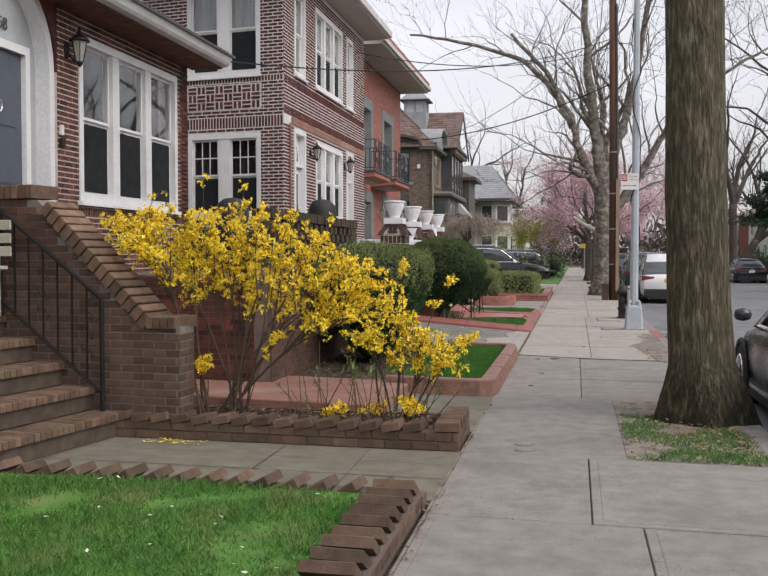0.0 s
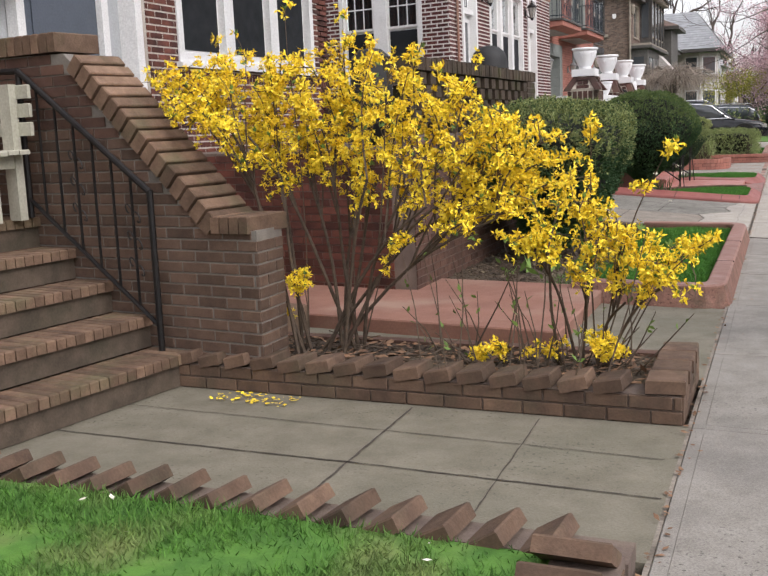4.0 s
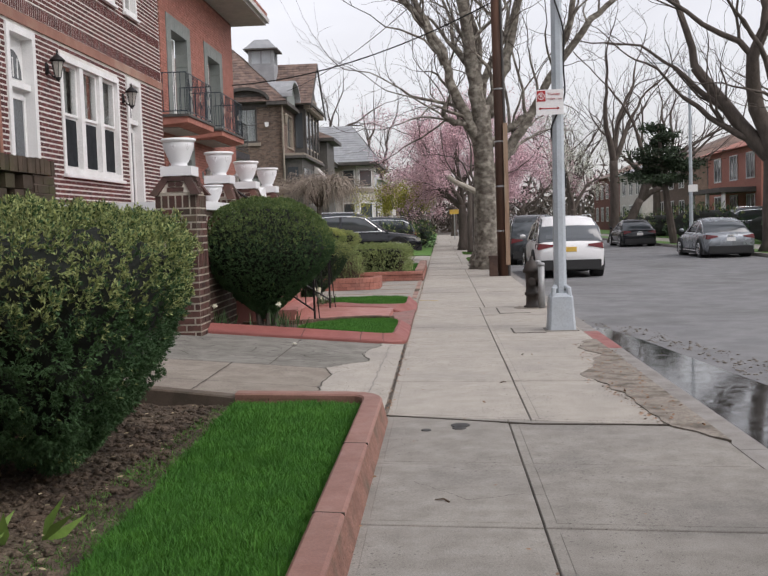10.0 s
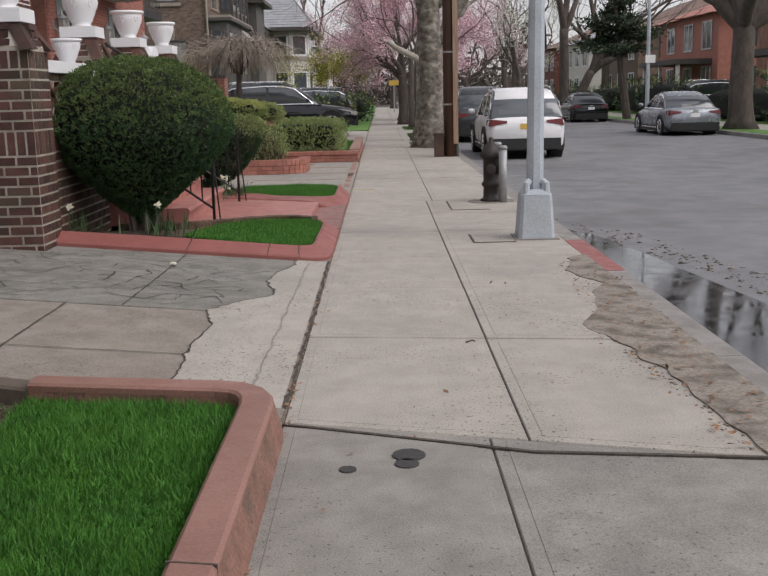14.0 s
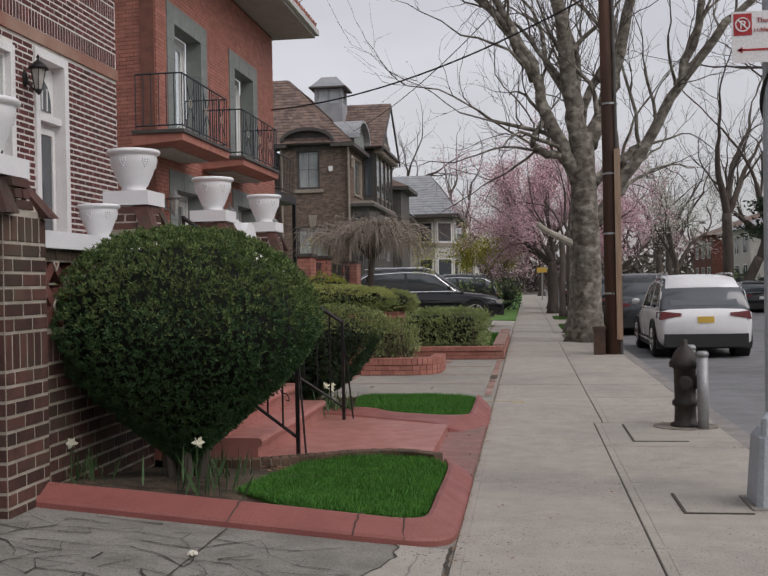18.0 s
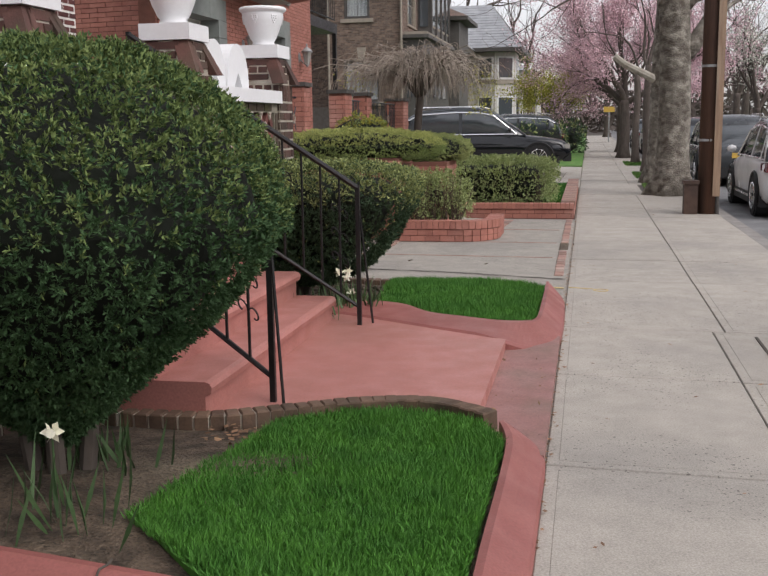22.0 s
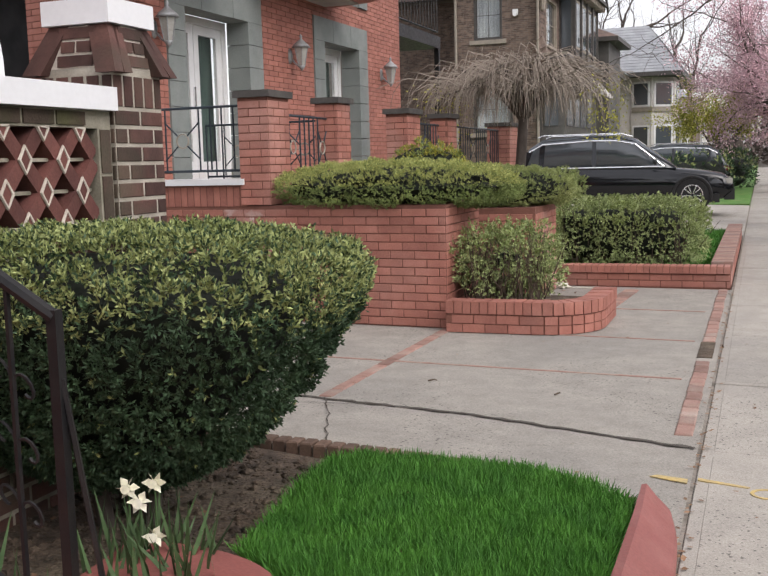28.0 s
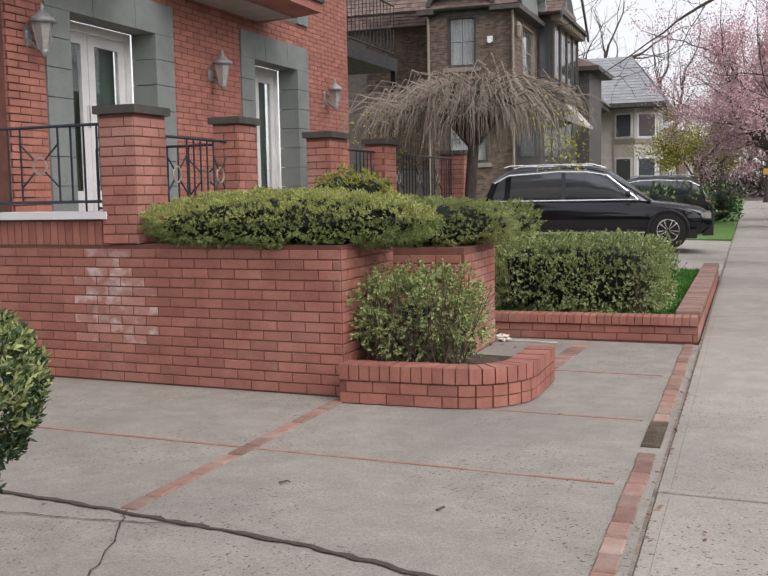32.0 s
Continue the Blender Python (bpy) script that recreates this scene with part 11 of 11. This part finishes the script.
# ---- across the street and the far end ----
# entries with x below 0 are unseen, added behind to dim car-paint reflections
for k, (x, y, w, d, h, m_, rf) in enumerate(((19, 70, 12, 12, 5.6, "brick_red_mass", "brick_red_mass"), (19, 52, 11, 12, 6.2, "pink_slab", "roof_brown"), (19, 88, 11, 12, 5.8, "brick_h4", "roof_brown"), (19, 106, 11, 12, 5.8, "stucco_grey", "roof_grey"), (20, 30, 11, 12, 6.2, "brick_h1", "roof_brown"), (20, 8, 11, 14, 6.2, "brick_h4", "roof_grey"), (20, -14, 11, 14, 6.2, "brick_red_mass", "roof_brown"), (20, -36, 11, 14, 6.2, "brick_h4", "roof_brown"), (-17, -16, 11, 13, 6.2, "brick_h4", "roof_brown"), (-17, -34, 11, 13, 6.4, "brick_h1", "roof_grey"), (-2, -75, 14, 12, 6.5, "brick_h4", "roof_brown"), (19, 124, 11, 12, 6, "brick_h1", "roof_brown"))):
    hs = thing("house", (x, y, 0), "two-storey brick house facing the street, unseen ones added behind", "house", "houses across the street")
    part("wall", Geo().box(x, x + w, y, y + d, 0, h), m_, hs)
    part("roof", Geo().add([(x - 0.6, y - 0.6, h), (x + w + 0.6, y - 0.6, h), (x + w + 0.6, y + d + 0.6, h), (x - 0.6, y + d + 0.6, h), (x + w / 2, y + d * 0.3, h + 2.4), (x + w / 2, y + d * 0.7, h + 2.4)], [(3, 2, 1, 0), (0, 1, 4), (1, 2, 5, 4), (2, 3, 5), (3, 0, 4, 5)]), rf, hs)
    for yy in (y + 1.2, y + 4.8, y + 8.6):
        for zz in (1.1, 3.7):
            wn = part("window", Geo().box(x - 0.03, x + 0.02, yy, yy + 1.6, zz, zz + 1.5), "car_glass", hs)
            part("window_frame", join(Geo().box(x - 0.06, x - 0.031, yy - 0.08, yy, zz - 0.08, zz + 1.58), Geo().box(x - 0.06, x - 0.031, yy + 1.6, yy + 1.68, zz - 0.08, zz + 1.58), Geo().box(x - 0.06, x - 0.031, yy, yy + 1.6, zz + 1.5, zz + 1.58), Geo().box(x - 0.06, x - 0.031, yy, yy + 1.6, zz - 0.08, zz), Geo().box(x - 0.06, x - 0.031, yy + 0.77, yy + 0.83, zz, zz + 1.5)), "white_paint", wn)
    for xx in (x + 1.5, x + 5, x + 8):
        for zz in (1.1, 3.7):
            part("window", Geo().box(xx, xx + 1.4, y - 0.03, y + 0.02, zz, zz + 1.5), "car_glass", hs)
    if k < 2:
        part("porch_roof", Geo().box(x - 2.2, x, y + 1, y + 9, 2.8, 3.1), "dark_trim", hs)
        for yy in (y + 1.3, y + 5, y + 8.7):
            part("porch_post", Geo().box(x - 2.0, x - 1.8, yy - 0.1, yy + 0.1, 0, 2.8), "white_paint", hs)
for k, (x, y, l, h) in enumerate(((15.6, 55, 5, 0.7), (15.6, 70, 6, 0.9), (15.6, 82, 4, 0.8), (15.4, 94, 5, 0.8), (15.8, 44, 3, 0.7))):
    bush("far_hedge", "clipped dark hedge across the street", (x, y, h), (0.9, l, h), "yew", "yew_light", 3500, (0.14, 0.06), 4.0, 0.0, 0.06, 0.4, 50.0 + k, group="far hedges")
lamp2 = thing("street_lamp", (11.9, 58, 0), "pale grey street lamp across the street", "street lamp")
part("shaft", Geo().tube([(11.9, 58, 0), (11.9, 58, 8.5)], [0.1, 0.06], 8), "lamp_steel", lamp2)
part("arm", Geo().tube([(11.9, 58, 8.3), (11.3, 58, 8.8), (9.8, 58, 8.9)], 0.04, 6), "lamp_steel", lamp2)
part("sign_plate", Geo().box(11.75, 12.2, 57.88, 57.9, 2.6, 2.95), "sign_white", lamp2)
wood = thing("far_trees", (0, 170, 0), "hazy grey-brown woods at the end of the street", "trees", kind="stuff")
c = np.column_stack([rg.uniform(-60, 70, 9000), rg.uniform(150, 190, 9000), np.abs(rg.normal(0, 3.6, 9000))])
foliage("crowns", wood, leaves(c, unit(rg.normal(size=c.shape) + np.array([0, 0, 0.8])), 1.6, 0.5), "bark_far")
sign2 = thing("street_sign", (-1.0, 100, 0), "small yellow street sign far along the pavement", "sign")
part("post", Geo().tube([(0.9, 96, 0), (0.9, 96, 2.6)], 0.05, 6), "steel_post", sign2)
part("plate", Geo().box(0.5, 1.3, 95.9, 95.95, 2.2, 2.6), "plate_yellow", sign2)
stub = thing("sawn_branch", (0.8, 44.0, 2.6), "pale sawn branch stub on the plane tree", "branch")
part("stub", Geo().tube([(1.0, 44.1, 2.55), (0.6, 43.9, 2.75), (0.25, 43.8, 2.92), (0.0, 43.75, 3.12)], [0.11, 0.095, 0.09, 0.08], 9), "white_bark", stub)
